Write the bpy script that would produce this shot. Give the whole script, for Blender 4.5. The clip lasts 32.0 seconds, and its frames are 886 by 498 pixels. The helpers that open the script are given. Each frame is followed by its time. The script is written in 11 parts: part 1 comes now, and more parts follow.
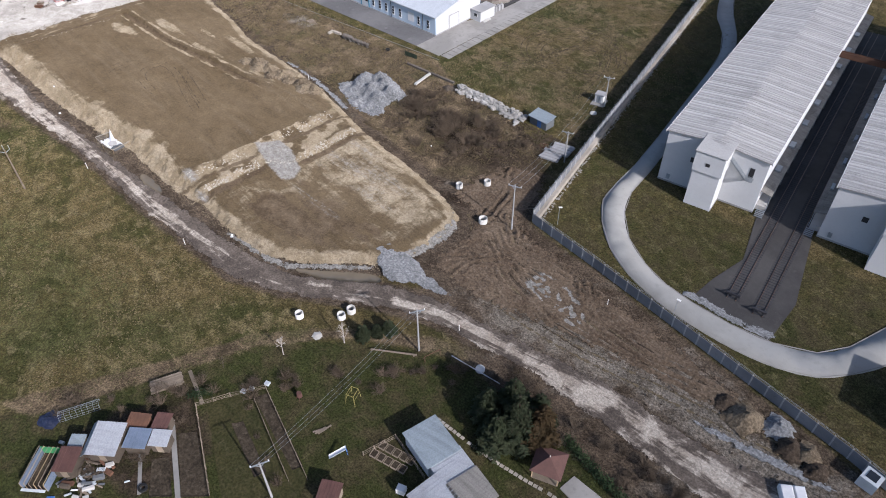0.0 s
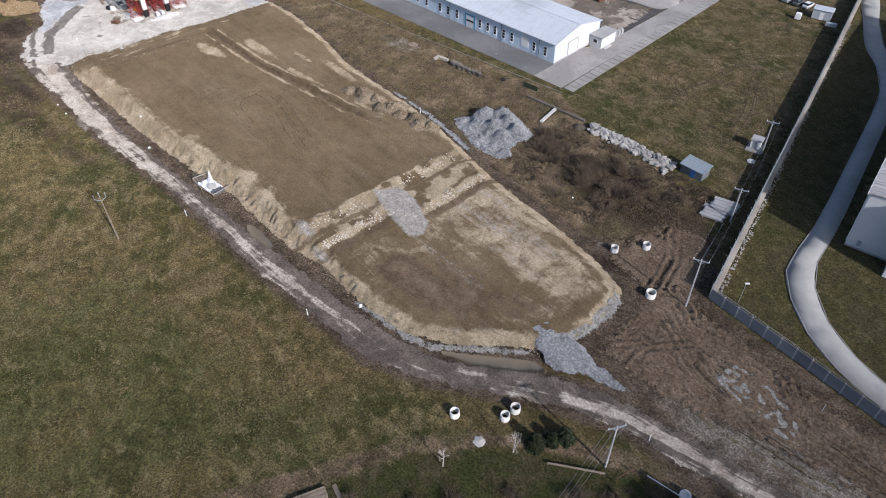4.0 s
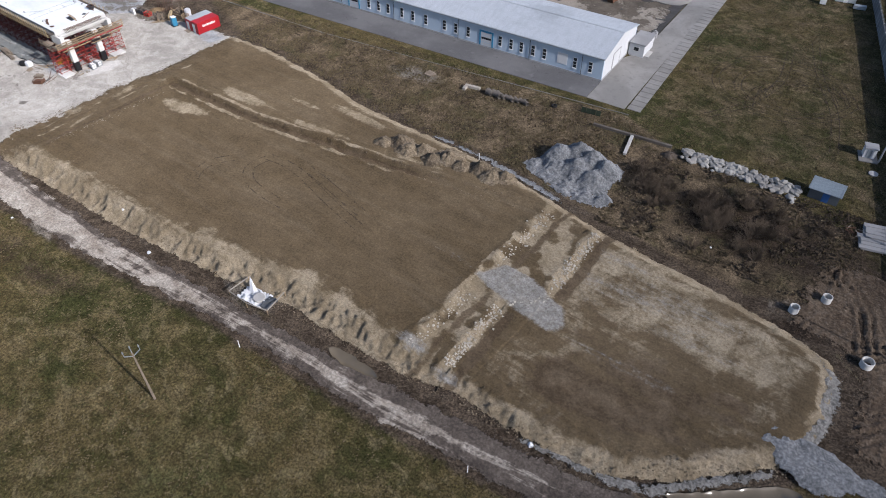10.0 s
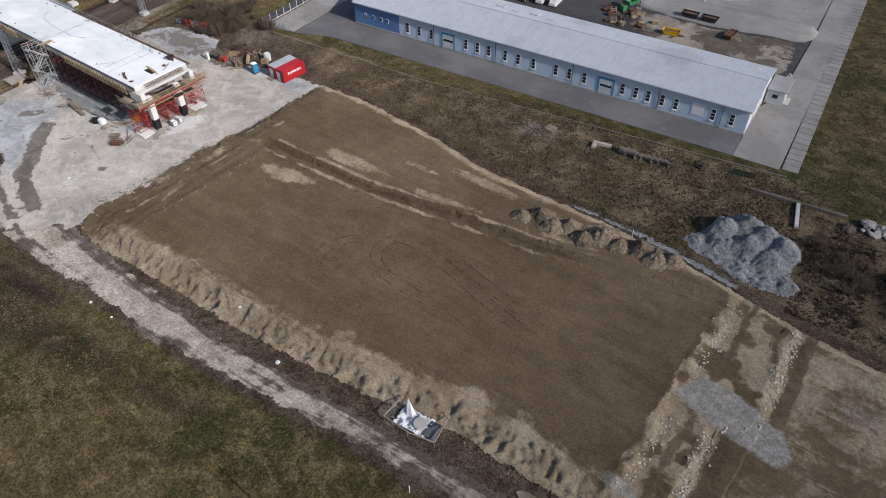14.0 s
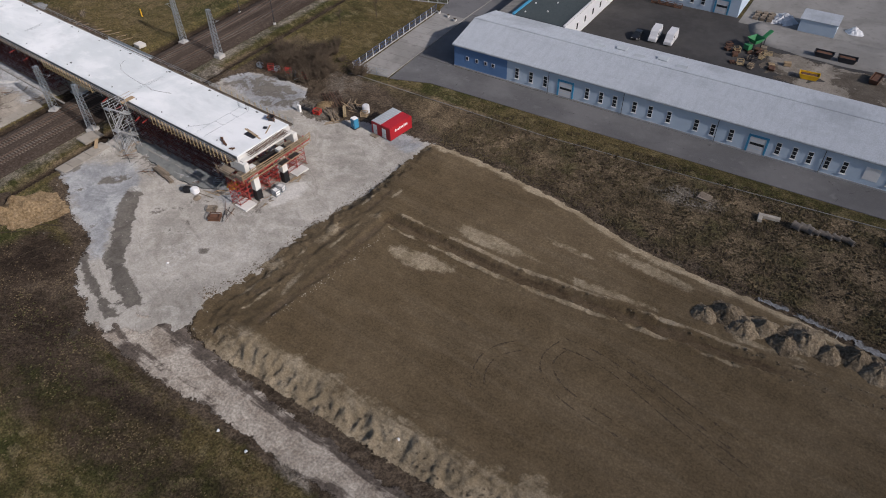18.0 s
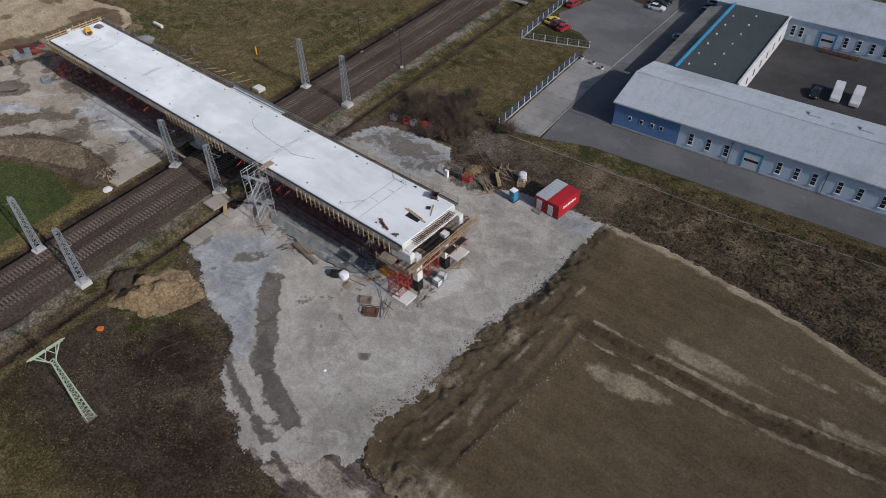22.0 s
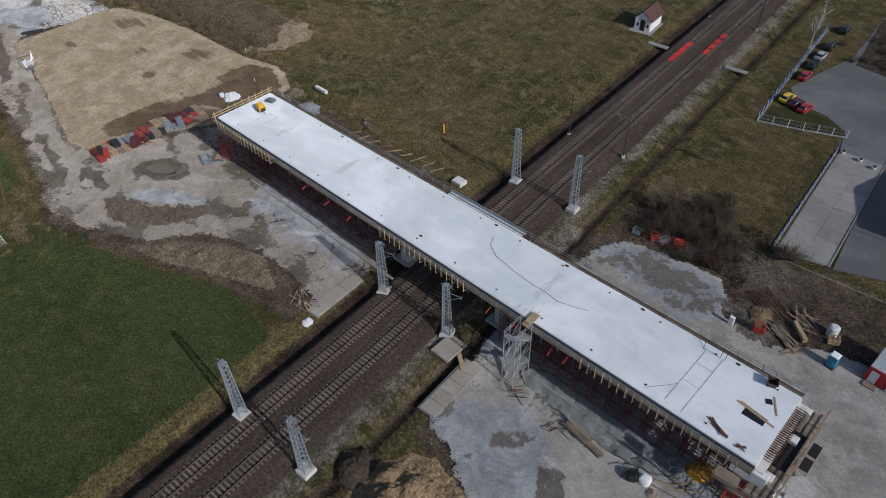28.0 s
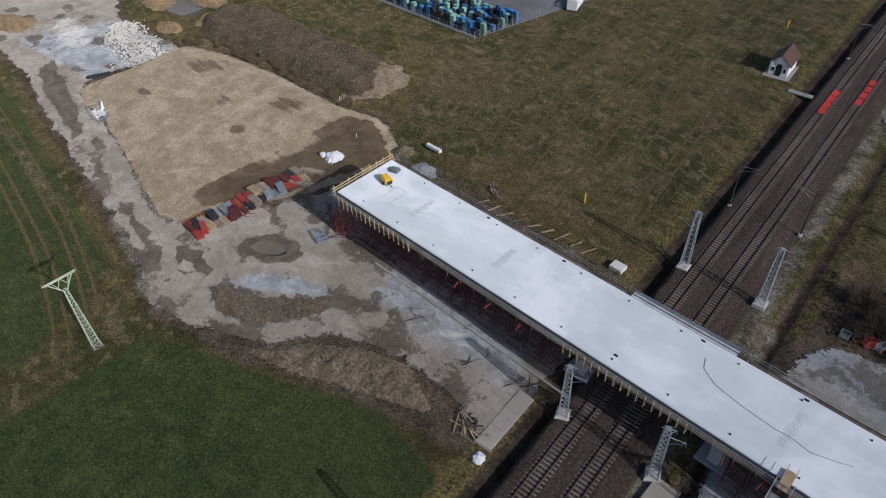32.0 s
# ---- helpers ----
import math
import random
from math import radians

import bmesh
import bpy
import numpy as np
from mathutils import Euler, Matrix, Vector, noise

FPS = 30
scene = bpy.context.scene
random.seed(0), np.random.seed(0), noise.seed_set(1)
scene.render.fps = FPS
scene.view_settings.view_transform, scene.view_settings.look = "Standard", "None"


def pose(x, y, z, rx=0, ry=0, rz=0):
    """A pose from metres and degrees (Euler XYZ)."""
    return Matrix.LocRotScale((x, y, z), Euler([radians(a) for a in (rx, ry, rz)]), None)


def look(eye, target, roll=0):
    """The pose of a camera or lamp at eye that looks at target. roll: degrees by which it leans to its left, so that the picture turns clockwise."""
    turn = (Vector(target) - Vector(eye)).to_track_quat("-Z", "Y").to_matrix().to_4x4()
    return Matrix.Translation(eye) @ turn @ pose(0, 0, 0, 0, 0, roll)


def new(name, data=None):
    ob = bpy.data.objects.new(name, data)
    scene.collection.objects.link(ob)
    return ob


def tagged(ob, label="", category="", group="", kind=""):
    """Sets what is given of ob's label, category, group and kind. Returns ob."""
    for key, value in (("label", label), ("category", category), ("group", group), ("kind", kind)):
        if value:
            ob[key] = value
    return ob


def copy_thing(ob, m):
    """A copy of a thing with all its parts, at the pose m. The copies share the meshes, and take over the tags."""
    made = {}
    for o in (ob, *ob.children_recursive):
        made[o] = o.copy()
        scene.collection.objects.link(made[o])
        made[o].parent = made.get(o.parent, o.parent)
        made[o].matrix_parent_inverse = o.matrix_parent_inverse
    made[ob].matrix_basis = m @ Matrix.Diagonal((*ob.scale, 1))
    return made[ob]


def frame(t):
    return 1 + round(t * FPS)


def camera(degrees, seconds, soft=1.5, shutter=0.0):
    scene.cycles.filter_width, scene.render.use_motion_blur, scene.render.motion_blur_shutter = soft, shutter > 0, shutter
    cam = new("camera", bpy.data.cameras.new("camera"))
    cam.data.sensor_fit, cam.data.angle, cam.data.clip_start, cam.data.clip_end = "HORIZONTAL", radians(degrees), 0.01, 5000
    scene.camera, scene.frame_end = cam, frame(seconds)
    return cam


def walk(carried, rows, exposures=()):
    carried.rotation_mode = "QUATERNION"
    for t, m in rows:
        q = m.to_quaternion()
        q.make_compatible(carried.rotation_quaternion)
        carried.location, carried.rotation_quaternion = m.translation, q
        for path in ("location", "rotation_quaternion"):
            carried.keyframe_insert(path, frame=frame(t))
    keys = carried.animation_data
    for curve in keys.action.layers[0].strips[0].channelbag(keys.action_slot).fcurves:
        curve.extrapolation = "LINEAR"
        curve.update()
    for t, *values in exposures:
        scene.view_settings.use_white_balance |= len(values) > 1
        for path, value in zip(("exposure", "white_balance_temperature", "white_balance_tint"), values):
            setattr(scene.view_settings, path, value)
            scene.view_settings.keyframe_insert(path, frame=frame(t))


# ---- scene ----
cam = camera(65.5, 32.0, soft=1.0)
METRES, EYE, TILT, LEAN, TURN = 258.0, 87.5, 0.0, 0.0, 43.2
ROWS = [
    (0.0, 0.0, 0.0, 0.0, -0.41, -43.35, 0.44),
    (0.5, -0.0116, 0.0107, -0.0002, 0.25, -43.33, 0.41),
    (1.0, -0.0226, 0.0215, -0.0004, 1.71, -43.31, 0.46),
    (1.5, -0.0337, 0.032, -0.0006, 1.85, -43.33, 0.45),
    (2.0, -0.0449, 0.0425, -0.0011, 1.87, -43.32, 0.46),
    (2.5, -0.0564, 0.0528, -0.0038, 1.86, -43.29, 0.47),
    (3.0, -0.068, 0.0631, -0.007, 1.88, -43.29, 0.46),
    (3.5, -0.0798, 0.0734, -0.0102, 1.91, -43.29, 0.44),
    (5.5, -0.1272, 0.1149, -0.0229, -0.02, -43.32, 0.22),
    (6.0, -0.139, 0.1252, -0.0262, -0.23, -43.32, 0.19),
    (6.5, -0.1506, 0.1356, -0.0294, -0.39, -43.33, 0.19),
    (7.0, -0.1613, 0.146, -0.0323, -2.61, -43.36, 0.18),
    (7.5, -0.1729, 0.1561, -0.0351, -8.62, -43.41, 0.01),
    (8.0, -0.1851, 0.1669, -0.0381, -10.15, -43.43, -0.08),
    (8.5, -0.1959, 0.1781, -0.0413, -10.12, -43.42, -0.05),
    (9.0, -0.2066, 0.1895, -0.0445, -10.29, -43.43, -0.04),
    (9.5, -0.2169, 0.201, -0.0467, -10.39, -43.46, -0.02),
    (10.0, -0.2269, 0.2129, -0.0468, -10.48, -43.51, 0.02),
    (10.5, -0.2368, 0.2248, -0.0471, -10.56, -43.52, 0.05),
    (11.0, -0.2466, 0.2367, -0.0475, -10.64, -43.51, 0.1),
    (11.5, -0.2561, 0.2489, -0.0476, -10.71, -43.45, 0.2),
    (12.0, -0.2656, 0.2609, -0.0477, -10.75, -43.31, 0.26),
    (12.5, -0.2751, 0.273, -0.0477, -10.79, -43.29, 0.31),
    (13.0, -0.2846, 0.2853, -0.0477, -10.83, -43.31, 0.37),
    (13.5, -0.2937, 0.2975, -0.0477, -10.85, -43.32, 0.44),
    (14.0, -0.3032, 0.3097, -0.0479, -10.88, -43.3, 0.48),
    (14.5, -0.3123, 0.3219, -0.0478, -10.88, -43.31, 0.54),
    (16.5, -0.3486, 0.3713, -0.0476, -10.87, -43.32, 0.77),
    (17.0, -0.358, 0.3836, -0.0478, -10.89, -43.28, 0.8),
    (17.5, -0.3674, 0.3958, -0.0478, -10.9, -43.24, 0.84),
    (18.0, -0.3763, 0.4085, -0.0471, -10.87, -43.29, 0.89),
    (18.5, -0.3853, 0.4209, -0.047, -10.84, -43.26, 0.94),
    (19.0, -0.3945, 0.4333, -0.0467, -10.83, -43.26, 0.98),
    (19.5, -0.4039, 0.4457, -0.0466, -10.71, -43.23, 1.0),
    (20.0, -0.4131, 0.4582, -0.0466, -9.62, -43.17, 1.07),
    (20.5, -0.4224, 0.4706, -0.0463, -9.5, -43.16, 1.07),
    (21.0, -0.432, 0.4829, -0.0463, -9.35, -43.13, 1.07),
    (21.5, -0.4412, 0.4955, -0.046, -8.22, -43.11, 1.11),
    (22.0, -0.451, 0.508, -0.0459, -7.53, -43.09, 1.08),
    (22.5, -0.4606, 0.5202, -0.0459, -6.55, -43.04, 1.09),
    (23.0, -0.4706, 0.5324, -0.0458, -6.52, -43.03, 1.07),
    (23.5, -0.4804, 0.5446, -0.0457, -6.5, -43.0, 1.09),
    (24.0, -0.4905, 0.5567, -0.0455, -6.34, -42.99, 1.1),
    (24.5, -0.5007, 0.5687, -0.0455, -5.32, -42.94, 1.12),
    (25.0, -0.511, 0.5805, -0.0454, -5.01, -42.9, 1.14),
    (25.5, -0.5211, 0.5925, -0.0453, -4.98, -42.9, 1.15),
    (27.5, -0.5623, 0.6394, -0.0449, -4.02, -42.81, 1.34),
    (28.0, -0.5728, 0.651, -0.045, -3.98, -42.77, 1.37),
    (28.5, -0.5835, 0.6626, -0.045, -3.95, -42.73, 1.37),
    (29.0, -0.5942, 0.6741, -0.0449, -3.92, -42.72, 1.39),
    (29.5, -0.6047, 0.6856, -0.0448, -3.87, -42.7, 1.41),
    (30.0, -0.6156, 0.6969, -0.0454, -3.83, -42.62, 1.41),
    (30.5, -0.6266, 0.7082, -0.0452, -3.8, -42.6, 1.42),
    (31.0, -0.6373, 0.7196, -0.0454, -3.75, -42.56, 1.47),
    (31.5, -0.648, 0.731, -0.0451, -3.73, -42.56, 1.51),
    (32.0, -0.6589, 0.7424, -0.0452, -3.7, -42.52, 1.54),
]
walk(cam, [(t, pose(0, 0, EYE, TILT, LEAN, TURN) @ pose(METRES * x, METRES * y, METRES * z, 90 + pitch, roll, yaw)) for t, x, y, z, yaw, pitch, roll in ROWS],
     exposures=[(0.0, 0.66, 5850, 16), (6.0, 0.55, 5850, 15), (9.0, 0.42, 5820, 15), (13.0, 0.22, 5960, 14), (17.0, -0.02, 6150, 16), (20.0, -0.15, 6250, 16), (23.0, -0.17, 5850, 12), (28.0, -0.12, 5800, 12), (32.0, 0.02, 5800, 13)])


# ---------------------------------------------------------------- world and sun
SUN_AZ, SUN_EL = -8.2, 30.2          # towards the sun, degrees from +x and above the horizon
world = bpy.data.worlds.new("sky")
scene.world = world
world.use_nodes = True
_wn = world.node_tree.nodes
_sky = _wn.new("ShaderNodeTexSky")
_sky.sky_type, _sky.sun_disc = "NISHITA", False
_sky.sun_elevation, _sky.sun_rotation = radians(SUN_EL), radians(90 - SUN_AZ)
_sky.air_density, _sky.dust_density = 1.0, 2.0
world.node_tree.links.new(_sky.outputs[0], _wn["Background"].inputs[0])
_wn["Background"].inputs[1].default_value = 0.086
_sun = bpy.data.lights.new("sun", "SUN")
_sun.energy, _sun.angle, _sun.color = 3.15, radians(0.8), (1.0, 0.93, 0.84)
_d = Vector((math.cos(radians(SUN_EL)) * math.cos(radians(SUN_AZ)), math.cos(radians(SUN_EL)) * math.sin(radians(SUN_AZ)), math.sin(radians(SUN_EL))))
sun = new("sun", _sun)
sun.matrix_world = look(_d * 300, (0, 0, 0))


# ---------------------------------------------------------------- material tools
class Nodes:
    def __init__(self, name):
        self.m = bpy.data.materials.new(name)
        self.m.use_nodes = True
        self.t = self.m.node_tree
        self.p = self.t.nodes["Principled BSDF"]
        self.pos = self.t.nodes.new("ShaderNodeNewGeometry").outputs["Position"]

    def put(self, sock, v):
        if isinstance(v, bpy.types.NodeSocket):
            self.t.links.new(v, sock)
        elif sock.type == "RGBA":
            sock.default_value = (*v, 1) if isinstance(v, (tuple, list)) else (v, v, v, 1)
        else:
            sock.default_value = v

    def math(self, op, a, b=0.0, c=0.0):
        n = self.t.nodes.new("ShaderNodeMath")
        n.operation = op
        for i, v in enumerate((a, b, c)):
            self.put(n.inputs[i], v)
        return n.outputs[0]

    def noise(self, scale, detail=4, rough=0.6, stretch=None, vec=None, turn=0.0, dist=0.0):
        v = vec or self.pos
        if stretch:
            mp = self.t.nodes.new("ShaderNodeMapping")
            mp.vector_type = "POINT"
            self.put(mp.inputs["Vector"], v)
            mp.inputs["Scale"].default_value = stretch
            if turn:
                m0 = self.t.nodes.new("ShaderNodeMapping")
                m0.inputs["Rotation"].default_value = (0, 0, radians(turn))
                self.put(m0.inputs["Vector"], v)
                self.put(mp.inputs["Vector"], m0.outputs[0])
            v = mp.outputs[0]
        n = self.t.nodes.new("ShaderNodeTexNoise")
        self.put(n.inputs["Vector"], v)
        n.inputs["Scale"].default_value, n.inputs["Detail"].default_value, n.inputs["Roughness"].default_value = scale, detail, rough
        n.inputs["Distortion"].default_value = dist
        return n.outputs["Fac"]

    def voronoi(self, scale, out="Distance"):
        n = self.t.nodes.new("ShaderNodeTexVoronoi")
        self.put(n.inputs["Vector"], self.pos)
        n.inputs["Scale"].default_value = scale
        return n.outputs[out]

    def step(self, v, lo, hi, a=0.0, b=1.0):
        n = self.t.nodes.new("ShaderNodeMapRange")
        n.interpolation_type = "SMOOTHSTEP"
        self.put(n.inputs[0], v)
        for i, k in enumerate((lo, hi, a, b)):
            n.inputs[i + 1].default_value = k
        return n.outputs[0]

    def mix(self, f, a, b):
        n = self.t.nodes.new("ShaderNodeMix")
        n.data_type = "RGBA"
        self.put(n.inputs[0], f)
        self.put(n.inputs[6], a)
        self.put(n.inputs[7], b)
        return n.outputs[2]

    def scale(self, col, f):
        n = self.t.nodes.new("ShaderNodeMix")
        n.data_type, n.blend_type = "RGBA", "MULTIPLY"
        n.inputs[0].default_value = 1.0
        self.put(n.inputs[6], col)
        self.put(n.inputs[7], f)
        return n.outputs[2]

    def attr(self, name, ch=None):
        n = self.t.nodes.new("ShaderNodeAttribute")
        n.attribute_name = name
        if ch is None:
            return n.outputs["Fac"]
        s = self.t.nodes.new("ShaderNodeSeparateColor")
        self.put(s.inputs[0], n.outputs["Color"])
        return s.outputs[ch]

    def rnd(self):
        return self.t.nodes.new("ShaderNodeObjectInfo").outputs["Random"]

    def island(self):
        return self.t.nodes.new("ShaderNodeNewGeometry").outputs["Random Per Island"]

    def bump(self, h, strength=0.5, dist=0.1):
        n = self.t.nodes.new("ShaderNodeBump")
        n.inputs["Strength"].default_value, n.inputs["Distance"].default_value = strength, dist
        self.put(n.inputs["Height"], h)
        self.put(self.p.inputs["Normal"], n.outputs[0])

    def mottle(self, scale=1.1, lo=0.55, hi=1.45):
        """Light and dark at every size from a metre down to grit."""
        return self.step(self.noise(scale, 10, 0.84), 0.34, 0.66, lo, hi)

    def rim(self, wide=1.4, size=0.55):
        """Lets a laid sheet thin out along its edge in ragged tongues and specks."""
        e = self.math("DIVIDE", self.attr("edge"), wide)
        a, b = self.noise(size, 5, 0.65), self.noise(size * 7, 4, 0.7)
        w = self.math("ADD", e, self.math("MULTIPLY_ADD", a, 2.4, self.math("MULTIPLY_ADD", b, 1.0, -1.7)))
        self.put(self.p.inputs["Alpha"], self.step(w, 0.42, 0.58))

    def done(self, col, rough=0.9, metal=0.0, spec=0.3):
        self.put(self.p.inputs["Base Color"], col)
        self.put(self.p.inputs["Roughness"], rough)
        self.put(self.p.inputs["Metallic"], metal)
        self.put(self.p.inputs["Specular IOR Level"], spec)
        self.put(self.p.inputs["Diffuse Roughness"], 1.0 if spec < 0.25 else 0.6)
        return self.m


def plain(name, a, b=None, scale=1.0, rough=0.7, metal=0.0, bump=0.15, vary=0.25, spec=0.3):
    """A painted, cast or woven surface: two tones in broad stains, fine grain, and a little difference from object to object."""
    n = Nodes(name)
    b = b or tuple(c * 0.65 for c in a)
    f1 = n.step(n.noise(0.35 * scale, 3), 0.35, 0.7)
    f2 = n.noise(7 * scale, 4, 0.7)
    col = n.mix(n.math("MULTIPLY", f1, 0.6), a, b)
    col = n.mix(n.step(f2, 0.45, 0.75, 0, 0.5), col, b)
    v = n.math("MULTIPLY_ADD", n.rnd(), vary, 1 - vary / 2)
    col = n.scale(col, v)
    if bump:
        n.bump(f2, bump, 0.03)
    return n.done(col, n.step(f2, 0.3, 0.8, max(rough - 0.1, 0.05), min(rough + 0.12, 1)), metal, spec)


def loose(name, tones, patch=0.15, grain=5.0, bump=0.6, streak=None, turn=0.0, lumps=0.12, rim=0.0):
    """Loose ground: tones from dark to pale in patches at several sizes, with grains and relief. streak: stretch of the patches along the ground."""
    n = Nodes(name)
    a = n.noise(patch, 9, 0.66, stretch=streak, turn=turn, dist=0.5)
    b = n.noise(grain * 0.5, 8, 0.78)
    c = n.noise(patch * 6, 8, 0.68, stretch=streak, turn=turn)
    col = n.mix(n.step(a, 0.34, 0.64), tones[0], tones[1])
    col = n.mix(n.step(c, 0.5, 0.72, 0, 0.75), col, tones[2])
    col = n.mix(n.step(b, 0.48, 0.72, 0, 0.55), col, tones[-1])
    col = n.mix(n.step(b, 0.5, 0.28, 0, 0.6), col, tuple(t * 0.5 for t in tones[0]))
    lump = n.noise(2.8, 2, 0.5)
    col = n.scale(col, n.step(lump, 0.34, 0.66, 0.76, 1.24))
    n.bump(n.math("ADD", n.math("MULTIPLY", b, 0.5), n.math("MULTIPLY_ADD", c, 1.2, lump)), bump, lumps)
    if rim:
        n.rim(rim, 0.9)
    return n.done(col, 0.95, 0, 0.15)


def ground_material():
    n = Nodes("field_ground")
    big, mid, fine, tuft = n.noise(0.035, 8, 0.6), n.noise(0.2, 10, 0.68, dist=0.3), n.noise(1.4, 9, 0.76), n.noise(3.2, 7, 0.82)
    rows = n.noise(0.16, 6, 0.65, stretch=(2.2, 0.2, 1), turn=8)
    # meadow: olive and brown with straw-coloured patches
    col = n.mix(n.step(mid, 0.40, 0.60), (0.040, 0.039, 0.013), (0.080, 0.065, 0.028))
    col = n.mix(n.step(big, 0.46, 0.58, 0, 0.8), col, (0.088, 0.068, 0.030))
    col = n.mix(n.step(big, 0.5, 0.40, 0, 0.7), col, (0.038, 0.042, 0.014))
    straw = n.math("ADD", n.math("MULTIPLY", mid, 0.55), n.math("MULTIPLY", fine, 0.5))
    sunny = n.attr("zone_c", 1)
    tufted = n.math("MULTIPLY", n.step(straw, 0.51, 0.65), n.math("MULTIPLY_ADD", sunny, 0.45, 0.38))
    col = n.mix(tufted, col, (0.150, 0.118, 0.060))
    clump = n.noise(0.42, 7, 0.62, stretch=(0.75, 1.25, 1), turn=20, dist=0.4)
    col = n.mix(n.step(clump, 0.54, 0.62, 0, 0.6), col, (0.152, 0.126, 0.068))
    col = n.mix(n.step(clump, 0.46, 0.36, 0, 0.5), col, (0.034, 0.036, 0.013))
    col = n.mix(n.step(rows, 0.52, 0.68, 0, 0.4), col, (0.100, 0.078, 0.038))
    col = n.mix(n.step(rows, 0.46, 0.34, 0, 0.35), col, (0.036, 0.036, 0.013))
    col = n.mix(n.math("MULTIPLY", sunny, 0.9), n.scale(col, 1.0), n.scale(col, 1.12))
    edge = n.math("MULTIPLY_ADD", mid, 0.7, n.math("MULTIPLY", fine, 0.5))      # about 0.6

    def zone(name, ch, amount=1.0, w=0.10):
        m = n.attr(name, ch)
        return n.step(n.math("ADD", m, n.math("SUBTRACT", edge, 0.6)), 0.5 - w, 0.5 + w, 0, amount)
    # young crop, dense and green
    crop = n.mix(n.step(fine, 0.36, 0.66), (0.029, 0.041, 0.013), (0.046, 0.055, 0.019))
    crop = n.mix(n.step(mid, 0.46, 0.68, 0, 0.6), crop, (0.076, 0.076, 0.028))
    crop = n.mix(n.step(big, 0.46, 0.60, 0, 0.4), crop, (0.060, 0.070, 0.024))
    col = n.mix(zone("zone_a", 1, 1.0, 0.16), col, crop)
    # garden grass: worn, with bare brown places
    lawn = n.mix(n.step(mid, 0.42, 0.60), (0.036, 0.041, 0.013), (0.054, 0.047, 0.022))
    lawn = n.mix(n.step(straw, 0.54, 0.70, 0, 0.6), lawn, (0.080, 0.060, 0.036))
    col = n.mix(zone("zone_c", 0, 1.0, 0.14), col, lawn)
    # dead brush
    brush = n.mix(n.step(mid, 0.40, 0.60), (0.072, 0.054, 0.034), (0.150, 0.114, 0.072))
    brush = n.mix(n.step(fine, 0.48, 0.68, 0, 0.7), brush, (0.205, 0.160, 0.100))
    brush = n.mix(n.step(n.noise(0.12, 7), 0.50, 0.66, 0, 0.75), brush, (0.066, 0.062, 0.026))
    brush = n.mix(n.step(n.noise(0.07, 8, 0.66, dist=0.6), 0.50, 0.62, 0, 0.6), brush, (0.048, 0.038, 0.022))
    col = n.mix(zone("zone_a", 2, 1.0, 0.16), col, brush)
    # churned bare soil, with dusty places where it has dried
    soil = n.mix(n.step(mid, 0.36, 0.62), (0.046, 0.034, 0.023), (0.098, 0.075, 0.053))
    ruts = n.noise(0.55, 8, 0.66, stretch=(0.6, 1.5, 1), turn=-35, dist=2.6)
    soil = n.mix(n.step(ruts, 0.47, 0.62, 0, 0.6), soil, (0.112, 0.088, 0.064))
    soil = n.mix(n.step(n.math("MULTIPLY_ADD", n.attr("zone_c", 2), 0.16, n.noise(0.075, 8, 0.66, dist=0.5)), 0.55, 0.68, 0, 0.85), soil, n.mix(n.step(fine, 0.4, 0.6), (0.140, 0.122, 0.098), (0.215, 0.192, 0.16)))
    soil_f = zone("zone_a", 0, 1.0, 0.16)
    col = n.mix(soil_f, col, soil)
    # wet black earth; beside the boundary wall also the wall's shade, painted in
    col = n.mix(zone("zone_b", 1, 1.0, 0.18), col, n.mix(n.step(mid, 0.42, 0.62), (0.028, 0.020, 0.014), (0.058, 0.043, 0.030)))
    # crushed stone and dust
    stone = n.mix(n.step(mid, 0.36, 0.64), (0.085, 0.074, 0.058), (0.19, 0.168, 0.138))
    col = n.mix(zone("zone_b", 0, 0.95, 0.2), col, n.mix(n.step(fine, 0.5, 0.72), stone, (0.27, 0.25, 0.22)))
    # yellowed growth of the ditches
    col = n.mix(zone("zone_b", 2, 1.0, 0.2), col, n.mix(n.step(fine, 0.40, 0.65), (0.080, 0.068, 0.026), (0.16, 0.128, 0.054)))
    col = n.scale(col, n.mottle(0.5, 0.70, 1.32))
    col = n.scale(col, n.step(tuft, 0.38, 0.62, 0.50, 1.50))
    col = n.scale(col, n.step(n.noise(3.0, 2, 0.5), 0.34, 0.66, 0.84, 1.16))
    h = n.math("ADD", n.math("MULTIPLY", tuft, 0.35), n.math("MULTIPLY", fine, 0.7))
    h = n.math("ADD", h, n.math("MULTIPLY", n.math("MULTIPLY", ruts, soil_f), 0.8))
    n.bump(h, 0.9, 0.3)
    return n.done(col, 0.95, 0, 0.12)


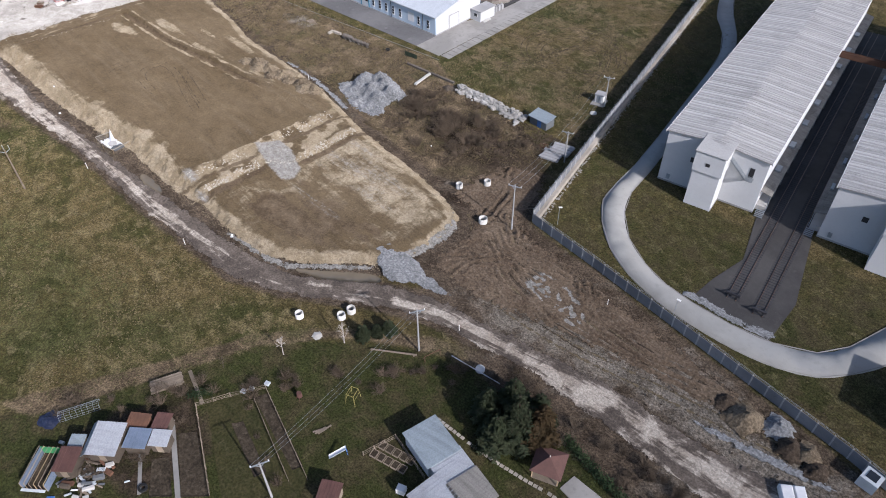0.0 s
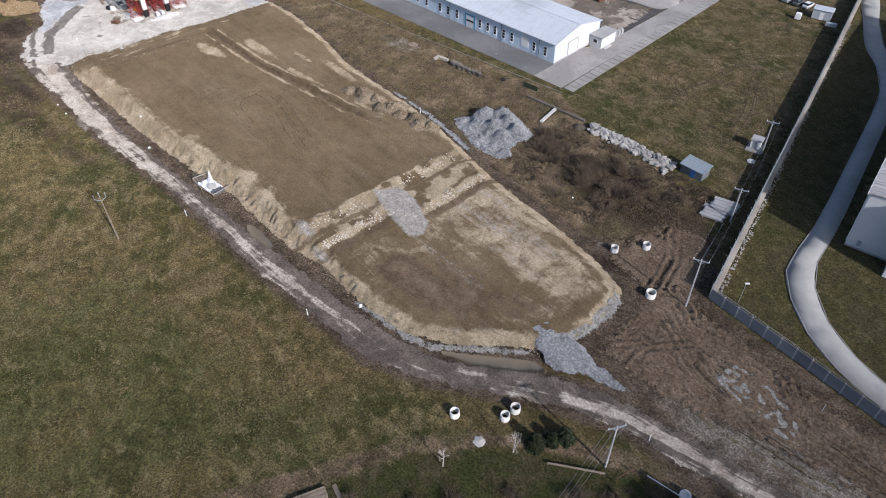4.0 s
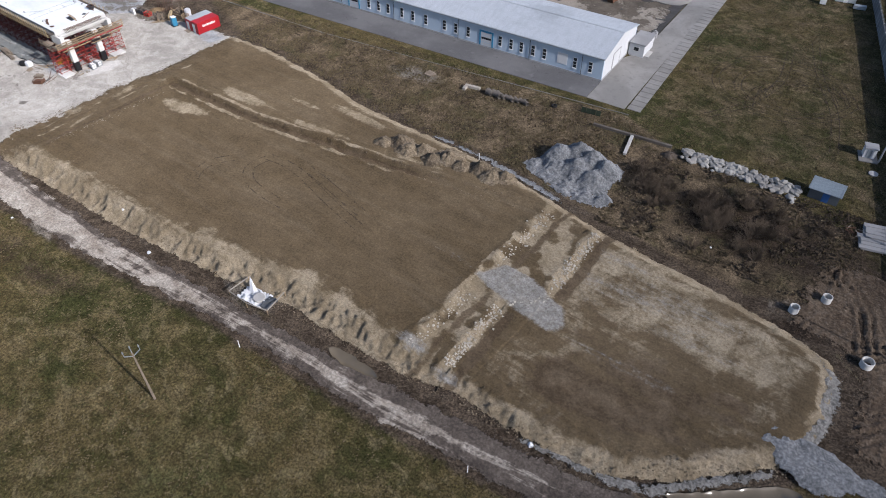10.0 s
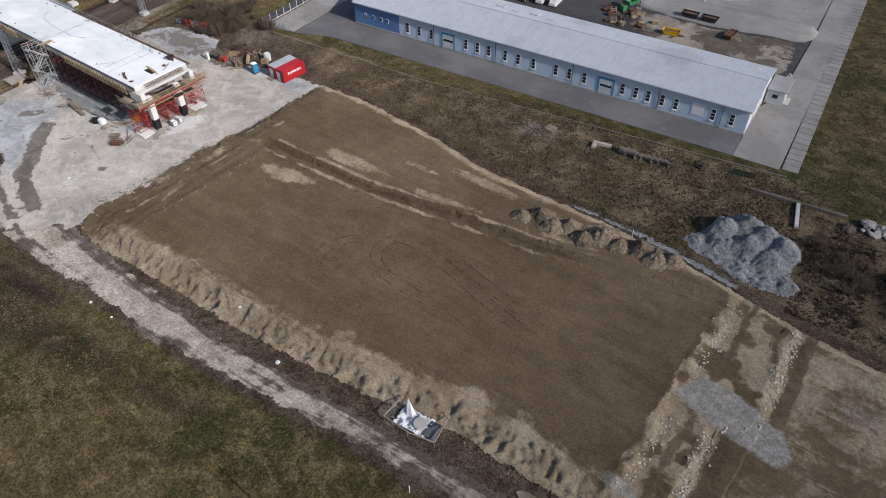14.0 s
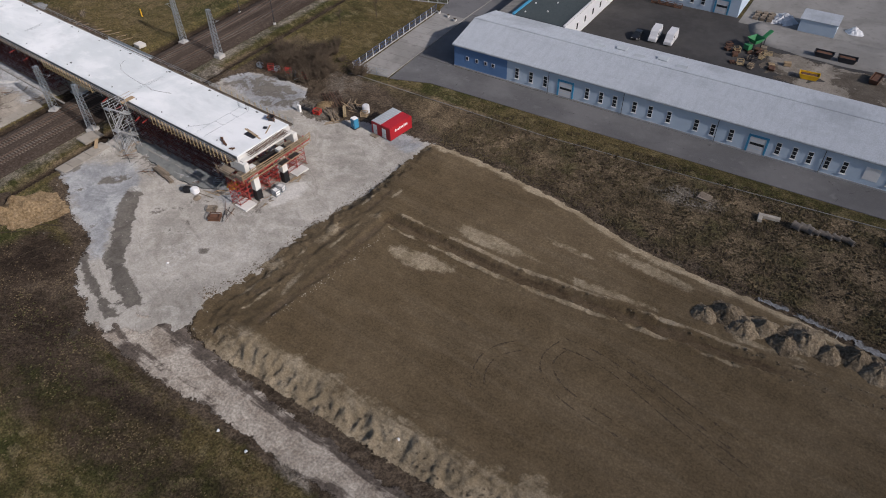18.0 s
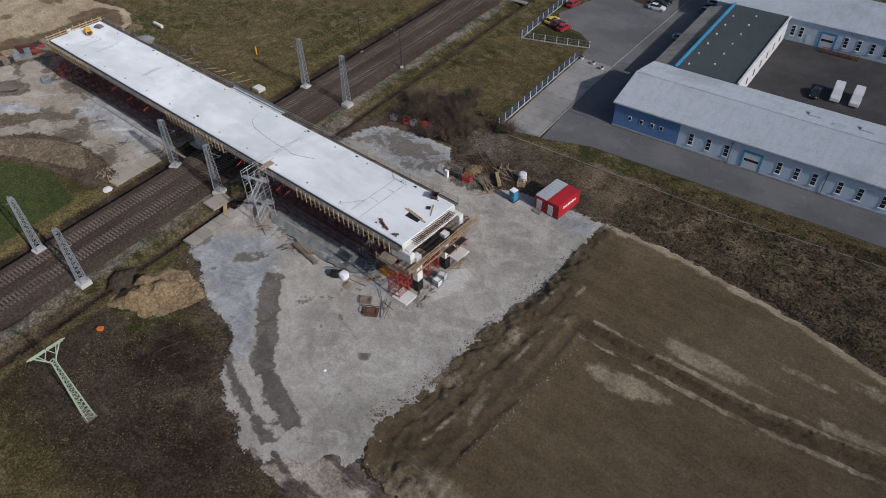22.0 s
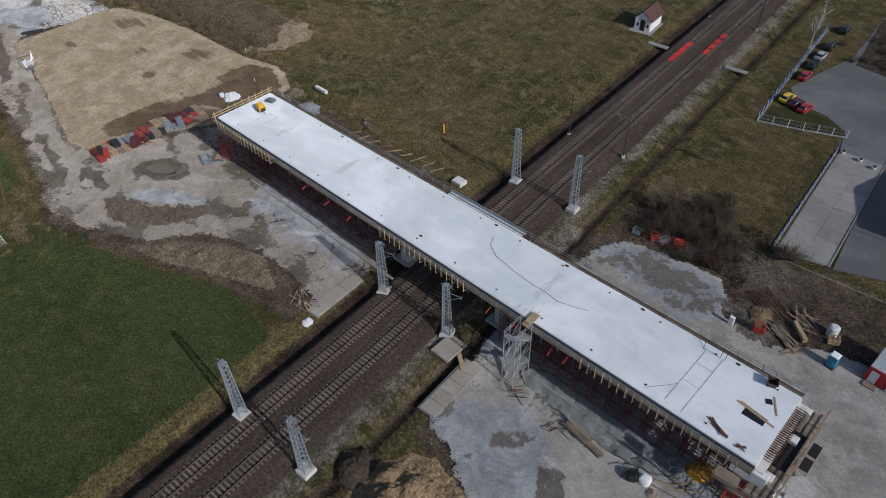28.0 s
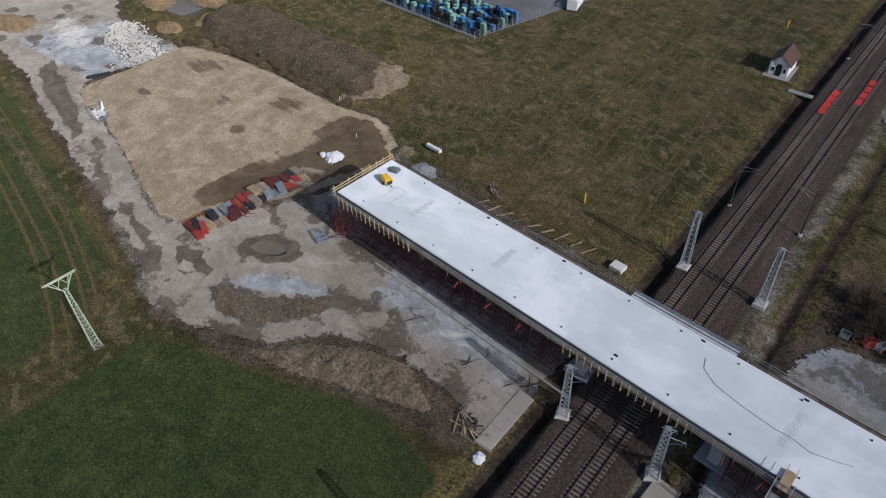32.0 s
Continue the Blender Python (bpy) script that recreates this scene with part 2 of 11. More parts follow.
def pad_material():
    """Compacted loam: damp and dark on the flat, dry and pale in drag marks and along the crumbled rims."""
    n = Nodes("compacted_loam")
    big, mid, fine, grit = n.noise(0.05, 8, 0.6, dist=0.4), n.noise(0.22, 10, 0.66, dist=0.4), n.noise(1.5, 9, 0.76), n.noise(3.5, 7, 0.82)
    drag = n.noise(0.30, 8, 0.66, stretch=(0.16, 1.6, 1), turn=5, dist=0.5)
    col = n.mix(n.step(big, 0.38, 0.62), (0.102, 0.0755, 0.043), (0.134, 0.1015, 0.061))
    col = n.mix(n.step(drag, 0.46, 0.70, 0, 0.55), col, (0.148, 0.117, 0.077))
    col = n.mix(n.step(drag, 0.46, 0.32, 0, 0.4), col, (0.080, 0.061, 0.038))
    col = n.mix(n.step(mid, 0.40, 0.28, 0, 0.5), col, (0.084, 0.068, 0.042))
    dry = n.math("ADD", n.attr("dry"), n.math("MULTIPLY_ADD", mid, 1.0, n.math("MULTIPLY_ADD", fine, 0.35, n.math("MULTIPLY_ADD", drag, 0.6, -0.95))))
    pale = n.mix(n.step(mid, 0.38, 0.64), (0.230, 0.187, 0.124), (0.330, 0.278, 0.197))
    pale = n.mix(n.step(fine, 0.50, 0.34, 0, 0.6), pale, (0.150, 0.114, 0.070))
    col = n.mix(n.step(dry, 0.38, 0.66, 0, 0.95), col, pale)
    damp = n.math("ADD", n.attr("damp"), n.math("MULTIPLY_ADD", mid, 0.8, n.math("MULTIPLY_ADD", fine, 0.3, n.math("MULTIPLY_ADD", drag, 0.9, -1.0))))
    col = n.mix(n.step(damp, 0.40, 0.60, 0, 0.9), col, n.mix(n.step(mid, 0.4, 0.6), (0.080, 0.058, 0.036), (0.118, 0.089, 0.058)))
    grey = n.math("ADD", n.attr("grey"), n.math("MULTIPLY_ADD", fine, 0.6, n.math("MULTIPLY_ADD", drag, 0.8, -0.7)))
    col = n.mix(n.step(grey, 0.36, 0.70, 0, 0.9), col, n.mix(n.step(fine, 0.36, 0.66), (0.200, 0.190, 0.168), (0.310, 0.305, 0.290)))
    col = n.scale(col, n.mottle(0.35, 0.84, 1.16))
    col = n.scale(col, n.step(grit, 0.38, 0.62, 0.80, 1.20))
    lump = n.noise(2.6, 2, 0.5)
    col = n.scale(col, n.step(lump, 0.34, 0.66, 0.92, 1.08))
    n.bump(n.math("ADD", n.math("MULTIPLY", grit, 0.3), n.math("ADD", n.math("MULTIPLY", fine, 0.9), drag)), 0.6, 0.16)
    n.rim(0.9, 0.6)
    return n.done(col, 0.95, 0, 0.12)


def road_material(name, dark, mud, pale, palest):
    """A haul road: damp mud, with pale dust worn into long streaks that follow the way. v: 0 to 1 across, u: metres along."""
    n = Nodes(name)
    cmb = n.t.nodes.new("ShaderNodeCombineXYZ")
    n.put(cmb.inputs[0], n.math("MULTIPLY", n.attr("u"), 0.09))
    n.put(cmb.inputs[1], n.math("MULTIPLY", n.attr("v"), 5.5))
    lane, lane2 = n.noise(0.62, 8, 0.64, vec=cmb.outputs[0], dist=0.4), n.noise(2.0, 7, 0.7, vec=cmb.outputs[0])
    mid, fine, grit = n.noise(0.22, 10, 0.68, dist=0.5), n.noise(1.6, 9, 0.76), n.noise(3.5, 7, 0.82)
    col = n.mix(n.step(mid, 0.38, 0.62), dark, mud)
    w = n.math("ADD", n.attr("dust"), n.math("ADD", n.math("MULTIPLY_ADD", lane, 1.4, -0.7), n.math("MULTIPLY_ADD", lane2, 0.6, -0.3)))
    w = n.math("ADD", w, n.math("MULTIPLY_ADD", mid, 0.9, -0.45))
    col = n.mix(n.step(w, 0.40, 0.60), col, n.mix(n.step(mid, 0.38, 0.62), pale, palest))
    col = n.scale(col, n.mottle(0.6, 0.80, 1.20))
    col = n.scale(col, n.step(grit, 0.38, 0.62, 0.80, 1.20))
    col = n.scale(col, n.step(n.noise(2.6, 2, 0.5), 0.34, 0.66, 0.82, 1.18))
    n.bump(n.math("ADD", n.math("MULTIPLY", grit, 0.3), n.math("ADD", fine, lane2)), 0.6, 0.12)
    n.rim(1.3, 0.5)
    return n.done(col, 0.93, 0, 0.2)


def gravel_material(name, tones, dark):
    """Trodden gravel: cloudy dust, damp dark places, blue-grey fresh stone, and smears left by tracks."""
    n = Nodes(name)
    big, mid, fine, grit = n.noise(0.06, 9, 0.62, dist=0.9), n.noise(0.24, 10, 0.68, dist=0.7), n.noise(1.5, 9, 0.76), n.noise(3.5, 7, 0.82)
    col = n.mix(n.step(big, 0.38, 0.62), tones[0], tones[1])
    col = n.mix(n.step(mid, 0.44, 0.68, 0, 0.8), col, tones[2])
    smear = n.noise(0.3, 8, 0.68, stretch=(0.5, 1.5, 1), turn=30, dist=1.8)
    col = n.mix(n.step(smear, 0.52, 0.68, 0, 0.4), col, tuple(c * 1.9 for c in dark))
    b = n.math("ADD", n.attr("grey"), n.math("MULTIPLY_ADD", fine, 0.4, n.math("MULTIPLY_ADD", mid, 0.9, -0.65)))
    col = n.mix(n.step(b, 0.38, 0.62, 0, 0.92), col, n.mix(n.step(mid, 0.38, 0.62), (0.215, 0.228, 0.242), (0.365, 0.376, 0.385)))
    d = n.math("ADD", n.attr("damp"), n.math("MULTIPLY_ADD", mid, 1.3, n.math("MULTIPLY_ADD", fine, 0.4, -0.85)))
    col = n.mix(n.step(d, 0.43, 0.55, 0, 0.94), col, n.mix(n.step(mid, 0.40, 0.62), tuple(c * 0.85 for c in dark), tuple(c * 1.4 for c in dark)))
    w = n.math("ADD", n.attr("dry"), n.math("MULTIPLY_ADD", fine, 0.5, n.math("MULTIPLY_ADD", mid, 0.8, -0.65)))
    col = n.mix(n.step(w, 0.40, 0.66), col, (0.52, 0.505, 0.475))
    col = n.scale(col, n.mottle(0.35, 0.86, 1.14))
    col = n.scale(col, n.step(grit, 0.38, 0.62, 0.88, 1.10))
    col = n.scale(col, n.step(n.noise(2.6, 2, 0.5), 0.34, 0.66, 0.95, 1.05))
    n.bump(n.math("ADD", n.math("MULTIPLY", grit, 0.5), fine), 0.8, 0.16)
    n.rim(1.7, 0.4)
    return n.done(col, 0.93, 0, 0.2)


def asphalt_material(name, a, b, crack=True):
    n = Nodes(name)
    big, mid, grit = n.noise(0.08, 4, 0.6), n.noise(0.5, 4, 0.6), n.noise(14, 3, 0.7)
    col = n.mix(n.step(big, 0.38, 0.64), a, b)
    col = n.mix(n.step(mid, 0.55, 0.75, 0, 0.45), col, tuple(c * 1.45 for c in b))
    col = n.mix(n.step(grit, 0.5, 0.8, 0, 0.3), col, tuple(c * 1.8 for c in b))
    if crack:
        v = n.t.nodes.new("ShaderNodeTexVoronoi")
        v.feature = "DISTANCE_TO_EDGE"
        v.inputs["Scale"].default_value = 0.09
        n.put(v.inputs["Vector"], n.pos)
        w = n.math("ADD", v.outputs["Distance"], n.math("MULTIPLY_ADD", n.noise(0.8, 4), 0.05, -0.02))
        col = n.mix(n.step(w, 0.006, 0.0, 0, 0.7), col, tuple(c * 0.45 for c in a))
    n.bump(grit, 0.25, 0.02)
    return n.done(col, n.step(mid, 0.3, 0.7, 0.72, 0.92), 0, 0.3)


def concrete_material(name, a, b, stain=0.6, rough=0.85):
    n = Nodes(name)
    big, mid, fine = n.noise(0.09, 5, 0.6, dist=0.5), n.noise(0.7, 5, 0.65), n.noise(6, 4, 0.7)
    col = n.mix(n.step(big, 0.38, 0.62), a, b)
    col = n.mix(n.step(mid, 0.5, 0.74, 0, stain), col, tuple(c * 0.72 for c in b))
    col = n.mix(n.step(fine, 0.5, 0.8, 0, 0.3), col, tuple(min(c * 1.15, 0.85) for c in a))
    col = n.scale(col, n.math("MULTIPLY_ADD", n.rnd(), 0.16, 0.92))
    n.bump(fine, 0.2, 0.02)
    return n.done(col, rough, 0, 0.25)


def sheet_metal_material(name, a, b, turn, rib=2.2, rough=0.5, metal=0.0, seam=None):
    """Weathered roof sheeting with streaks down its fall."""
    n = Nodes(name)
    streak = n.noise(1.3, 4, 0.65, stretch=(1.0, 0.06, 1), turn=turn)
    big, fine = n.noise(0.07, 4, 0.6), n.noise(5, 4, 0.7)
    col = n.mix(n.step(streak, 0.42, 0.7, 0, 0.45), a, b)
    col = n.mix(n.step(n.noise(0.25, 7, 0.7, stretch=(0.4, 1.4, 1), turn=turn), 0.5, 0.66, 0, 0.5), col, b)
    col = n.scale(col, n.step(fine, 0.36, 0.64, 0.88, 1.12))
    col = n.mix(n.step(big, 0.5, 0.66, 0, 0.55), col, tuple(c * 0.8 for c in b))
    col = n.mix(n.step(fine, 0.6, 0.8, 0, 0.4), col, tuple(c * 0.55 for c in b))
    n.bump(n.math("ADD", streak, fine), 0.15, 0.03)
    return n.done(col, n.step(streak, 0.3, 0.7, rough, rough + 0.2), metal, 0.4)


def glass_material():
    n = Nodes("window_glass")
    return n.done(n.mix(n.noise(0.6, 2), (0.012, 0.015, 0.018), (0.03, 0.035, 0.04)), 0.08, 0, 0.6)


MAT = {
    "ground": ground_material(),
    "pad": pad_material(),
    "haul": road_material("haul_road_mud", (0.076, 0.063, 0.053), (0.130, 0.109, 0.091), (0.26, 0.224, 0.184), (0.385, 0.350, 0.302)),
    "gravel": gravel_material("yard_gravel", ((0.285, 0.268, 0.238), (0.398, 0.377, 0.339), (0.478, 0.457, 0.418)), (0.105, 0.095, 0.082)),
    "gravel_tan": gravel_material("trodden_tan_gravel", ((0.215, 0.190, 0.155), (0.300, 0.270, 0.228), (0.370, 0.340, 0.295)), (0.088, 0.074, 0.058)),
    "pit": loose("churned_pit_earth", ((0.095, 0.076, 0.052), (0.140, 0.113, 0.080), (0.180, 0.148, 0.108), (0.25, 0.21, 0.16)), 0.35, 4, 0.9, (0.5, 1.6, 1), 40, 0.3, rim=1.0),
    "asphalt": asphalt_material("asphalt", (0.105, 0.104, 0.106), (0.148, 0.146, 0.147)),
    "asphalt_dark": asphalt_material("courtyard_asphalt", (0.045, 0.043, 0.042), (0.068, 0.065, 0.062), False),
    "slab": concrete_material("slab_concrete", (0.285, 0.275, 0.258), (0.215, 0.208, 0.195)),
    "road_concrete": concrete_material("road_concrete", (0.33, 0.33, 0.315), (0.275, 0.275, 0.262), 0.35),
    "deck": None, "concrete": concrete_material("cast_concrete", (0.50, 0.49, 0.47), (0.42, 0.41, 0.39), 0.4),
    "white_concrete": concrete_material("pale_concrete", (0.66, 0.65, 0.62), (0.55, 0.54, 0.51), 0.4),
    "ballast": loose("ballast", ((0.040, 0.029, 0.022), (0.062, 0.047, 0.037), (0.090, 0.072, 0.060), (0.155, 0.132, 0.115)), 0.15, 5, 0.9, (1.6, 0.2, 1)),
    "crushed": loose("crushed_stone", ((0.150, 0.156, 0.160), (0.215, 0.222, 0.228), (0.275, 0.282, 0.288), (0.40, 0.405, 0.41)), 0.3, 5, 0.8, rim=0.7),
    "berm": loose("dusty_berm_stone", ((0.165, 0.158, 0.142), (0.235, 0.228, 0.210), (0.295, 0.288, 0.270), (0.39, 0.385, 0.37)), 0.4, 4, 0.9, rim=1.1),
    "sand": loose("sandy_subsoil", ((0.17, 0.118, 0.062), (0.26, 0.188, 0.108), (0.33, 0.25, 0.155), (0.42, 0.34, 0.235)), 0.2, 4, 0.9, lumps=0.3, rim=0.7),
    "soilheap": loose("loam_heap", ((0.10, 0.078, 0.052), (0.17, 0.135, 0.092), (0.235, 0.19, 0.135), (0.33, 0.28, 0.21)), 0.35, 4, 0.9, lumps=0.25, rim=0.7),
    "pale_loam": loose("dry_loam_heap", ((0.15, 0.118, 0.08), (0.23, 0.185, 0.125), (0.29, 0.24, 0.17), (0.38, 0.33, 0.25)), 0.35, 4, 0.9, lumps=0.25, rim=0.7),
    "mud": loose("dark_mud", ((0.042, 0.032, 0.023), (0.066, 0.050, 0.036), (0.095, 0.073, 0.053), (0.14, 0.11, 0.085)), 0.3, 3, 0.9, lumps=0.2, rim=0.7),
    "churned": loose("churned_mud", ((0.084, 0.060, 0.040), (0.138, 0.104, 0.072), (0.172, 0.136, 0.100), (0.23, 0.195, 0.154)), 0.13, 4, 0.9, lumps=0.2, rim=3.0),
    "rail": plain("rail_steel", (0.22, 0.16, 0.125), (0.11, 0.075, 0.058), 1, 0.45, 0.6),
    "sleeper": concrete_material("sleeper_concrete", (0.180, 0.155, 0.130), (0.11, 0.092, 0.078), 0.7),
    "galv": plain("galvanised_steel", (0.36, 0.395, 0.42), (0.25, 0.275, 0.30), 1, 0.5, 0.5),
    "alu": plain("scaffold_aluminium", (0.55, 0.56, 0.56), (0.36, 0.37, 0.37), 1, 0.45, 0.6),
    "pylon_green": plain("pylon_paint", (0.36, 0.43, 0.33), (0.25, 0.30, 0.22), 1, 0.6),
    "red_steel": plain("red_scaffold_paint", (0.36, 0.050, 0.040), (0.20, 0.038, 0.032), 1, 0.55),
    # scaffold red with the shade under the deck put into its colour
    "falsework": plain("dull_shaded_falsework_red", (0.115, 0.032, 0.029), (0.066, 0.024, 0.022), 1, 0.65, vary=0.5),
    "timber": plain("formwork_timber", (0.37, 0.275, 0.165), (0.24, 0.175, 0.105), 2, 0.8, vary=0.4),
    "old_timber": plain("weathered_timber", (0.26, 0.215, 0.165), (0.15, 0.12, 0.09), 2, 0.9, vary=0.6),
    "dull_board": plain("grimy_scaffold_board", (0.15, 0.125, 0.10), (0.085, 0.07, 0.056), 2, 0.9, vary=0.6),
    "yellow_wood": plain("yellow_formwork_beam", (0.44, 0.345, 0.20), (0.32, 0.245, 0.14), 2, 0.75),
    "dark_ply": plain("film_faced_plywood", (0.030, 0.026, 0.025), (0.018, 0.016, 0.016), 1, 0.35),
    "rust": plain("rusty_steel", (0.135, 0.070, 0.044), (0.075, 0.042, 0.030), 2, 0.85, vary=0.5),
    "dark_steel": plain("dark_steel", (0.055, 0.055, 0.06), (0.03, 0.03, 0.033), 1, 0.6, 0.3),
    "cont_red": plain("container_red", (0.45, 0.022, 0.030), (0.33, 0.018, 0.024), 0.6, 0.45),
    "cont_roof": plain("container_roof_grey", (0.46, 0.50, 0.52), (0.34, 0.36, 0.38), 0.8, 0.5),
    "white": plain("white_paint", (0.76, 0.76, 0.75), (0.62, 0.62, 0.61), 0.6, 0.5),
    "black": plain("black_paint", (0.02, 0.02, 0.022), (0.012, 0.012, 0.013), 1, 0.5),
    "rubber": plain("tyre_rubber", (0.022, 0.022, 0.022), (0.014, 0.014, 0.014), 1, 0.8),
    "toilet": plain("toilet_blue", (0.06, 0.27, 0.44), (0.05, 0.22, 0.36), 1, 0.45),
    "yellow": plain("machine_yellow", (0.72, 0.44, 0.02), (0.58, 0.34, 0.02), 1, 0.4),
    "orange": plain("orange_paint", (0.55, 0.17, 0.03), (0.42, 0.12, 0.02), 1, 0.5),
    "red": plain("red_paint", (0.50, 0.04, 0.03), (0.38, 0.03, 0.025), 1, 0.5),
    "green": plain("machine_green", (0.05, 0.25, 0.10), (0.04, 0.18, 0.07), 1, 0.5),
    "blue": plain("blue_paint", (0.06, 0.15, 0.38), (0.05, 0.12, 0.30), 1, 0.5),
    "tarp": plain("yellow_tarpaulin", (0.60, 0.33, 0.03), (0.45, 0.24, 0.02), 2, 0.45),
    "sheet": plain("white_plastic_sheet", (0.72, 0.73, 0.74), (0.52, 0.53, 0.55), 2, 0.4),
    "navy": plain("navy_sheet", (0.018, 0.025, 0.055), (0.012, 0.016, 0.034), 1, 0.5),
    "grey_tarp": plain("grey_sheet", (0.13, 0.14, 0.15), (0.08, 0.085, 0.09), 1, 0.6),
    "wall_blue": plain("pale_blue_render", (0.46, 0.55, 0.64), (0.40, 0.49, 0.58), 0.3, 0.8, vary=0.0),
    "wall_deep": plain("deep_blue_render", (0.115, 0.215, 0.40), (0.095, 0.18, 0.34), 0.3, 0.8, vary=0.0),
    "wall_white": plain("white_cladding", (0.56, 0.57, 0.58), (0.48, 0.49, 0.50), 0.3, 0.7, vary=0.0),
    "plinth": concrete_material("plinth", (0.36, 0.36, 0.36), (0.28, 0.28, 0.28)),
    "old_pipe": concrete_material("weathered_pipe", (0.17, 0.15, 0.13), (0.10, 0.088, 0.075), 0.7),
    "roof": sheet_metal_material("hall_roof_sheet", (0.45, 0.483, 0.52), (0.36, 0.388, 0.42), 0),
    "roof_fac": sheet_metal_material("factory_roof_sheet", (0.345, 0.34, 0.333), (0.27, 0.265, 0.258), 97.5), "roof_rib": None,
    "roof_dark": plain("bitumen_roof", (0.060, 0.075, 0.078), (0.045, 0.056, 0.058), 0.4, 0.85),
    "shed_green": plain("dull_green_paint", (0.035, 0.05, 0.032), (0.025, 0.034, 0.024), 1, 0.8),
    "roof_fibre": sheet_metal_material("fibre_cement_roof", (0.24, 0.23, 0.21), (0.09, 0.085, 0.075), 90, rough=0.8),
    "roof_tin": sheet_metal_material("tin_roof", (0.25, 0.295, 0.325), (0.15, 0.172, 0.19), 80, rough=0.42),
    "roof_brown": plain("brown_tiles", (0.115, 0.060, 0.050), (0.075, 0.042, 0.036), 3, 0.7),
    "glass": glass_material(),
    "rock": concrete_material("quarry_stone", (0.42, 0.41, 0.38), (0.28, 0.27, 0.25), 0.7),
    "cobble": concrete_material("white_rubble", (0.56, 0.54, 0.49), (0.42, 0.40, 0.36), 0.6),
    "step_stone": concrete_material("pale_step_stone", (0.47, 0.44, 0.38), (0.33, 0.30, 0.25), 0.6),
    "pale_rock": concrete_material("loamy_stone", (0.36, 0.325, 0.265), (0.24, 0.21, 0.165), 0.7),
    "twig": plain("bare_twigs", (0.115, 0.088, 0.062), (0.065, 0.050, 0.036), 2, 0.95, vary=0.5),
    "birch": plain("birch_bark", (0.45, 0.42, 0.38), (0.25, 0.22, 0.19), 3, 0.9),
    "bark": plain("bark", (0.085, 0.065, 0.048), (0.05, 0.038, 0.03), 3, 0.95),
    "needles": plain("spruce_needles", (0.046, 0.062, 0.032), (0.070, 0.080, 0.042), 2, 0.9, vary=0.5),
    "needles_brown": plain("browning_needles", (0.12, 0.080, 0.038), (0.075, 0.058, 0.028), 2, 0.9, vary=0.5),
    "hedge": plain("thuja_green", (0.030, 0.052, 0.018), (0.022, 0.036, 0.014), 3, 0.9, vary=0.4),
    "straw": plain("dead_grass", (0.165, 0.132, 0.075), (0.095, 0.075, 0.043), 2, 0.95, vary=0.5),
    "grassblade": plain("meadow_grass", (0.085, 0.086, 0.030), (0.055, 0.060, 0.020), 2, 0.95, vary=0.5),
    "lawn": loose("lawn", ((0.030, 0.032, 0.012), (0.044, 0.041, 0.016), (0.060, 0.050, 0.025), (0.085, 0.072, 0.040)), 0.25, 2, 0.6),
    "shed_wood": plain("dark_shed_boards", (0.095, 0.077, 0.060), (0.055, 0.045, 0.036), 2, 0.9, vary=0.5),
    "old_slab": concrete_material("old_slab", (0.40, 0.37, 0.32), (0.29, 0.265, 0.225), 0.8),
    "geotextile": plain("grey_geotextile", (0.19, 0.20, 0.195), (0.12, 0.125, 0.12), 1.5, 0.8),
    "spoil": loose("weedy_spoil", ((0.066, 0.050, 0.032), (0.115, 0.090, 0.058), (0.19, 0.152, 0.10), (0.28, 0.23, 0.155)), 0.25, 3, 0.9, lumps=0.35, rim=1.2),
    "track_dark": loose("damp_wheel_ruts", ((0.045, 0.035, 0.025), (0.060, 0.047, 0.034), (0.078, 0.061, 0.045), (0.10, 0.08, 0.06)), 0.3, 3, 0.6, rim=1.3),
    "track_loam": loose("damp_loam_ruts", ((0.066, 0.050, 0.033), (0.080, 0.062, 0.041), (0.096, 0.074, 0.050), (0.125, 0.098, 0.068)), 0.3, 3, 0.8, rim=1.6),
    "track_meadow": loose("worn_grass", ((0.070, 0.058, 0.025), (0.084, 0.069, 0.031), (0.096, 0.078, 0.038), (0.12, 0.097, 0.05)), 0.3, 3, 0.6, rim=0.75),
    "track_pale": loose("dry_wheel_ruts", ((0.105, 0.085, 0.052), (0.13, 0.105, 0.066), (0.16, 0.13, 0.085), (0.21, 0.175, 0.12)), 0.3, 3, 0.6, rim=1.5),
    "bed": loose("garden_bed", ((0.034, 0.027, 0.019), (0.058, 0.046, 0.032), (0.088, 0.072, 0.050), (0.13, 0.105, 0.078)), 0.6, 3, 0.9),
    "water": None,
}


def deck_material():
    """Fresh bridge concrete: very pale, with broad cloudy damp areas and bright laitance."""
    n = Nodes("deck_concrete")
    big, mid, fine = n.noise(0.06, 5, 0.6, dist=0.8), n.noise(0.35, 5, 0.62, stretch=(0.6, 1.3, 1), turn=5), n.noise(4, 4, 0.7)
    col = n.mix(n.step(big, 0.38, 0.62), (0.745, 0.765, 0.775), (0.585, 0.622, 0.632))
    col = n.mix(n.step(mid, 0.5, 0.72, 0, 0.55), col, (0.77, 0.785, 0.79))
    col = n.mix(n.step(mid, 0.46, 0.30, 0, 0.35), col, (0.50, 0.52, 0.53))
    col = n.mix(n.step(fine, 0.55, 0.8, 0, 0.25), col, (0.45, 0.465, 0.47))
    n.bump(fine, 0.15, 0.02)
    return n.done(col, 0.8, 0, 0.3)


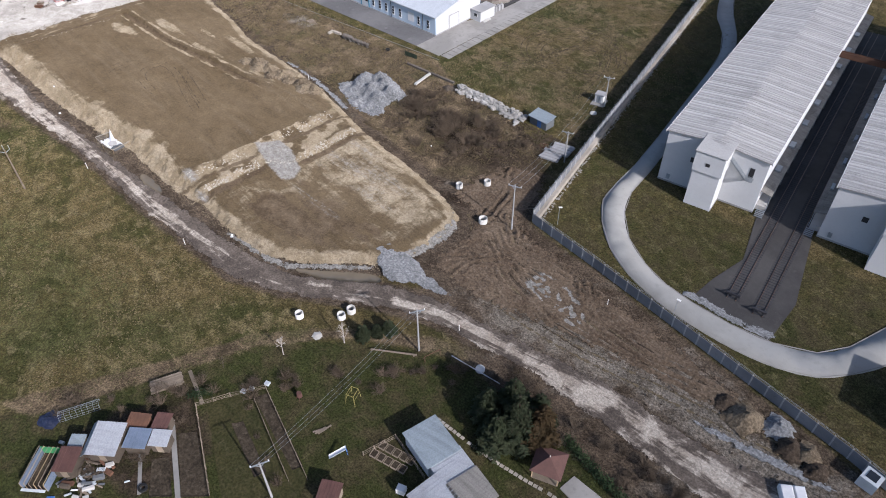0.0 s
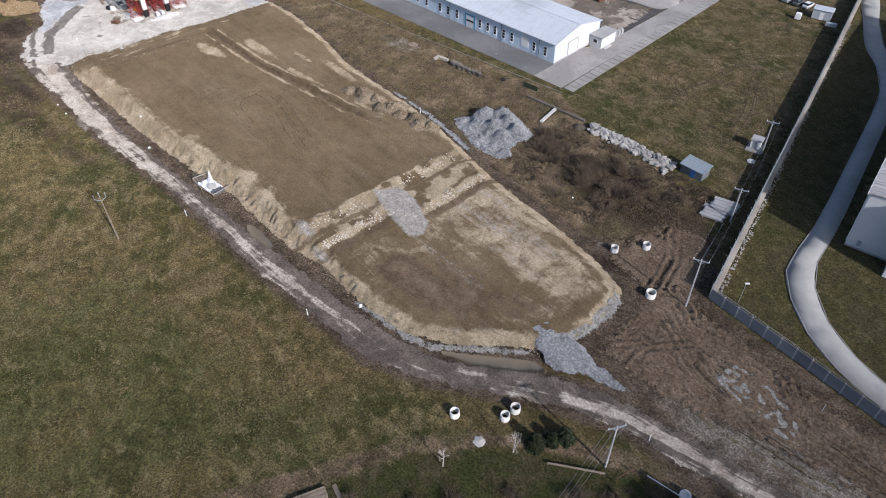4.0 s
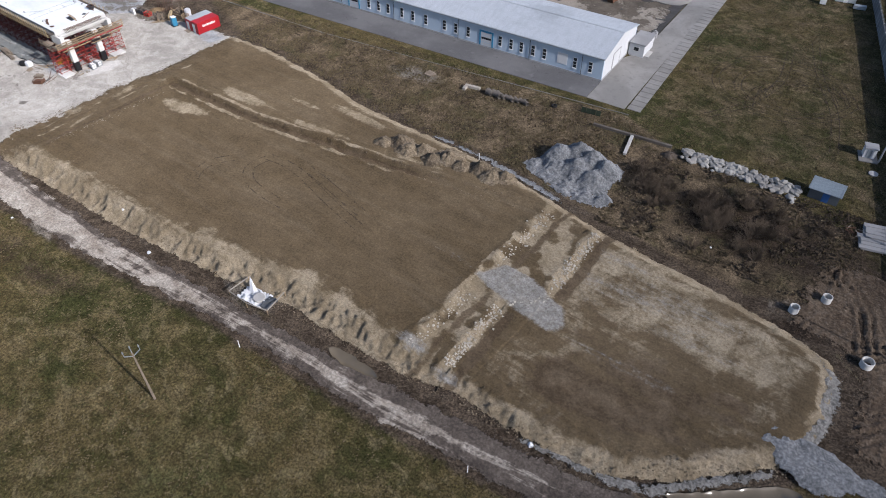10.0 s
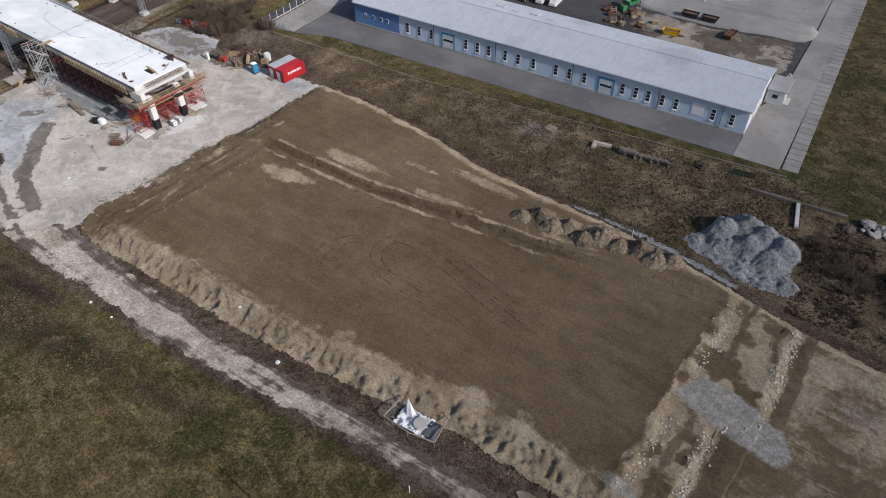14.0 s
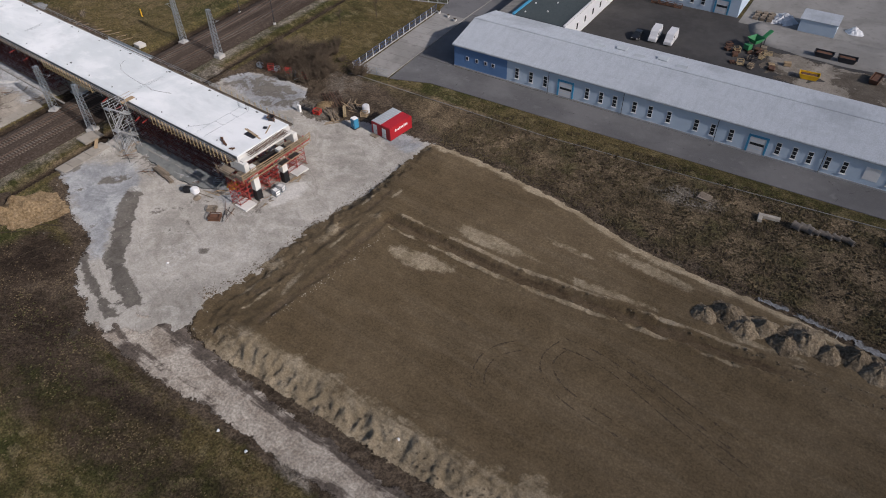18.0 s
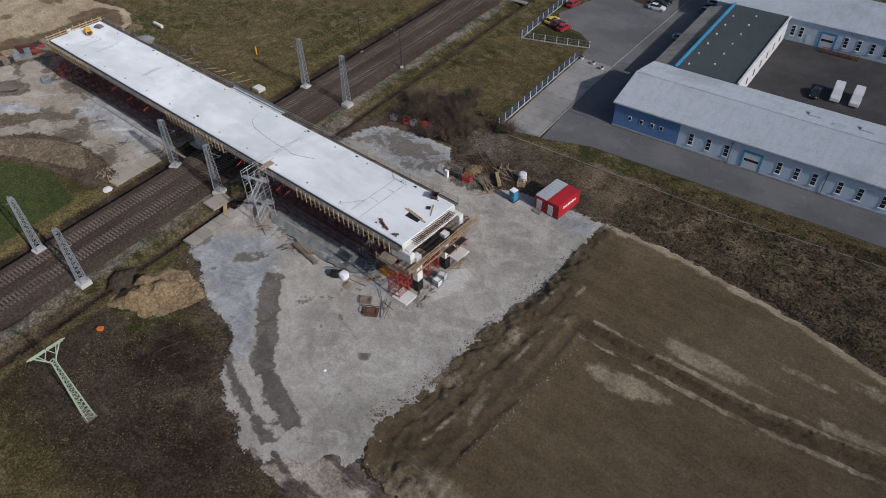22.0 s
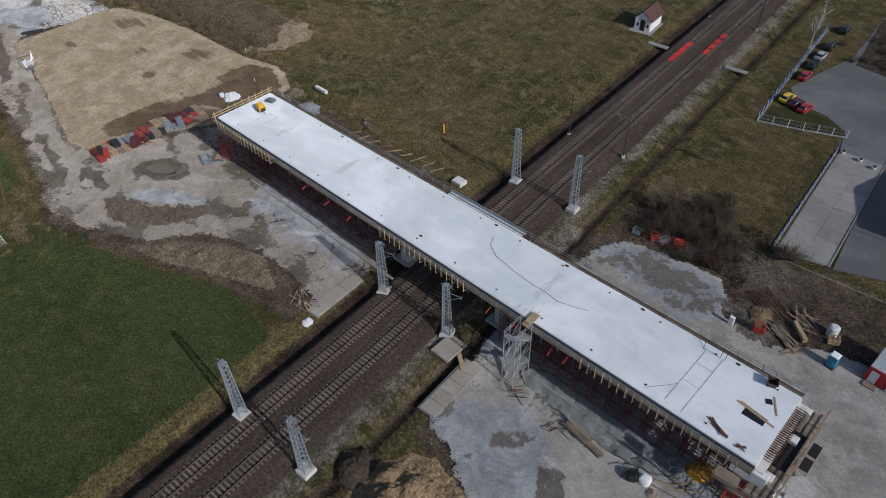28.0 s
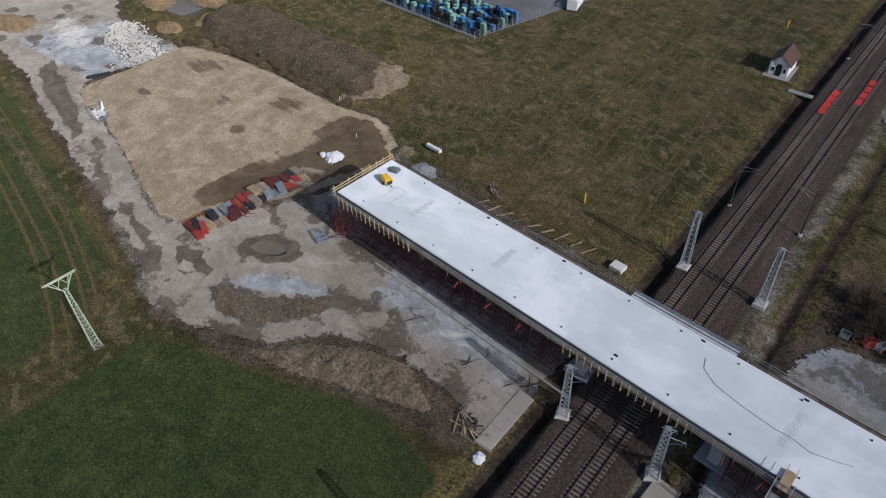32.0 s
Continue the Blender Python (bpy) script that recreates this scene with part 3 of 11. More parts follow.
def puddle_material():
    n = Nodes("muddy_water")
    return n.done(n.mix(n.noise(0.4, 3), (0.125, 0.104, 0.072), (0.165, 0.138, 0.10)), 0.14, 0, 0.5)


def roof_rib_material():
    """Pale roof sheets, each weathered a little differently, with soot towards the eaves."""
    n = Nodes("weathered_roof_sheet")
    big, fine = n.noise(0.16, 6, 0.65), n.noise(4, 6, 0.75)
    col = n.mix(n.step(n.island(), 0.0, 1.0), (0.47, 0.465, 0.455), (0.36, 0.355, 0.345))
    col = n.mix(n.step(big, 0.54, 0.68, 0, 0.5), col, (0.22, 0.215, 0.21))
    col = n.scale(col, n.step(fine, 0.36, 0.64, 0.86, 1.12))
    return n.done(col, 0.6, 0, 0.35)


MAT["roof_rib"] = roof_rib_material()
MAT["deck"], MAT["water"] = deck_material(), puddle_material()


# ---------------------------------------------------------------- geometry tools
def whole(me, values=None):
    """Marks how far each point lies inside its thing's outline; without values it lies well inside."""
    at = me.attributes.new("edge", "FLOAT", "POINT")
    at.data.foreach_set("value", np.full(len(me.vertices), 9.0, np.float32) if values is None else np.asarray(values, np.float32))


class Mesh:
    """Collects boxes, bars, tubes and prisms into one mesh."""

    def __init__(self):
        self.v, self.f = [], []

    def add(self, vs, fs):
        k = len(self.v)
        self.v += [tuple(p) for p in vs]
        self.f += [tuple(i + k for i in f) for f in fs]
        return self

    def box(self, x0, y0, z0, x1, y1, z1, ch=0.0):
        if ch:
            vs, fs = [], []
            for z, k in ((z0, ch), (z0 + ch, 0), (z1 - ch, 0), (z1, ch)):
                vs += [(x0 + k, y0 + k, z), (x1 - k, y0 + k, z), (x1 - k, y1 - k, z), (x0 + k, y1 - k, z)]
            for r in range(3):
                fs += [(r * 4 + i, r * 4 + (i + 1) % 4, r * 4 + 4 + (i + 1) % 4, r * 4 + 4 + i) for i in range(4)]
            return self.add(vs, fs + [(3, 2, 1, 0), (12, 13, 14, 15)])
        return self.add([(x0, y0, z0), (x1, y0, z0), (x1, y1, z0), (x0, y1, z0), (x0, y0, z1), (x1, y0, z1), (x1, y1, z1), (x0, y1, z1)],
                        [(3, 2, 1, 0), (4, 5, 6, 7), (0, 1, 5, 4), (1, 2, 6, 5), (2, 3, 7, 6), (3, 0, 4, 7)])

    def turned(self, c, size, a=0.0, tilt=0.0):
        m = Matrix.Translation(c) @ Matrix.Rotation(a, 4, "Z") @ Matrix.Rotation(tilt, 4, "X")
        k = len(self.v)
        sx, sy, sz = size[0] / 2, size[1] / 2, size[2] / 2
        self.box(-sx, -sy, -sz, sx, sy, sz)
        self.v[k:] = [tuple(m @ Vector(p)) for p in self.v[k:]]
        return self

    def beam(self, p, q, w, h=None):
        p, q, h = Vector(p), Vector(q), h or w
        d = (q - p).normalized()
        s = d.cross(Vector((0, 0, 1)))
        s = s.normalized() if s.length > 1e-4 else Vector((1, 0, 0))
        u = s.cross(d)
        vs = [c + s * a * w / 2 + u * b * h / 2 for c in (p, q) for a, b in ((-1, -1), (1, -1), (1, 1), (-1, 1))]
        return self.add(vs, [(0, 1, 2, 3), (7, 6, 5, 4), (0, 4, 5, 1), (1, 5, 6, 2), (2, 6, 7, 3), (3, 7, 4, 0)])

    def tube(self, p, q, r0, r1=None, n=6, caps=True):
        p, q, r1 = Vector(p), Vector(q), r0 if r1 is None else r1
        d = (q - p).normalized()
        s = d.orthogonal().normalized()
        u = d.cross(s)
        vs = [c + (s * math.cos(6.28319 * i / n) + u * math.sin(6.28319 * i / n)) * r for c, r in ((p, r0), (q, r1)) for i in range(n)]
        fs = [(i, (i + 1) % n, n + (i + 1) % n, n + i) for i in range(n)]
        return self.add(vs, fs + ([tuple(reversed(range(n))), tuple(range(n, 2 * n))] if caps else []))

    def ring(self, c, r0, r1, h, n=16):
        """An upright pipe section with a wall."""
        vs = [(c[0] + r * math.cos(6.28319 * i / n), c[1] + r * math.sin(6.28319 * i / n), c[2] + z) for r, z in ((r1, 0), (r1, h), (r0, h), (r0, 0)) for i in range(n)]
        return self.add(vs, [(k * n + i, k * n + (i + 1) % n, ((k + 1) % 4) * n + (i + 1) % n, ((k + 1) % 4) * n + i) for k in range(4) for i in range(n)])

    def prism(self, pts, z0, z1):
        n = len(pts)
        return self.add([(x, y, z0) for x, y in pts] + [(x, y, z1) for x, y in pts],
                        [tuple(reversed(range(n))), tuple(range(n, 2 * n))] + [(i, (i + 1) % n, n + (i + 1) % n, n + i) for i in range(n)])

    def moved(self, m):
        self.v = [tuple(m @ Vector(p)) for p in self.v]
        return self

    def data(self, name, mat):
        me = bpy.data.meshes.new(name)
        me.from_pydata(self.v, [], self.f)
        whole(me)
        me.materials.append(MAT[mat] if isinstance(mat, str) else mat)
        me.update()
        return me


def part(name, mesh, mat, parent=None, label=""):
    me = mesh if isinstance(mesh, bpy.types.Mesh) else mesh.data(name, mat)
    ob = new(name, me)
    if parent is not None:
        ob.parent = parent
    if label:
        ob["label"] = label
    return ob


def thing(name, label, category, at=(0, 0, 0), turn=0.0, group="", kind=""):
    ob = new(name)
    ob.empty_display_size = 0.3
    ob.matrix_basis = pose(*at, 0, 0, turn)
    return tagged(ob, label, category, group, kind)


def solid(name, mesh, mat, label, category, group="", kind="", at=None, turn=0.0):
    ob = part(name, mesh, mat)
    if at is not None:
        ob.matrix_basis = pose(*at, 0, 0, turn)
    return tagged(ob, label, category, group, kind)


def structure(name, mesh, mat, label="", category=""):
    return tagged(part(name, mesh, mat), label, category, "", "structure")


# polygons ------------------------------------------------------------------
def inside(poly, X, Y):
    P = np.asarray(poly, float)
    r = np.zeros(X.shape, bool)
    for (x0, y0), (x1, y1) in zip(P, np.roll(P, -1, 0)):
        if y0 != y1:
            c = (y0 > Y) != (y1 > Y)
            r ^= c & (X < (x1 - x0) * (Y - y0) / (y1 - y0) + x0)
    return r


def line_distance(line, X, Y, closed=False):
    P = np.asarray(line, float)
    best = np.full(X.shape, 1e9)
    n = len(P) if closed else len(P) - 1
    for i in range(n):
        a, b = P[i], P[(i + 1) % len(P)]
        d = b - a
        t = np.clip(((X - a[0]) * d[0] + (Y - a[1]) * d[1]) / max(d @ d, 1e-9), 0, 1)
        best = np.minimum(best, np.hypot(X - a[0] - t * d[0], Y - a[1] - t * d[1]))
    return best


def signed(poly, X, Y):
    """Metres inside (positive) or outside (negative) of a polygon."""
    d = line_distance(poly, X, Y, True)
    return np.where(inside(poly, X, Y), d, -d)


def soft(poly, X, Y, w=2.0):
    return np.clip(0.5 + signed(poly, X, Y) / (2 * w), 0, 1)


def blob(cx, cy, rx, ry, X, Y, a=0.0):
    """1 in the middle of an ellipse, 0.5 at its rim, 0 outside."""
    c, s = math.cos(radians(a)), math.sin(radians(a))
    u, v = ((X - cx) * c + (Y - cy) * s) / rx, (-(X - cx) * s + (Y - cy) * c) / ry
    return np.clip(1.25 - 0.75 * np.hypot(u, v), 0, 1)


def wavy(X, Y, size, seed=0.0):
    """Smooth rolling noise, about -1 to 1."""
    r = np.zeros(X.shape)
    for k in range(7):
        a = seed + k * 2.399
        f = (0.6 + 0.35 * k) / size
        r += math.sin(1.7 * k + seed + 0.5) * np.sin((X * math.cos(a) + Y * math.sin(a)) * f * 2 + k * 1.3 + seed)
    return r / 2.6


_lattice = np.random.RandomState(11).uniform(-1, 1, (256, 256))


def grain(X, Y, size, seed=0, octaves=3):
    """Lumpy noise of a given size with finer lumps on it, about -1 to 1."""
    r, amp = np.zeros(np.shape(X)), 1.0
    for k in range(octaves):
        u, v = np.asarray(X) / size * 2 ** k + seed * 17.3 + k * 5.1, np.asarray(Y) / size * 2 ** k + seed * 9.7 + k * 3.3
        i, j = np.floor(u).astype(int), np.floor(v).astype(int)
        a, b = u - i, v - j
        a, b = a * a * (3 - 2 * a), b * b * (3 - 2 * b)
        g = lambda p, q: _lattice[p % 256, q % 256]
        r += amp * ((g(i, j) * (1 - a) + g(i + 1, j) * a) * (1 - b) + (g(i, j + 1) * (1 - a) + g(i + 1, j + 1) * a) * b)
        amp *= 0.55
    return r


def ragged(poly, step=1.5, amp=0.35, seed=0):
    """A polygon's outline with its corners eased and its edge crumbled."""
    P = [Vector(p) for p in poly]
    out = []
    for i, p in enumerate(P):
        a, b, q = P[i - 1], P[(i + 1) % len(P)], P[(i + 2) % len(P)]
        n = max(1, int((b - p).length / step))
        for k in range(n):
            t = k / n
            out.append(0.5 * ((2 * p) + (b - a) * t + (2 * a - 5 * p + 4 * b - q) * t * t + (3 * p - a - 3 * b + q) * t ** 3))
    res = []
    for i, p in enumerate(out):
        d = out[(i + 1) % len(out)] - out[i - 1]
        nrm = Vector((d.y, -d.x)).normalized() if d.length > 1e-6 else Vector((0, 0))
        w = noise.noise((p.x * 0.45 + seed, p.y * 0.45, seed)) + 0.6 * noise.noise((p.x * 1.3, p.y * 1.3 + seed, seed))
        res.append(p + nrm * amp * w)
    return res


def sheet(name, outline, mat, height, step=1.5, attrs=None, label="", category="", lip=0.25, kind="structure", dense=None, dense_step=0.4, rim_of=None):
    """A sheet of ground over an outline, draped by height(X, Y), with a turned-down lip. attrs: name -> function of X, Y. dense(X, Y): where it is broken and needs a finer mesh."""
    from mathutils.geometry import delaunay_2d_cdt
    P = np.array([(p[0], p[1]) for p in outline])
    x0, y0 = P.min(0)
    x1, y1 = P.max(0)
    gx, gy = np.meshgrid(np.arange(x0, x1, step), np.arange(y0, y1, step))
    jit = np.random.RandomState(7)
    gx, gy = (gx + jit.uniform(-.3, .3, gx.shape) * step).ravel(), (gy + jit.uniform(-.3, .3, gy.shape) * step).ravel()
    keep = signed(P, gx, gy) > step * 0.45
    if dense is not None:
        hx, hy = np.meshgrid(np.arange(x0, x1, dense_step), np.arange(y0, y1, dense_step))
        hx, hy = (hx + jit.uniform(-.3, .3, hx.shape) * dense_step).ravel(), (hy + jit.uniform(-.3, .3, hy.shape) * dense_step).ravel()
        hk = dense(hx, hy)
        hx, hy = hx[hk], hy[hk]
        hk = signed(P, hx, hy) > dense_step * 0.45
        keep &= ~dense(gx, gy)
        gx, gy, keep = np.concatenate([gx, hx]), np.concatenate([gy, hy]), np.concatenate([keep, hk])
    pts = [Vector(p) for p in P] + [Vector((a, b)) for a, b in zip(gx[keep], gy[keep])]
    n = len(P)
    vs, _, fs, _, _, _ = delaunay_2d_cdt(pts, [], [list(range(n))], 1, 1e-4)
    X, Y = np.array([v.x for v in vs]), np.array([v.y for v in vs])
    Z = height(X, Y)
    verts = [(a, b, c) for a, b, c in zip(X, Y, Z)]
    faces = [tuple(f) for f in fs]
    k = len(verts)
    rim = range(min(n, k))
    if lip:
        verts += [(verts[i][0], verts[i][1], verts[i][2] - lip) for i in rim]
        faces += [(i, k + i, k + (i + 1) % n, (i + 1) % n) for i in rim]
    me = bpy.data.meshes.new(name)
    me.from_pydata(verts, [], faces)
    me.materials.append(MAT[mat])
    A = np.array([v[:2] for v in verts])
    whole(me, np.maximum(signed(P if rim_of is None else rim_of, A[:, 0], A[:, 1]), 0))
    for key, fn in (attrs or {}).items():
        at = me.attributes.new(key, "FLOAT", "POINT")
        at.data.foreach_set("value", np.asarray(fn(A[:, 0], A[:, 1]), np.float32))
    me.polygons.foreach_set("use_smooth", [True] * len(me.polygons))
    me.update()
    ob = new(name, me)
    return tagged(ob, label, category, "", kind)


def flat(z):
    return lambda X, Y: np.full(X.shape, float(z))


def heap(name, c, r, h, mat, label, category, seed=0, rough=0.35, n=34, turn=0.0, kind="", squash=1.0, group="", peaks=1):
    """A tipped heap: one cone or several merged ones at the angle of repose, lumpy, with a slumped, uneven foot."""
    rng = random.Random(seed)
    pk = [(rng.uniform(-0.5, 0.5), rng.uniform(-0.5, 0.5), rng.uniform(0.6, 1.0), rng.uniform(0.4, 0.65)) for _ in range(peaks)] if peaks > 1 else [(rng.uniform(-.15, .15), rng.uniform(-.15, .15), 1, 0.95)]
    n = max(n, min(96, int(r * 14)))
    rings = max(12, min(40, int(r * 6)))
    J, A = np.meshgrid(np.arange(rings + 1) / rings, 6.28319 * np.arange(n) / n, indexing="ij")
    wide = 1 + 0.20 * grain(np.cos(A) * 1.3 + seed, np.sin(A) * 1.3, 0.6, seed, 3)
    x, y = J * wide * np.cos(A), J * wide * np.sin(A)
    z = np.maximum.reduce([np.clip(1 - np.hypot(x - px, y - py) / pr, 0, 1) * ph for px, py, ph, pr in pk])
    z = np.maximum(z, 0.22 * np.clip(1 - J, 0, 1) ** 0.6)
    f = np.clip((1 - J) * 4, 0, 1)
    gully = grain(A * r * .9, J * r * .25, 0.55, seed + 1, 2)
    z = z * f + rough * f * (0.22 * grain(x * r, y * r, 1.3, seed, 3) + 0.16 * grain(x * r, y * r, 0.45, seed + 2, 2) + 0.12 * gully) / max(h, .6)
    z = np.where(J >= 1, -0.1 / max(h, .1), np.maximum(z, -0.05))
    m = Mesh()
    vs = np.stack([x * r, y * r * squash, z * h], -1).reshape(-1, 3).tolist()
    fs = []
    for j in range(rings):
        fs += [(j * n + i, (j + 1) * n + i, (j + 1) * n + (i + 1) % n, j * n + (i + 1) % n) for i in range(n)]
    m.add(vs, fs)
    me = m.data(name, mat)
    me.attributes["edge"].data.foreach_set("value", np.repeat(r * (1 - np.arange(rings + 1) / rings), n).astype(np.float32))
    me.polygons.foreach_set("use_smooth", [True] * len(me.polygons))
    ob = new(name, me)
    ob.matrix_basis = pose(c[0], c[1], c[2] if len(c) > 2 else 0, 0, 0, turn)
    return tagged(ob, label, category, group, kind)


def stone_mesh(seed, r=1.0, flatness=0.7):
    rng = random.Random(seed)
    bm = bmesh.new()
    bmesh.ops.create_icosphere(bm, subdivisions=1, radius=1)
    ax = (rng.uniform(0.75, 1.2), rng.uniform(0.6, 1.0), rng.uniform(0.6, 0.9) * flatness)
    for v in bm.verts:
        k = r * (1 + rng.uniform(-0.22, 0.18))
        v.co = Vector((v.co.x * ax[0] * k, v.co.y * ax[1] * k, v.co.z * ax[2] * k))
    me = bpy.data.meshes.new("stone")
    bm.to_mesh(me)
    bm.free()
    return me


# ---------------------------------------------------------------- the ground and all that is laid on it
PAD_UP = [(-209, 44), (-203.5, 42.7), (-185, 42.3), (-166, 41.9), (-150, 42.6), (-136, 44), (-124, 43.3), (-114, 42.9), (-107, 44.3)]
PAD_NORTH = [(-103.5, 84.3), (-115, 87.2), (-124.5, 89.5), (-135, 91.2), (-147, 92.4), (-160, 93.8), (-176, 98.2), (-192.5, 101), (-204.5, 101.5)]
PAD_WEST = [(-205.5, 96), (-205.6, 83), (-208.8, 70), (-209.3, 58), (-211.3, 48.5)]
PAD_LOW = [(-101.5, 43.5), (-95, 43.1), (-86.4, 43.6), (-79, 47.3), (-72.5, 53), (-67.4, 57.5), (-65.7, 61.3), (-65.1, 67.3), (-65.6, 74.5), (-67, 76.4), (-73, 78.8), (-82, 81), (-94, 82.7)]
PADS = PAD_UP + PAD_LOW + PAD_NORTH + PAD_WEST
TRENCH = [(-197.2, 77.2), (-172.6, 76.3), (-156.5, 77.5), (-141.7, 78.4), (-130.3, 79.7), (-117.2, 81.4)]
TRENCH_W = [(-197.2, 77.2), (-198, 63.7), (-199.8, 50)]
FURROW = [(-201.4, 84), (-202.2, 74), (-203.2, 63), (-205.4, 52)]
RAMP_MID = [(-115.5, 63.2), (-112.4, 67.8), (-108, 67.6), (-101, 64.6), (-99.4, 61.5), (-101.4, 59.8), (-106.2, 60.4), (-112, 61.8)]
ROAD_S = [(-226, 38.8), (-214.6, 35.8), (-205, 35.3), (-193, 35.4), (-181, 34.7), (-167, 35), (-145, 36), (-131, 36), (-116, 35.4), (-103, 36), (-97, 36), (-87, 36.3), (-76, 40.4), (-67.6, 45.6), (-59, 50.6), (-52, 53), (-43, 54.3), (-35, 55.6), (-28, 55.6), (-15, 55.2), (-4, 54.8), (20, 53)]
ROAD_N = [(20, 66), (4.4, 65.3), (-2, 64), (-12.6, 63), (-22, 63), (-32, 61.8), (-42, 60.2), (-53, 58.6), (-61, 56.2), (-68.5, 52.5), (-75, 47.8), (-83.5, 44), (-95, 42.7), (-102, 42.3), (-117, 41.8), (-134.5, 41), (-150, 40.9), (-171, 40.6), (-180, 41.4), (-193, 42.3), (-206, 44), (-213, 44.5)]
YARD = [(-259.3, 70), (-258, 58), (-251, 54.3), (-246, 51), (-238.5, 48.8), (-233.5, 43.2), (-227.5, 39.4), (-221, 36.6), (-209, 43), (-209.6, 49.6), (-207.4, 56), (-206.2, 64.4), (-205.6, 72.7), (-203, 85), (-202.4, 92.6), (-202.6, 101), (-210, 102.2), (-221, 100.7), (-228, 97), (-234, 98), (-237, 104.8), (-245, 105.5), (-253.5, 104), (-257.5, 98), (-260.2, 85)]
WEST_YARD = [(-351.5, 61.5), (-345.5, 70), (-338.8, 80), (-334, 92), (-326, 97), (-318, 95.5), (-313, 91.5), (-300, 90), (-282.5, 89), (-281, 74), (-282, 61), (-289, 63), (-300, 64), (-309, 61.5), (-317.7, 53.5), (-332, 48.8), (-344, 52.1)]
WEST_ROAD = [(-490, 78), (-445, 74), (-425.6, 72), (-407, 66.8), (-372, 58.6), (-348, 53.2), (-336, 48.2), (-334, 58), (-344, 61.2), (-360, 64), (-378.5, 70.4), (-406.5, 78), (-407, 90), (-405.5, 103), (-431, 103), (-450, 112), (-490, 128)]
WEST_PAD = [(-407, 76.5), (-406.5, 92), (-405.9, 104), (-385, 108), (-355, 107), (-343.5, 108.3), (-330, 99.5), (-333, 93), (-338, 81), (-345, 71), (-350.8, 62.2), (-362.6, 64.2), (-375.4, 68.2), (-391, 72.4)]
RAIL_1, RAIL_2 = -274.7, -269.9           # track centres; the line runs along y


def ground_height(X, Y):
    z = 0.10 * wavy(X, Y, 30, 1.0) * 0.5 - 0.05
    for x, w, d in ((-279.1, 1.5, 1.0), (-260.4, 1.3, 0.9)):
        xx = x + 0.25 * np.sin(Y * 0.11)
        z -= d * np.exp(-((X - xx) / w) ** 2) * (1 - np.exp(-((Y - 80) / 9.0) ** 4) * 0.8)
    brush = soft([(-100, 86), (-72, 84), (-66, 103), (-80, 109), (-104, 108)], X, Y, 3)
    z += brush * (0.45 * np.abs(wavy(X, Y, 4.5, 3.0)) + 0.2 * wavy(X, Y, 1.7, 8.0))
    mud = soft([(-62, 62), (-40, 64), (-22, 66), (-20, 76), (-52, 82), (-66, 78)], X, Y, 2)
    z += mud * 0.04 * wavy(X, Y, 1.6, 5.0)
    return z


def axis(lo, hi, step):
    far = [60, 150, 400, 1000, 2500, 4500]
    return np.array([lo - f for f in reversed(far)] + list(np.arange(lo, hi + step / 2, step)) + [hi + f for f in far])


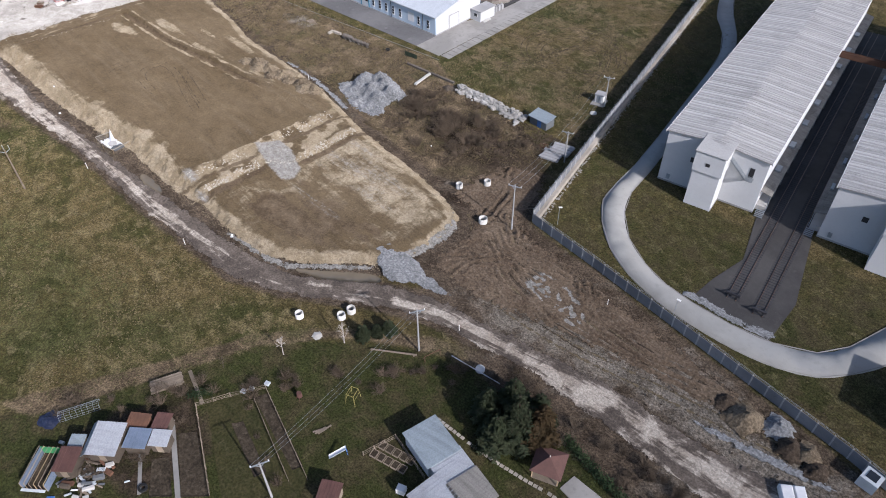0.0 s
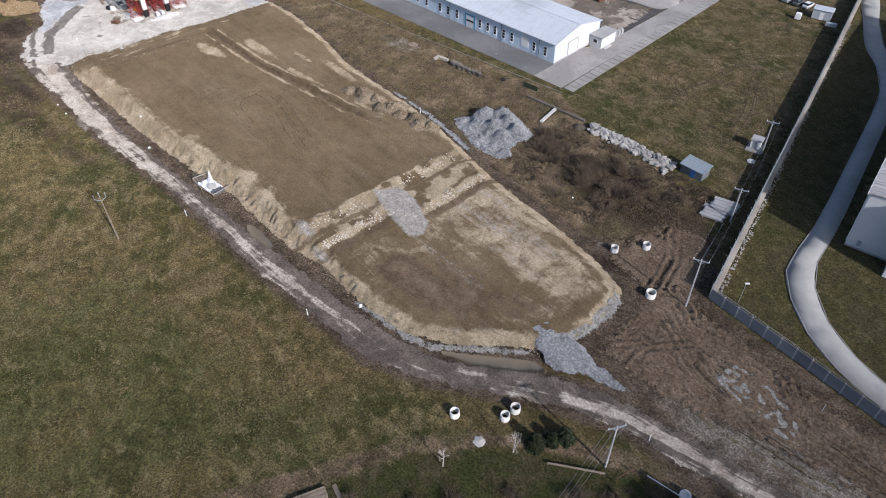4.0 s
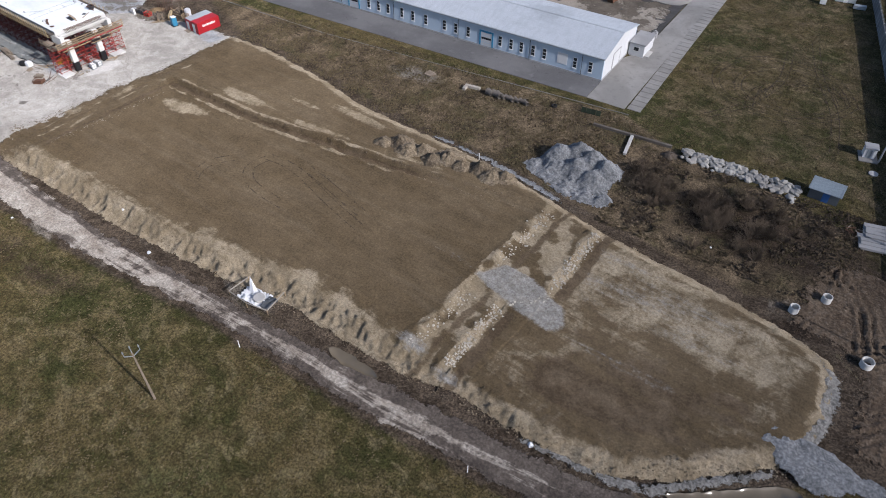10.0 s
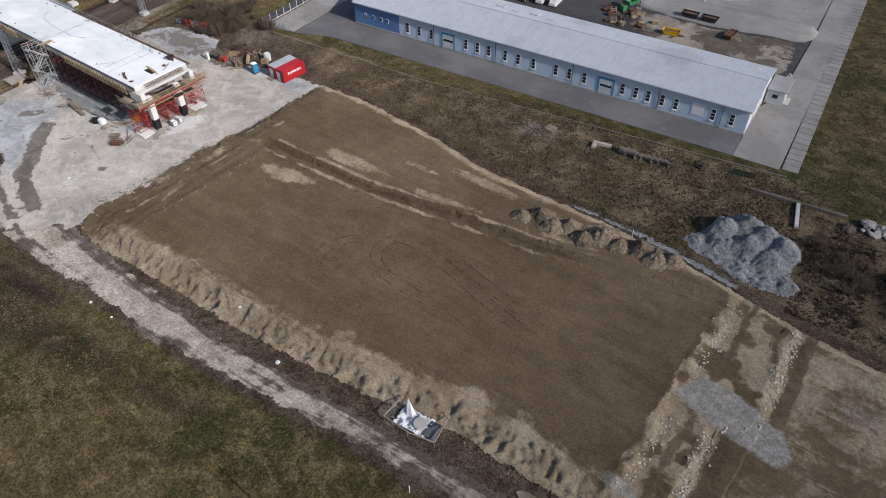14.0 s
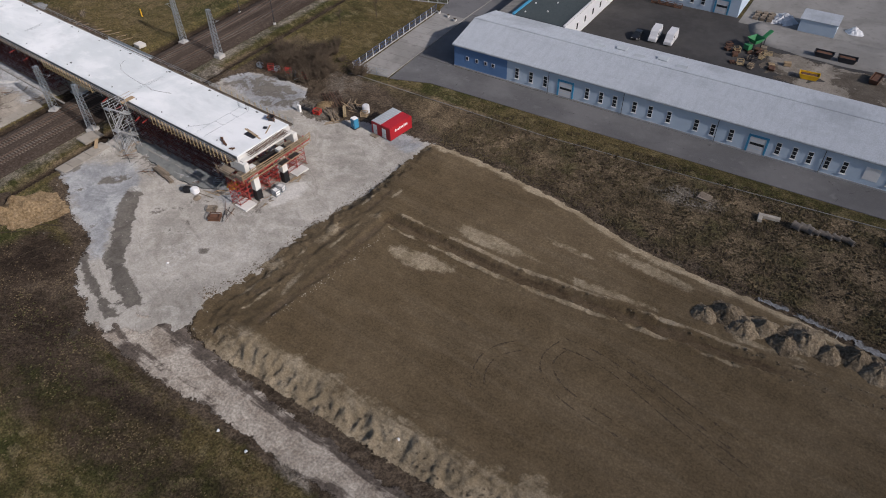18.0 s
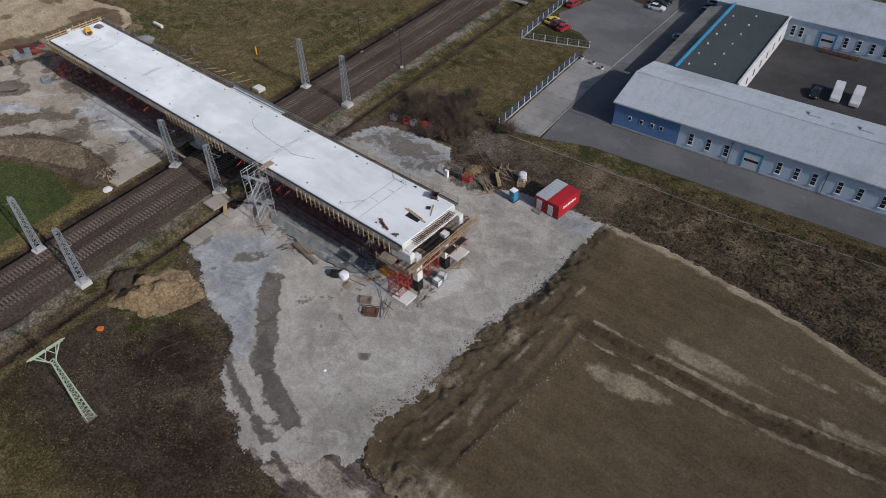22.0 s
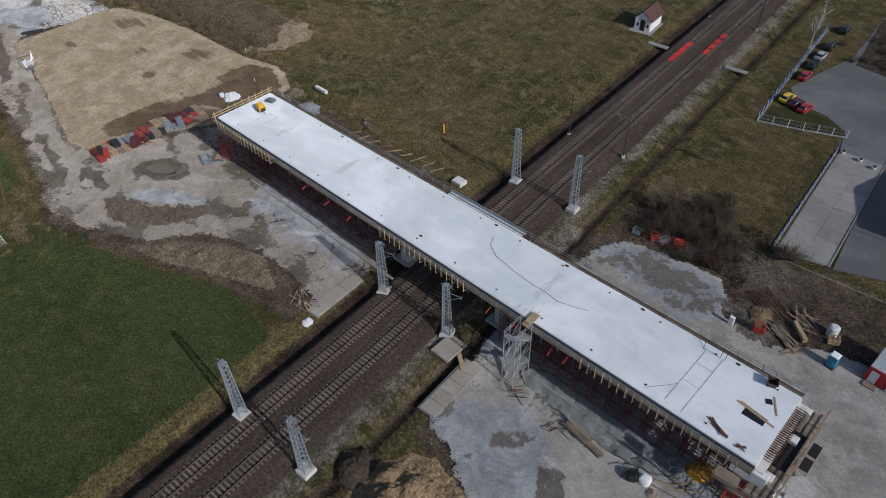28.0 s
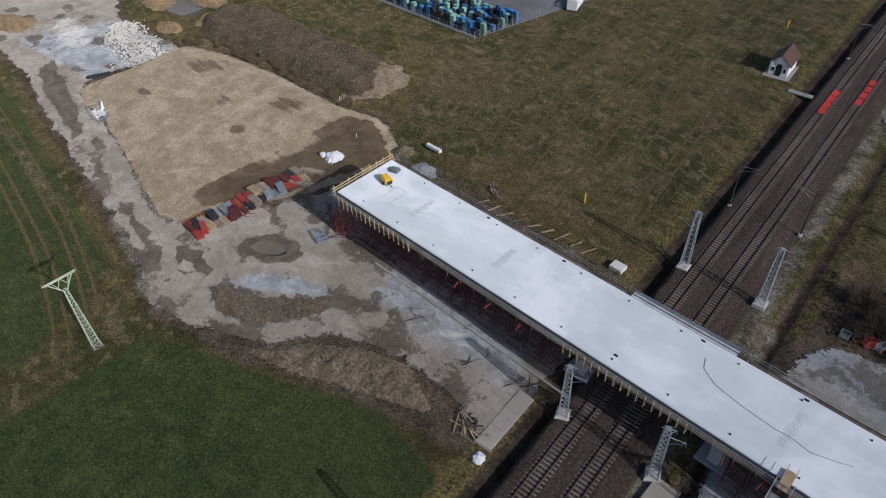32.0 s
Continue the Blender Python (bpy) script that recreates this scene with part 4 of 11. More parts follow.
def build_ground():
    gx, gy = axis(-480, 50, 1.25), axis(-60, 255, 1.25)
    X, Y = np.meshgrid(gx, gy)
    w, h = len(gx), len(gy)
    x, y = X.ravel(), Y.ravel()
    z = ground_height(x, y)
    covered = np.maximum.reduce([soft(p, x, y, 1.2) for p in (PADS, YARD, WEST_YARD, WEST_ROAD, WEST_PAD, ROAD_S + ROAD_N)])
    z -= 0.12 * covered
    soil = np.maximum.reduce([
        soft([(-66, 62), (-55, 57), (-45, 59), (-30, 61), (-8, 62), (14, 66), (12.5, 72.6), (-11, 76.8), (-40, 81.8), (-55.8, 84), (-58, 92), (-66, 88), (-82, 82), (-66, 77)], x, y, 2.0),
        soft([(-262, 43), (-246, 41), (-236, 47), (-228, 38), (-214, 34), (-196, 33.5), (-196, 31), (-216, 29), (-240, 24), (-262, 30)], x, y, 4.0) * 0.9,
        soft([(-336, 47), (-317, 50.5), (-300, 56), (-283, 58), (-282, 66), (-300, 66), (-340, 62)], x, y, 2.0),
        0.85 * soft([(-262, 90), (-232, 94), (-222, 100), (-204, 104), (-222, 113), (-234, 115), (-258, 112)], x, y, 3.0),
        0.8 * soft([(-36, 50), (-8, 47), (14, 46), (14, 56), (-30, 56.5), (-50, 53.5)], x, y, 2.0),
        0.62 * soft([(-340, 100), (-330, 100), (-316, 97), (-296, 93), (-282, 92), (-282, 98), (-300, 101), (-320, 104)], x, y, 2.5)])
    near = np.maximum.reduce([np.clip(0.5 + (signed(q, x, y) + m) / 3.0, 0, 1) for q, m in ((PADS, 2.6), (YARD, 2.2), (WEST_YARD, 1.6), (WEST_PAD, 1.6), (WEST_ROAD, 1.0), (ROAD_S + ROAD_N, 0.9))])
    soil = np.maximum(soil, 0.8 * near)
    crop = np.maximum.reduce([
        soft([(-333, 28), (-331.5, 45), (-321, 48.8), (-310, 52), (-296, 57), (-283.5, 54), (-283.5, -60), (-352, -60)], x, y, 1.5),
        soft([(-341, 33), (-350, 50), (-372, 55), (-407, 63.5), (-440, 70), (-490, 74), (-490, -60), (-352, -60)], x, y, 2.0) * 0.95,
        0.5 * soft([(-76, 22), (-66, 38), (-52, 46), (-36, 47), (-30, 40), (-42, 20), (-60, 8)], x, y, 3.0),
        0.46 * soft([(-170, -60), (-140, 28), (-90, 33), (-62, 38), (-84, 0), (-90, -60)], x, y, 12)])
    brush = np.maximum.reduce([
        soft([(-65, 78), (-103, 85), (-125, 90), (-150, 93), (-176, 99), (-204, 103), (-232, 105), (-234, 114.5), (-217, 115.5), (-187, 114.5), (-160, 116), (-136, 117.5), (-113, 119), (-100, 112), (-78, 109), (-66, 104)], x, y, 2.0),
        soft([(-90, -2), (-84, 9), (-78, 20), (-73, 31), (-67, 38.5), (-58, 45.5), (-50, 51.5), (-38, 54.5), (-38, 52), (-50, 48), (-60, 42.5), (-70, 31), (-76, 17), (-84, 0)], x, y, 1.5),
        soft([(-262, 27), (-262, 112), (-258.5, 112), (-258.5, 27)], x, y, 1.0) * 0.8,
        0.9 * soft([(-412, 130), (-406.7, 108), (-383.5, 109), (-354, 108.5), (-351, 113), (-359, 129), (-385, 129)], x, y, 2.0),
        0.44 * soft([(-112, 121), (-60, 110), (-68, 150), (-84, 222), (-111, 222)], x, y, 3.0), 0.40 * soft([(-345, 108), (-285, 100), (-285, 255), (-420, 255), (-352, 132)], x, y, 4.0),
        0.75 * soft([(-259, 104), (-247, 108), (-236, 108), (-235, 116), (-245, 122), (-258, 124)], x, y, 4.0),
        soft([(-412, 62), (-372, 54), (-346, 47), (-330, 44), (-334, 40), (-348, 47), (-410, 57)], x, y, 2.5) * 0.62])
    stone = np.maximum.reduce([
        0.7 * blob(-43, 72.3, 7, 4.4, x, y, -20), 0.74 * soft([(-56, 60), (-40, 62), (-20, 63), (12, 66), (12, 70), (-20, 70), (-36, 69.5), (-48, 67)], x, y, 4.0),
        0.75 * blob(-158, 110, 7, 3, x, y, 0), 0.56 * soft([(-262.2, -60), (-262.2, 255), (-266, 255), (-266, -60)], x, y, 0.8),
        0.9 * blob(-262, 98.5, 1.8, 4, x, y, 0), 0.95 * soft([(-412, 70), (-390, 65), (-362, 57), (-338, 49), (-334, 60), (-344, 66), (-353, 67.5), (-378, 74), (-408, 82)], x, y, 2.0)])
    wet = np.maximum.reduce([
        0.95 * soft([(-281, -60), (-281, 255), (-277.4, 255), (-277.4, -60)], x, y, 0.8), 0.9 * soft([(-261.2, -60), (-261.2, 255), (-259.6, 255), (-259.6, -60)], x, y, 0.5),
        0.62 * soft([(-96, 92), (-84, 88), (-70, 90), (-66, 102), (-80, 106), (-98, 104)], x, y, 4.0), 0.68 * blob(-231, 33, 16, 6, x, y, 10), 0.55 * soft([(-262, 20), (-262, 44), (-244, 42), (-228, 36), (-196, 33), (-160, 33), (-160, 27), (-200, 20)], x, y, 4.0), 0.62 * blob(-206, 31.5, 15, 2.6, x, y, 2),
        # second entry: painted shade of the boundary wall, and the dark grass beside it
        0.75 * blob(-72, 80, 6, 2.5, x, y, 15), 0.56 * soft([(-76, 80), (-64, 76), (-57, 82), (-60, 98), (-65, 118), (-72, 108), (-74, 92)], x, y, 4.0), 0.85 * soft([(-250, 36), (-247, 47.5), (-238, 47), (-233, 42), (-238, 36)], x, y, 3.0), 0.7 * blob(-246, 108.5, 10, 2.6, x, y, -5),
        0.6 * soft([(-78, 2), (-60, 2), (-58, 16), (-72, 20)], x, y, 2.0)])
    ditch = np.maximum.reduce([
        0.8 * soft([(-284, -60), (-284, 76), (-280.6, 76), (-280.6, -60)], x, y, 0.9), 0.6 * soft([(-284, 94), (-284, 255), (-281, 255), (-281, 94)], x, y, 1.2),
        0.75 * soft([(-259.6, 20), (-259.6, 255), (-257, 255), (-257, 20)], x, y, 1.0) * (np.abs(y - 80) > 22)])
    garden = soft([(-92, -10), (-83, 4), (-75, 18), (-70, 30), (-64, 38), (-56, 44.5), (-48, 49), (-38, 52), (-24, 51), (-10, 47), (22, 45), (24, 10), (4, -14), (-40, -22), (-84, -20)], x, y, 3.0)
    garden = np.maximum(garden, 0.52 * soft([(-55, 85), (-58, 99), (-65, 131), (-84, 222), (-60, 222), (-46, 120), (-40, 112), (-5, 112), (14, 120), (14, 75)], x, y, 1.5))
    sunny = np.where(y > 20, soft([(-250, -60), (-236, 20), (-222, 33), (-150, 34), (-90, 34.5), (-66, 42), (-58, 46), (-70, 30), (-84, 0), (-90, -60)], x, y, 3.0), np.clip(0.5 + (x + 240) / 12, 0, 1))
    me = bpy.data.meshes.new("ground")
    idx = np.arange(w * h).reshape(h, w)
    faces = np.stack([idx[:-1, :-1], idx[:-1, 1:], idx[1:, 1:], idx[1:, :-1]], -1).reshape(-1, 4)
    me.from_pydata(np.stack([x, y, z], 1).tolist(), [], faces.tolist())
    for key, chans in (("zone_a", (soil, crop, brush)), ("zone_b", (stone, wet, ditch)), ("zone_c", (garden, sunny, soft([(-48, 58), (-20, 60), (14, 58), (14, 72), (-8, 74), (-36, 72), (-52, 66)], x, y, 6.0)))):
        at = me.attributes.new(key, "FLOAT_COLOR", "POINT")
        at.data.foreach_set("color", np.stack([*chans, np.ones_like(soil)], 1).astype(np.float32).ravel())
    me.materials.append(MAT["ground"])
    me.polygons.foreach_set("use_smooth", [True] * len(me.polygons))
    tagged(new("ground", me), "olive meadow and churned brown soil of a building site", "ground", "", "structure")


build_ground()


def bench_edge(Y):
    """Where the bench between the two platforms breaks off, along x at y = 60."""
    return np.interp(Y, [44, 60.5, 64, 84], [-108.6, -109.4, -105.2, -105.9])


def pad_height(X, Y):
    d = signed(PADS, X, Y)
    U = X - 0.10 * (Y - 60) + 0.5 * grain(X, Y, 2.6, 3, 2)
    e2 = bench_edge(Y)
    k1, k2 = np.clip((U + 115.2) / 1.3, 0, 1), np.clip((U - e2 + 0.5) / 1.2, 0, 1)
    top = 1.9 - 0.5 * k1 - 0.45 * k2
    lip = 0.16 * np.exp(-((U + 115.4) / 0.8) ** 2) + 0.14 * np.exp(-((U - e2 + 0.7) / 0.7) ** 2)
    top = top + lip * (0.6 + 0.9 * np.abs(grain(X, Y, 1.1, 5)))
    ramp = soft(RAMP_MID, X, Y, 1.2)
    top = top * (1 - ramp) + np.interp(X, [-116, -99], [1.9, 0.95]) * ramp
    north = np.clip((Y - 80) / 12, 0, 1) * np.interp(X, [-205, -110, -100], [1, 1, 0.3])
    top = top * (1 - 0.5 * north)
    south = np.clip((-97 - X) / 12, 0, 1) * (Y < 60)
    wide = 2.4 + 1.8 * south
    f = np.clip((d + (0.38 * grain(X, Y, 2.2, 2) + 0.30 * grain(X, Y, 0.8, 6)) * (d < 6)) / wide, 0, 1)
    z = top * (south * (0.25 * np.clip(f * 1.6, 0, 1) + 0.75 * np.clip((f - 0.38) / 0.5, 0, 1) ** 1.15) + (1 - south) * f)
    face = np.clip(4 * f * (1 - f), 0, 1) * (0.5 + 0.5 * south)
    rill = grain(X, Y * 0.3, 0.9, 8, 2)
    z = z + face * (0.14 * rill + 0.30 * grain(X, Y, 0.7, 9, 3)) + 0.12 * np.exp(-((f - 1) / 0.12) ** 2) * np.abs(grain(X, Y, 1.0, 4)) * (d < 7)
    west = np.clip((-199 - X) / 9, 0, 1)
    z = z * (1 - 0.85 * west)
    tn = line_distance(TRENCH, X, Y) + 0.16 * grain(X, Y, 1.4, 12, 2)
    tw = line_distance(TRENCH_W, X, Y) + 0.15 * grain(X, Y, 1.4, 14, 2)
    t = np.minimum(tn, tw + 0.4)
    fade = np.interp(X, [-142, -128], [1, 0])
    z += fade * np.where(tn < tw + 0.4, 0.34, 0.12) * np.exp(-((t - 1.6) / 0.45) ** 2) * (0.55 + 0.8 * grain(X, Y, 1.2, 13))
    z -= np.maximum(0.85 * np.clip((1.05 - tn) / 0.3, 0, 1) * fade, 0.20 * np.clip((0.8 - tw) / 0.4, 0, 1) * np.clip(.6 + grain(X, Y, 3.0, 20), 0, 1))
    t = line_distance(FURROW, X, Y) + 0.2 * grain(X, Y, 1.2, 16, 2)
    z += 0.08 * np.exp(-((t - 1.2) / 0.5) ** 2) * (0.5 + 0.9 * grain(X, Y, 1.0, 17)) - 0.14 * np.clip((0.8 - t) / 0.4, 0, 1) * (0.5 + grain(X, Y, 3.0, 19))
    broken = np.clip((-200.5 - X) / 3, 0, 1)
    z += broken * np.clip(d, 0, 1) * (0.14 * grain(X, Y, 0.9, 18, 4) + .10 * grain(X * .3 + Y * .2, Y, .6, 20, 2)) + 0.03 * wavy(X, Y, 1.3, 7.0) * np.clip(d, 0, 1)
    return np.maximum(z, 0.0) + 0.02


def pad_broken(X, Y):
    """The crumbled sides, trenches and steps."""
    U = X - 0.10 * (Y - 60)
    near = (U > -118) & (U < -102) & (Y < 88)
    for w_, k in ((TRENCH, 3.0), (TRENCH_W, 2.6), (FURROW, 2.4)):
        near |= line_distance(w_, X, Y) < k
    near |= X < -200.5
    near |= (Y < 60) & (Y < 51.5 + np.clip((X + 92) * .62, 0, 9) * (X > -95)) & (X < -66)
    return near


def pad_dry(X, Y):
    d = signed(PADS, X, Y)
    patch = grain(X, Y, 7.0, 21)
    wide = np.where((Y < 60) & (X < -112), 7.4 + 1.6 * patch, np.where(Y < 60, 4.2, 3.4))
    r = np.clip(1.18 - d / wide, 0, 1.1) * np.interp(X, [-206, -198], [0.35, 1.0])
    t = line_distance(TRENCH, X, Y)
    r = np.maximum(r, 0.80 * np.interp(X, [-197.5, -195, -142, -126], [0, 1, 1, 0]) * np.exp(-((t - 1.7) / 0.5) ** 2) * np.clip(0.9 + 0.5 * grain(X, Y, 5.0, 22), 0, 1.1))
    for w_ in (FURROW,):
        r = np.maximum(r, 0.6 * np.exp(-((line_distance(w_, X, Y) - 1.6) / 0.5) ** 2) * np.clip(0.7 + 0.7 * grain(X, Y, 3.0, 23), 0, 1.1))
    U = X - 0.10 * (Y - 60) - 0.6 * grain(X, Y, 3.0, 24, 2)
    e2 = bench_edge(Y)
    bench = (U > -116) & (U < e2 + 1.2) & (Y < 88)
    r = np.maximum(r, 0.9 * np.clip(0.75 + 0.7 * grain(X, Y, 4.5, 25), 0, 1.1) * np.exp(-((U + 114.6) / 1.5) ** 2))
    r = np.maximum(r, 1.0 * np.clip(0.9 + 0.4 * grain(X, Y, 4.0, 26), 0, 1.1) * np.exp(-((U - e2) / 0.9) ** 2))
    r = np.maximum(r, bench * np.clip(0.50 + 0.5 * grain(X, Y, 2.6, 27), 0, 0.9))
    r = np.maximum(r, 0.54 * soft([(-103, 65), (-84, 66), (-69, 64), (-68, 74), (-80, 79), (-103.4, 82)], X, Y, 2.0))
    r = np.maximum(r, 0.40 * soft([(-106.5, 47), (-86, 46), (-70, 60), (-69, 66), (-103.6, 67), (-106.5, 60)], X, Y, 1.6))
    for cx, cy, rx, ry, a, k in ((-187, 71.8, 6, 1.9, 8, 0.8), (-180, 81.0, 8, 1.7, -4, 0.8), (-160.5, 80.2, 8, 1.0, 4, 0.75), (-156.5, 88.4, 7, 1.6, -6, 0.7), (-170, 86.5, 7, 1.1, -4, 0.5), (-140, 82, 7, 1.2, 6, 0.6)):
        r = np.maximum(r, k * blob(cx, cy, rx, ry, X, Y, a))
    for cx, cy, rx, ry in ((-203.5, 70, 1.4, 3.0), (-206.5, 60, 1.2, 2.5), (-201, 58, 1.0, 3.5), (-199.5, 76.5, 2.4, 1.1)):
        r = np.maximum(r, 0.6 * blob(cx, cy, rx, ry, X, Y, 8))
    return r


def pad_damp(X, Y):
    r = 0.62 * blob(-87, 56, 14, 9.5, X, Y, 25)
    south = soft([(-102, 49), (-85, 48.6), (-74, 57), (-71, 66), (-78, 68), (-100, 65.4)], X, Y, 2.6)
    r = np.maximum(r, np.clip(0.46 + 0.55 * grain(X * .3, Y, 3.2, 30), 0, 0.85) * south)
    r = np.maximum(r, 0.4 * np.clip(grain(X * .35 - Y * .1, Y, 2.8, 31) * 1.6, 0, 1) * soft([(-101, 66), (-74, 68), (-72, 72), (-84, 77), (-101, 79)], X, Y, 2))
    U = X - 0.10 * (Y - 60) - 0.4 * grain(X, Y, 3.0, 28, 2)
    r = np.maximum(r, 0.8 * np.exp(-((U - bench_edge(Y) - 2.0) / 1.1) ** 2) * (np.abs(Y - 63) > 3.0))
    r = np.maximum(r, 0.62 * np.exp(-((U + 111.9) / 1.0) ** 2))
    t = line_distance(TRENCH, X, Y)
    r = np.maximum(r, np.interp(X, [-142, -128], [1, 0]) * np.exp(-(t / 0.95) ** 4))
    r = np.maximum(r, 0.62 * np.exp(-(line_distance(TRENCH_W, X, Y) / 0.85) ** 4))
    r = np.maximum(r, 0.5 * np.exp(-(line_distance(FURROW, X, Y) / 0.7) ** 4))
    return r


def pad_grey(X, Y):
    r = 0.95 * soft(RAMP_MID, X, Y, 0.9)
    r = np.maximum(r, 0.44 * np.exp(-((Y - 60.4 + (X + 100) * 0.06) / 1.8) ** 2) * np.clip((X + 101) / 2, 0, 1) * np.clip((-76 - X) / 8, 0, 1))
    r = np.maximum(r, np.clip(0.36 + 0.10 * grain(X * .4, Y, 3.0, 32), 0, 0.46) * soft([(-101, 65), (-84, 66.4), (-70, 66), (-69, 72), (-74, 76), (-84, 79), (-103, 81), (-103, 70)], X, Y, 1.8))
    r = np.maximum(r, 0.40 * np.exp(-((Y - 64.6 - (X + 114) * 0.03) / 1.6) ** 2) * np.clip((X + 134) / 10, 0, 1) * (X < -112))
    r = np.maximum(r, 0.7 * blob(-115.8, 47.6, 3.2, 1.6, X, Y))
    r = np.maximum(r, 0.6 * blob(-109.5, 46, 3.0, 1.4, X, Y))
    return r


_pad_attrs = {"dry": pad_dry, "damp": pad_damp, "grey": pad_grey}
_up = ragged(PAD_UP + PAD_NORTH + PAD_WEST, 1.3, 0.45, 3)
_low = ragged([(-109.5, 44.6)] + PAD_LOW + [(-104.8, 84.2)], 1.3, 0.3, 5)
sheet("embankment", _up, "pad", lambda X, Y: pad_height(X, Y) + .012, 1.0, _pad_attrs, "compacted brown earth embankment with crumbling pale sides", "embankment", 0.4, dense=pad_broken, dense_step=0.32, rim_of=PADS)
sheet("embankment", _low, "pad", pad_height, 1.0, _pad_attrs, "lower earth platform with pale dusty drag marks", "embankment", 0.4, dense=pad_broken, dense_step=0.32, rim_of=PADS)


# the haul road
def road_v(X, Y):
    a, b = line_distance(ROAD_S, X, Y), line_distance(ROAD_N, X, Y)
    return a / np.maximum(a + b, 0.1)


def road_dust(X, Y):
    v = road_v(X, Y)
    w = np.interp(X, [-226, -175, -160, -100, -85, -62, -45, 10], [0.75, 0.72, 0.56, 0.46, 0.26, 0.44, 0.56, 0.54])
    band = np.exp(-((v - np.interp(X, [-226, -160, -100, -60, 10], [0.5, 0.5, 0.42, 0.5, 0.55])) / 0.26) ** 2)
    band = np.maximum(band, 0.9 * np.exp(-((v - 0.10) / 0.09) ** 2))
    return w * (0.30 + band * 0.95)


sheet("road", ragged(ROAD_S + ROAD_N, 1.6, 0.45, 9), "haul", lambda X, Y: 0.05 + 0.03 * wavy(X, Y, 2.5, 2.0) - 0.05 * np.exp(-((road_v(X, Y) - 0.5) / 0.15) ** 2), 1.4,
      {"u": lambda X, Y: X, "v": road_v, "dust": road_dust}, "muddy haul road with pale dusty wheel tracks", "road")


# the gravel yards by the bridge
DAMP_WAY = [(-242, 61.5), (-238.4, 57.4), (-233.4, 52.2), (-230, 48.0), (-225.4, 45.8), (-220.3, 43.6)]


def yard_damp(X, Y):
    r = (0.95 + .15 * grain(X, Y, 3.0, 66)) * np.exp(-(line_distance(DAMP_WAY, X, Y) / np.interp(X, [-242, -236, -228], [1.5, 2.0, 1.8])) ** 2)
    r = np.maximum(r, 0.72 * np.exp(-(line_distance([(-236, 46.4), (-231.5, 44), (-227.2, 42.5), (-220.3, 39.9)], X, Y) / 1.3) ** 2))
    return np.maximum.reduce([r, 0.5 * blob(-247, 62, 6, 2.5, X, Y, 40), 0.58 * blob(-226, 60.5, 1.4, 0.8, X, Y), 0.6 * blob(-219, 57, 1.5, 0.9, X, Y, 40), 0.52 * soft([(-258, 98), (-254, 104), (-244, 105), (-236, 104), (-233, 97), (-240, 92)], X, Y, 3), 0.22 + 0.16 * wavy(X, Y, 9, 4.0) + 0.12 * np.clip((-236 - X) / 10, 0, 1)])


def yard_grey(X, Y):
    r = 0.72 * soft([(-258, 57), (-257, 63), (-250, 68), (-241, 66), (-239, 58.5), (-236, 54), (-231, 48), (-232, 44.5), (-240, 49.5), (-246, 51.5)], X, Y, 3)
    r = np.maximum(r, 0.75 * soft([(-258, 98), (-254, 104), (-244, 105), (-236, 104), (-233, 97), (-240, 92)], X, Y, 2))
    r = np.maximum(r, 0.65 * soft([(-216, 97), (-205, 94), (-204, 101), (-212, 102)], X, Y, 2))
    return np.maximum(r, 0.6 * soft([(-262, 70), (-222, 66), (-221, 84), (-262, 88)], X, Y, 2))


def yard_dry(X, Y):
    return np.maximum.reduce([0.75 * blob(-217.5, 75, 2.6, 6, X, Y, -5), 0.6 * blob(-242, 62, 3, 1.6, X, Y, 30), 0.40 * blob(-216, 60, 7, 16, X, Y, -10), 0.45 * blob(-222, 54, 5, 9, X, Y, 20), 0.35 * blob(-225, 90, 10, 6, X, Y)])


sheet("gravel_yard", ragged(YARD, 1.2, 0.5, 11), "gravel", lambda X, Y: 0.06 + 0.05 * wavy(X, Y, 3.0, 2.0), 1.2,
      {"damp": yard_damp, "grey": yard_grey, "dry": yard_dry}, "pale compacted gravel yard round the bridge end", "gravel yard")


def wyard_damp(X, Y):
    edge = grain(X, Y, 3.0, 41) * .12
    wet1 = soft([(-336.5, 64.2), (-337, 67.8), (-333.6, 71.6), (-329, 72), (-325.8, 71), (-326.6, 68), (-330, 65.6)], X, Y, 1.0)
    wet2 = soft([(-346, 59), (-339, 55.9), (-334.8, 56.2), (-334.6, 59.3), (-340.6, 60.8)], X, Y, 0.9)
    rim_ = np.exp(-((signed(PIT, X, Y) - .2) / 1.0) ** 2)
    return np.maximum.reduce([0.95 * wet1, 0.92 * wet2, 0.6 * rim_, 0.78 * blob(-322, 53.2, 8, 1.4, X, Y, 10), 0.7 * blob(-312, 68, 6, 2.4, X, Y, 20), 0.62 * blob(-318.5, 77, 7, 3.5, X, Y, 5), 0.55 * blob(-306, 70, 4, 2.2, X, Y, 30),
                              0.5 * blob(-300, 82, 14, 3, X, Y, 0), 0.5 * blob(-289, 66, 6, 3, X, Y, -10), 0.30 + 0.24 * wavy(X, Y, 7, 2.0), 0.26 + 0.22 * wavy(X, Y, 3.2, 5.0)]) + edge


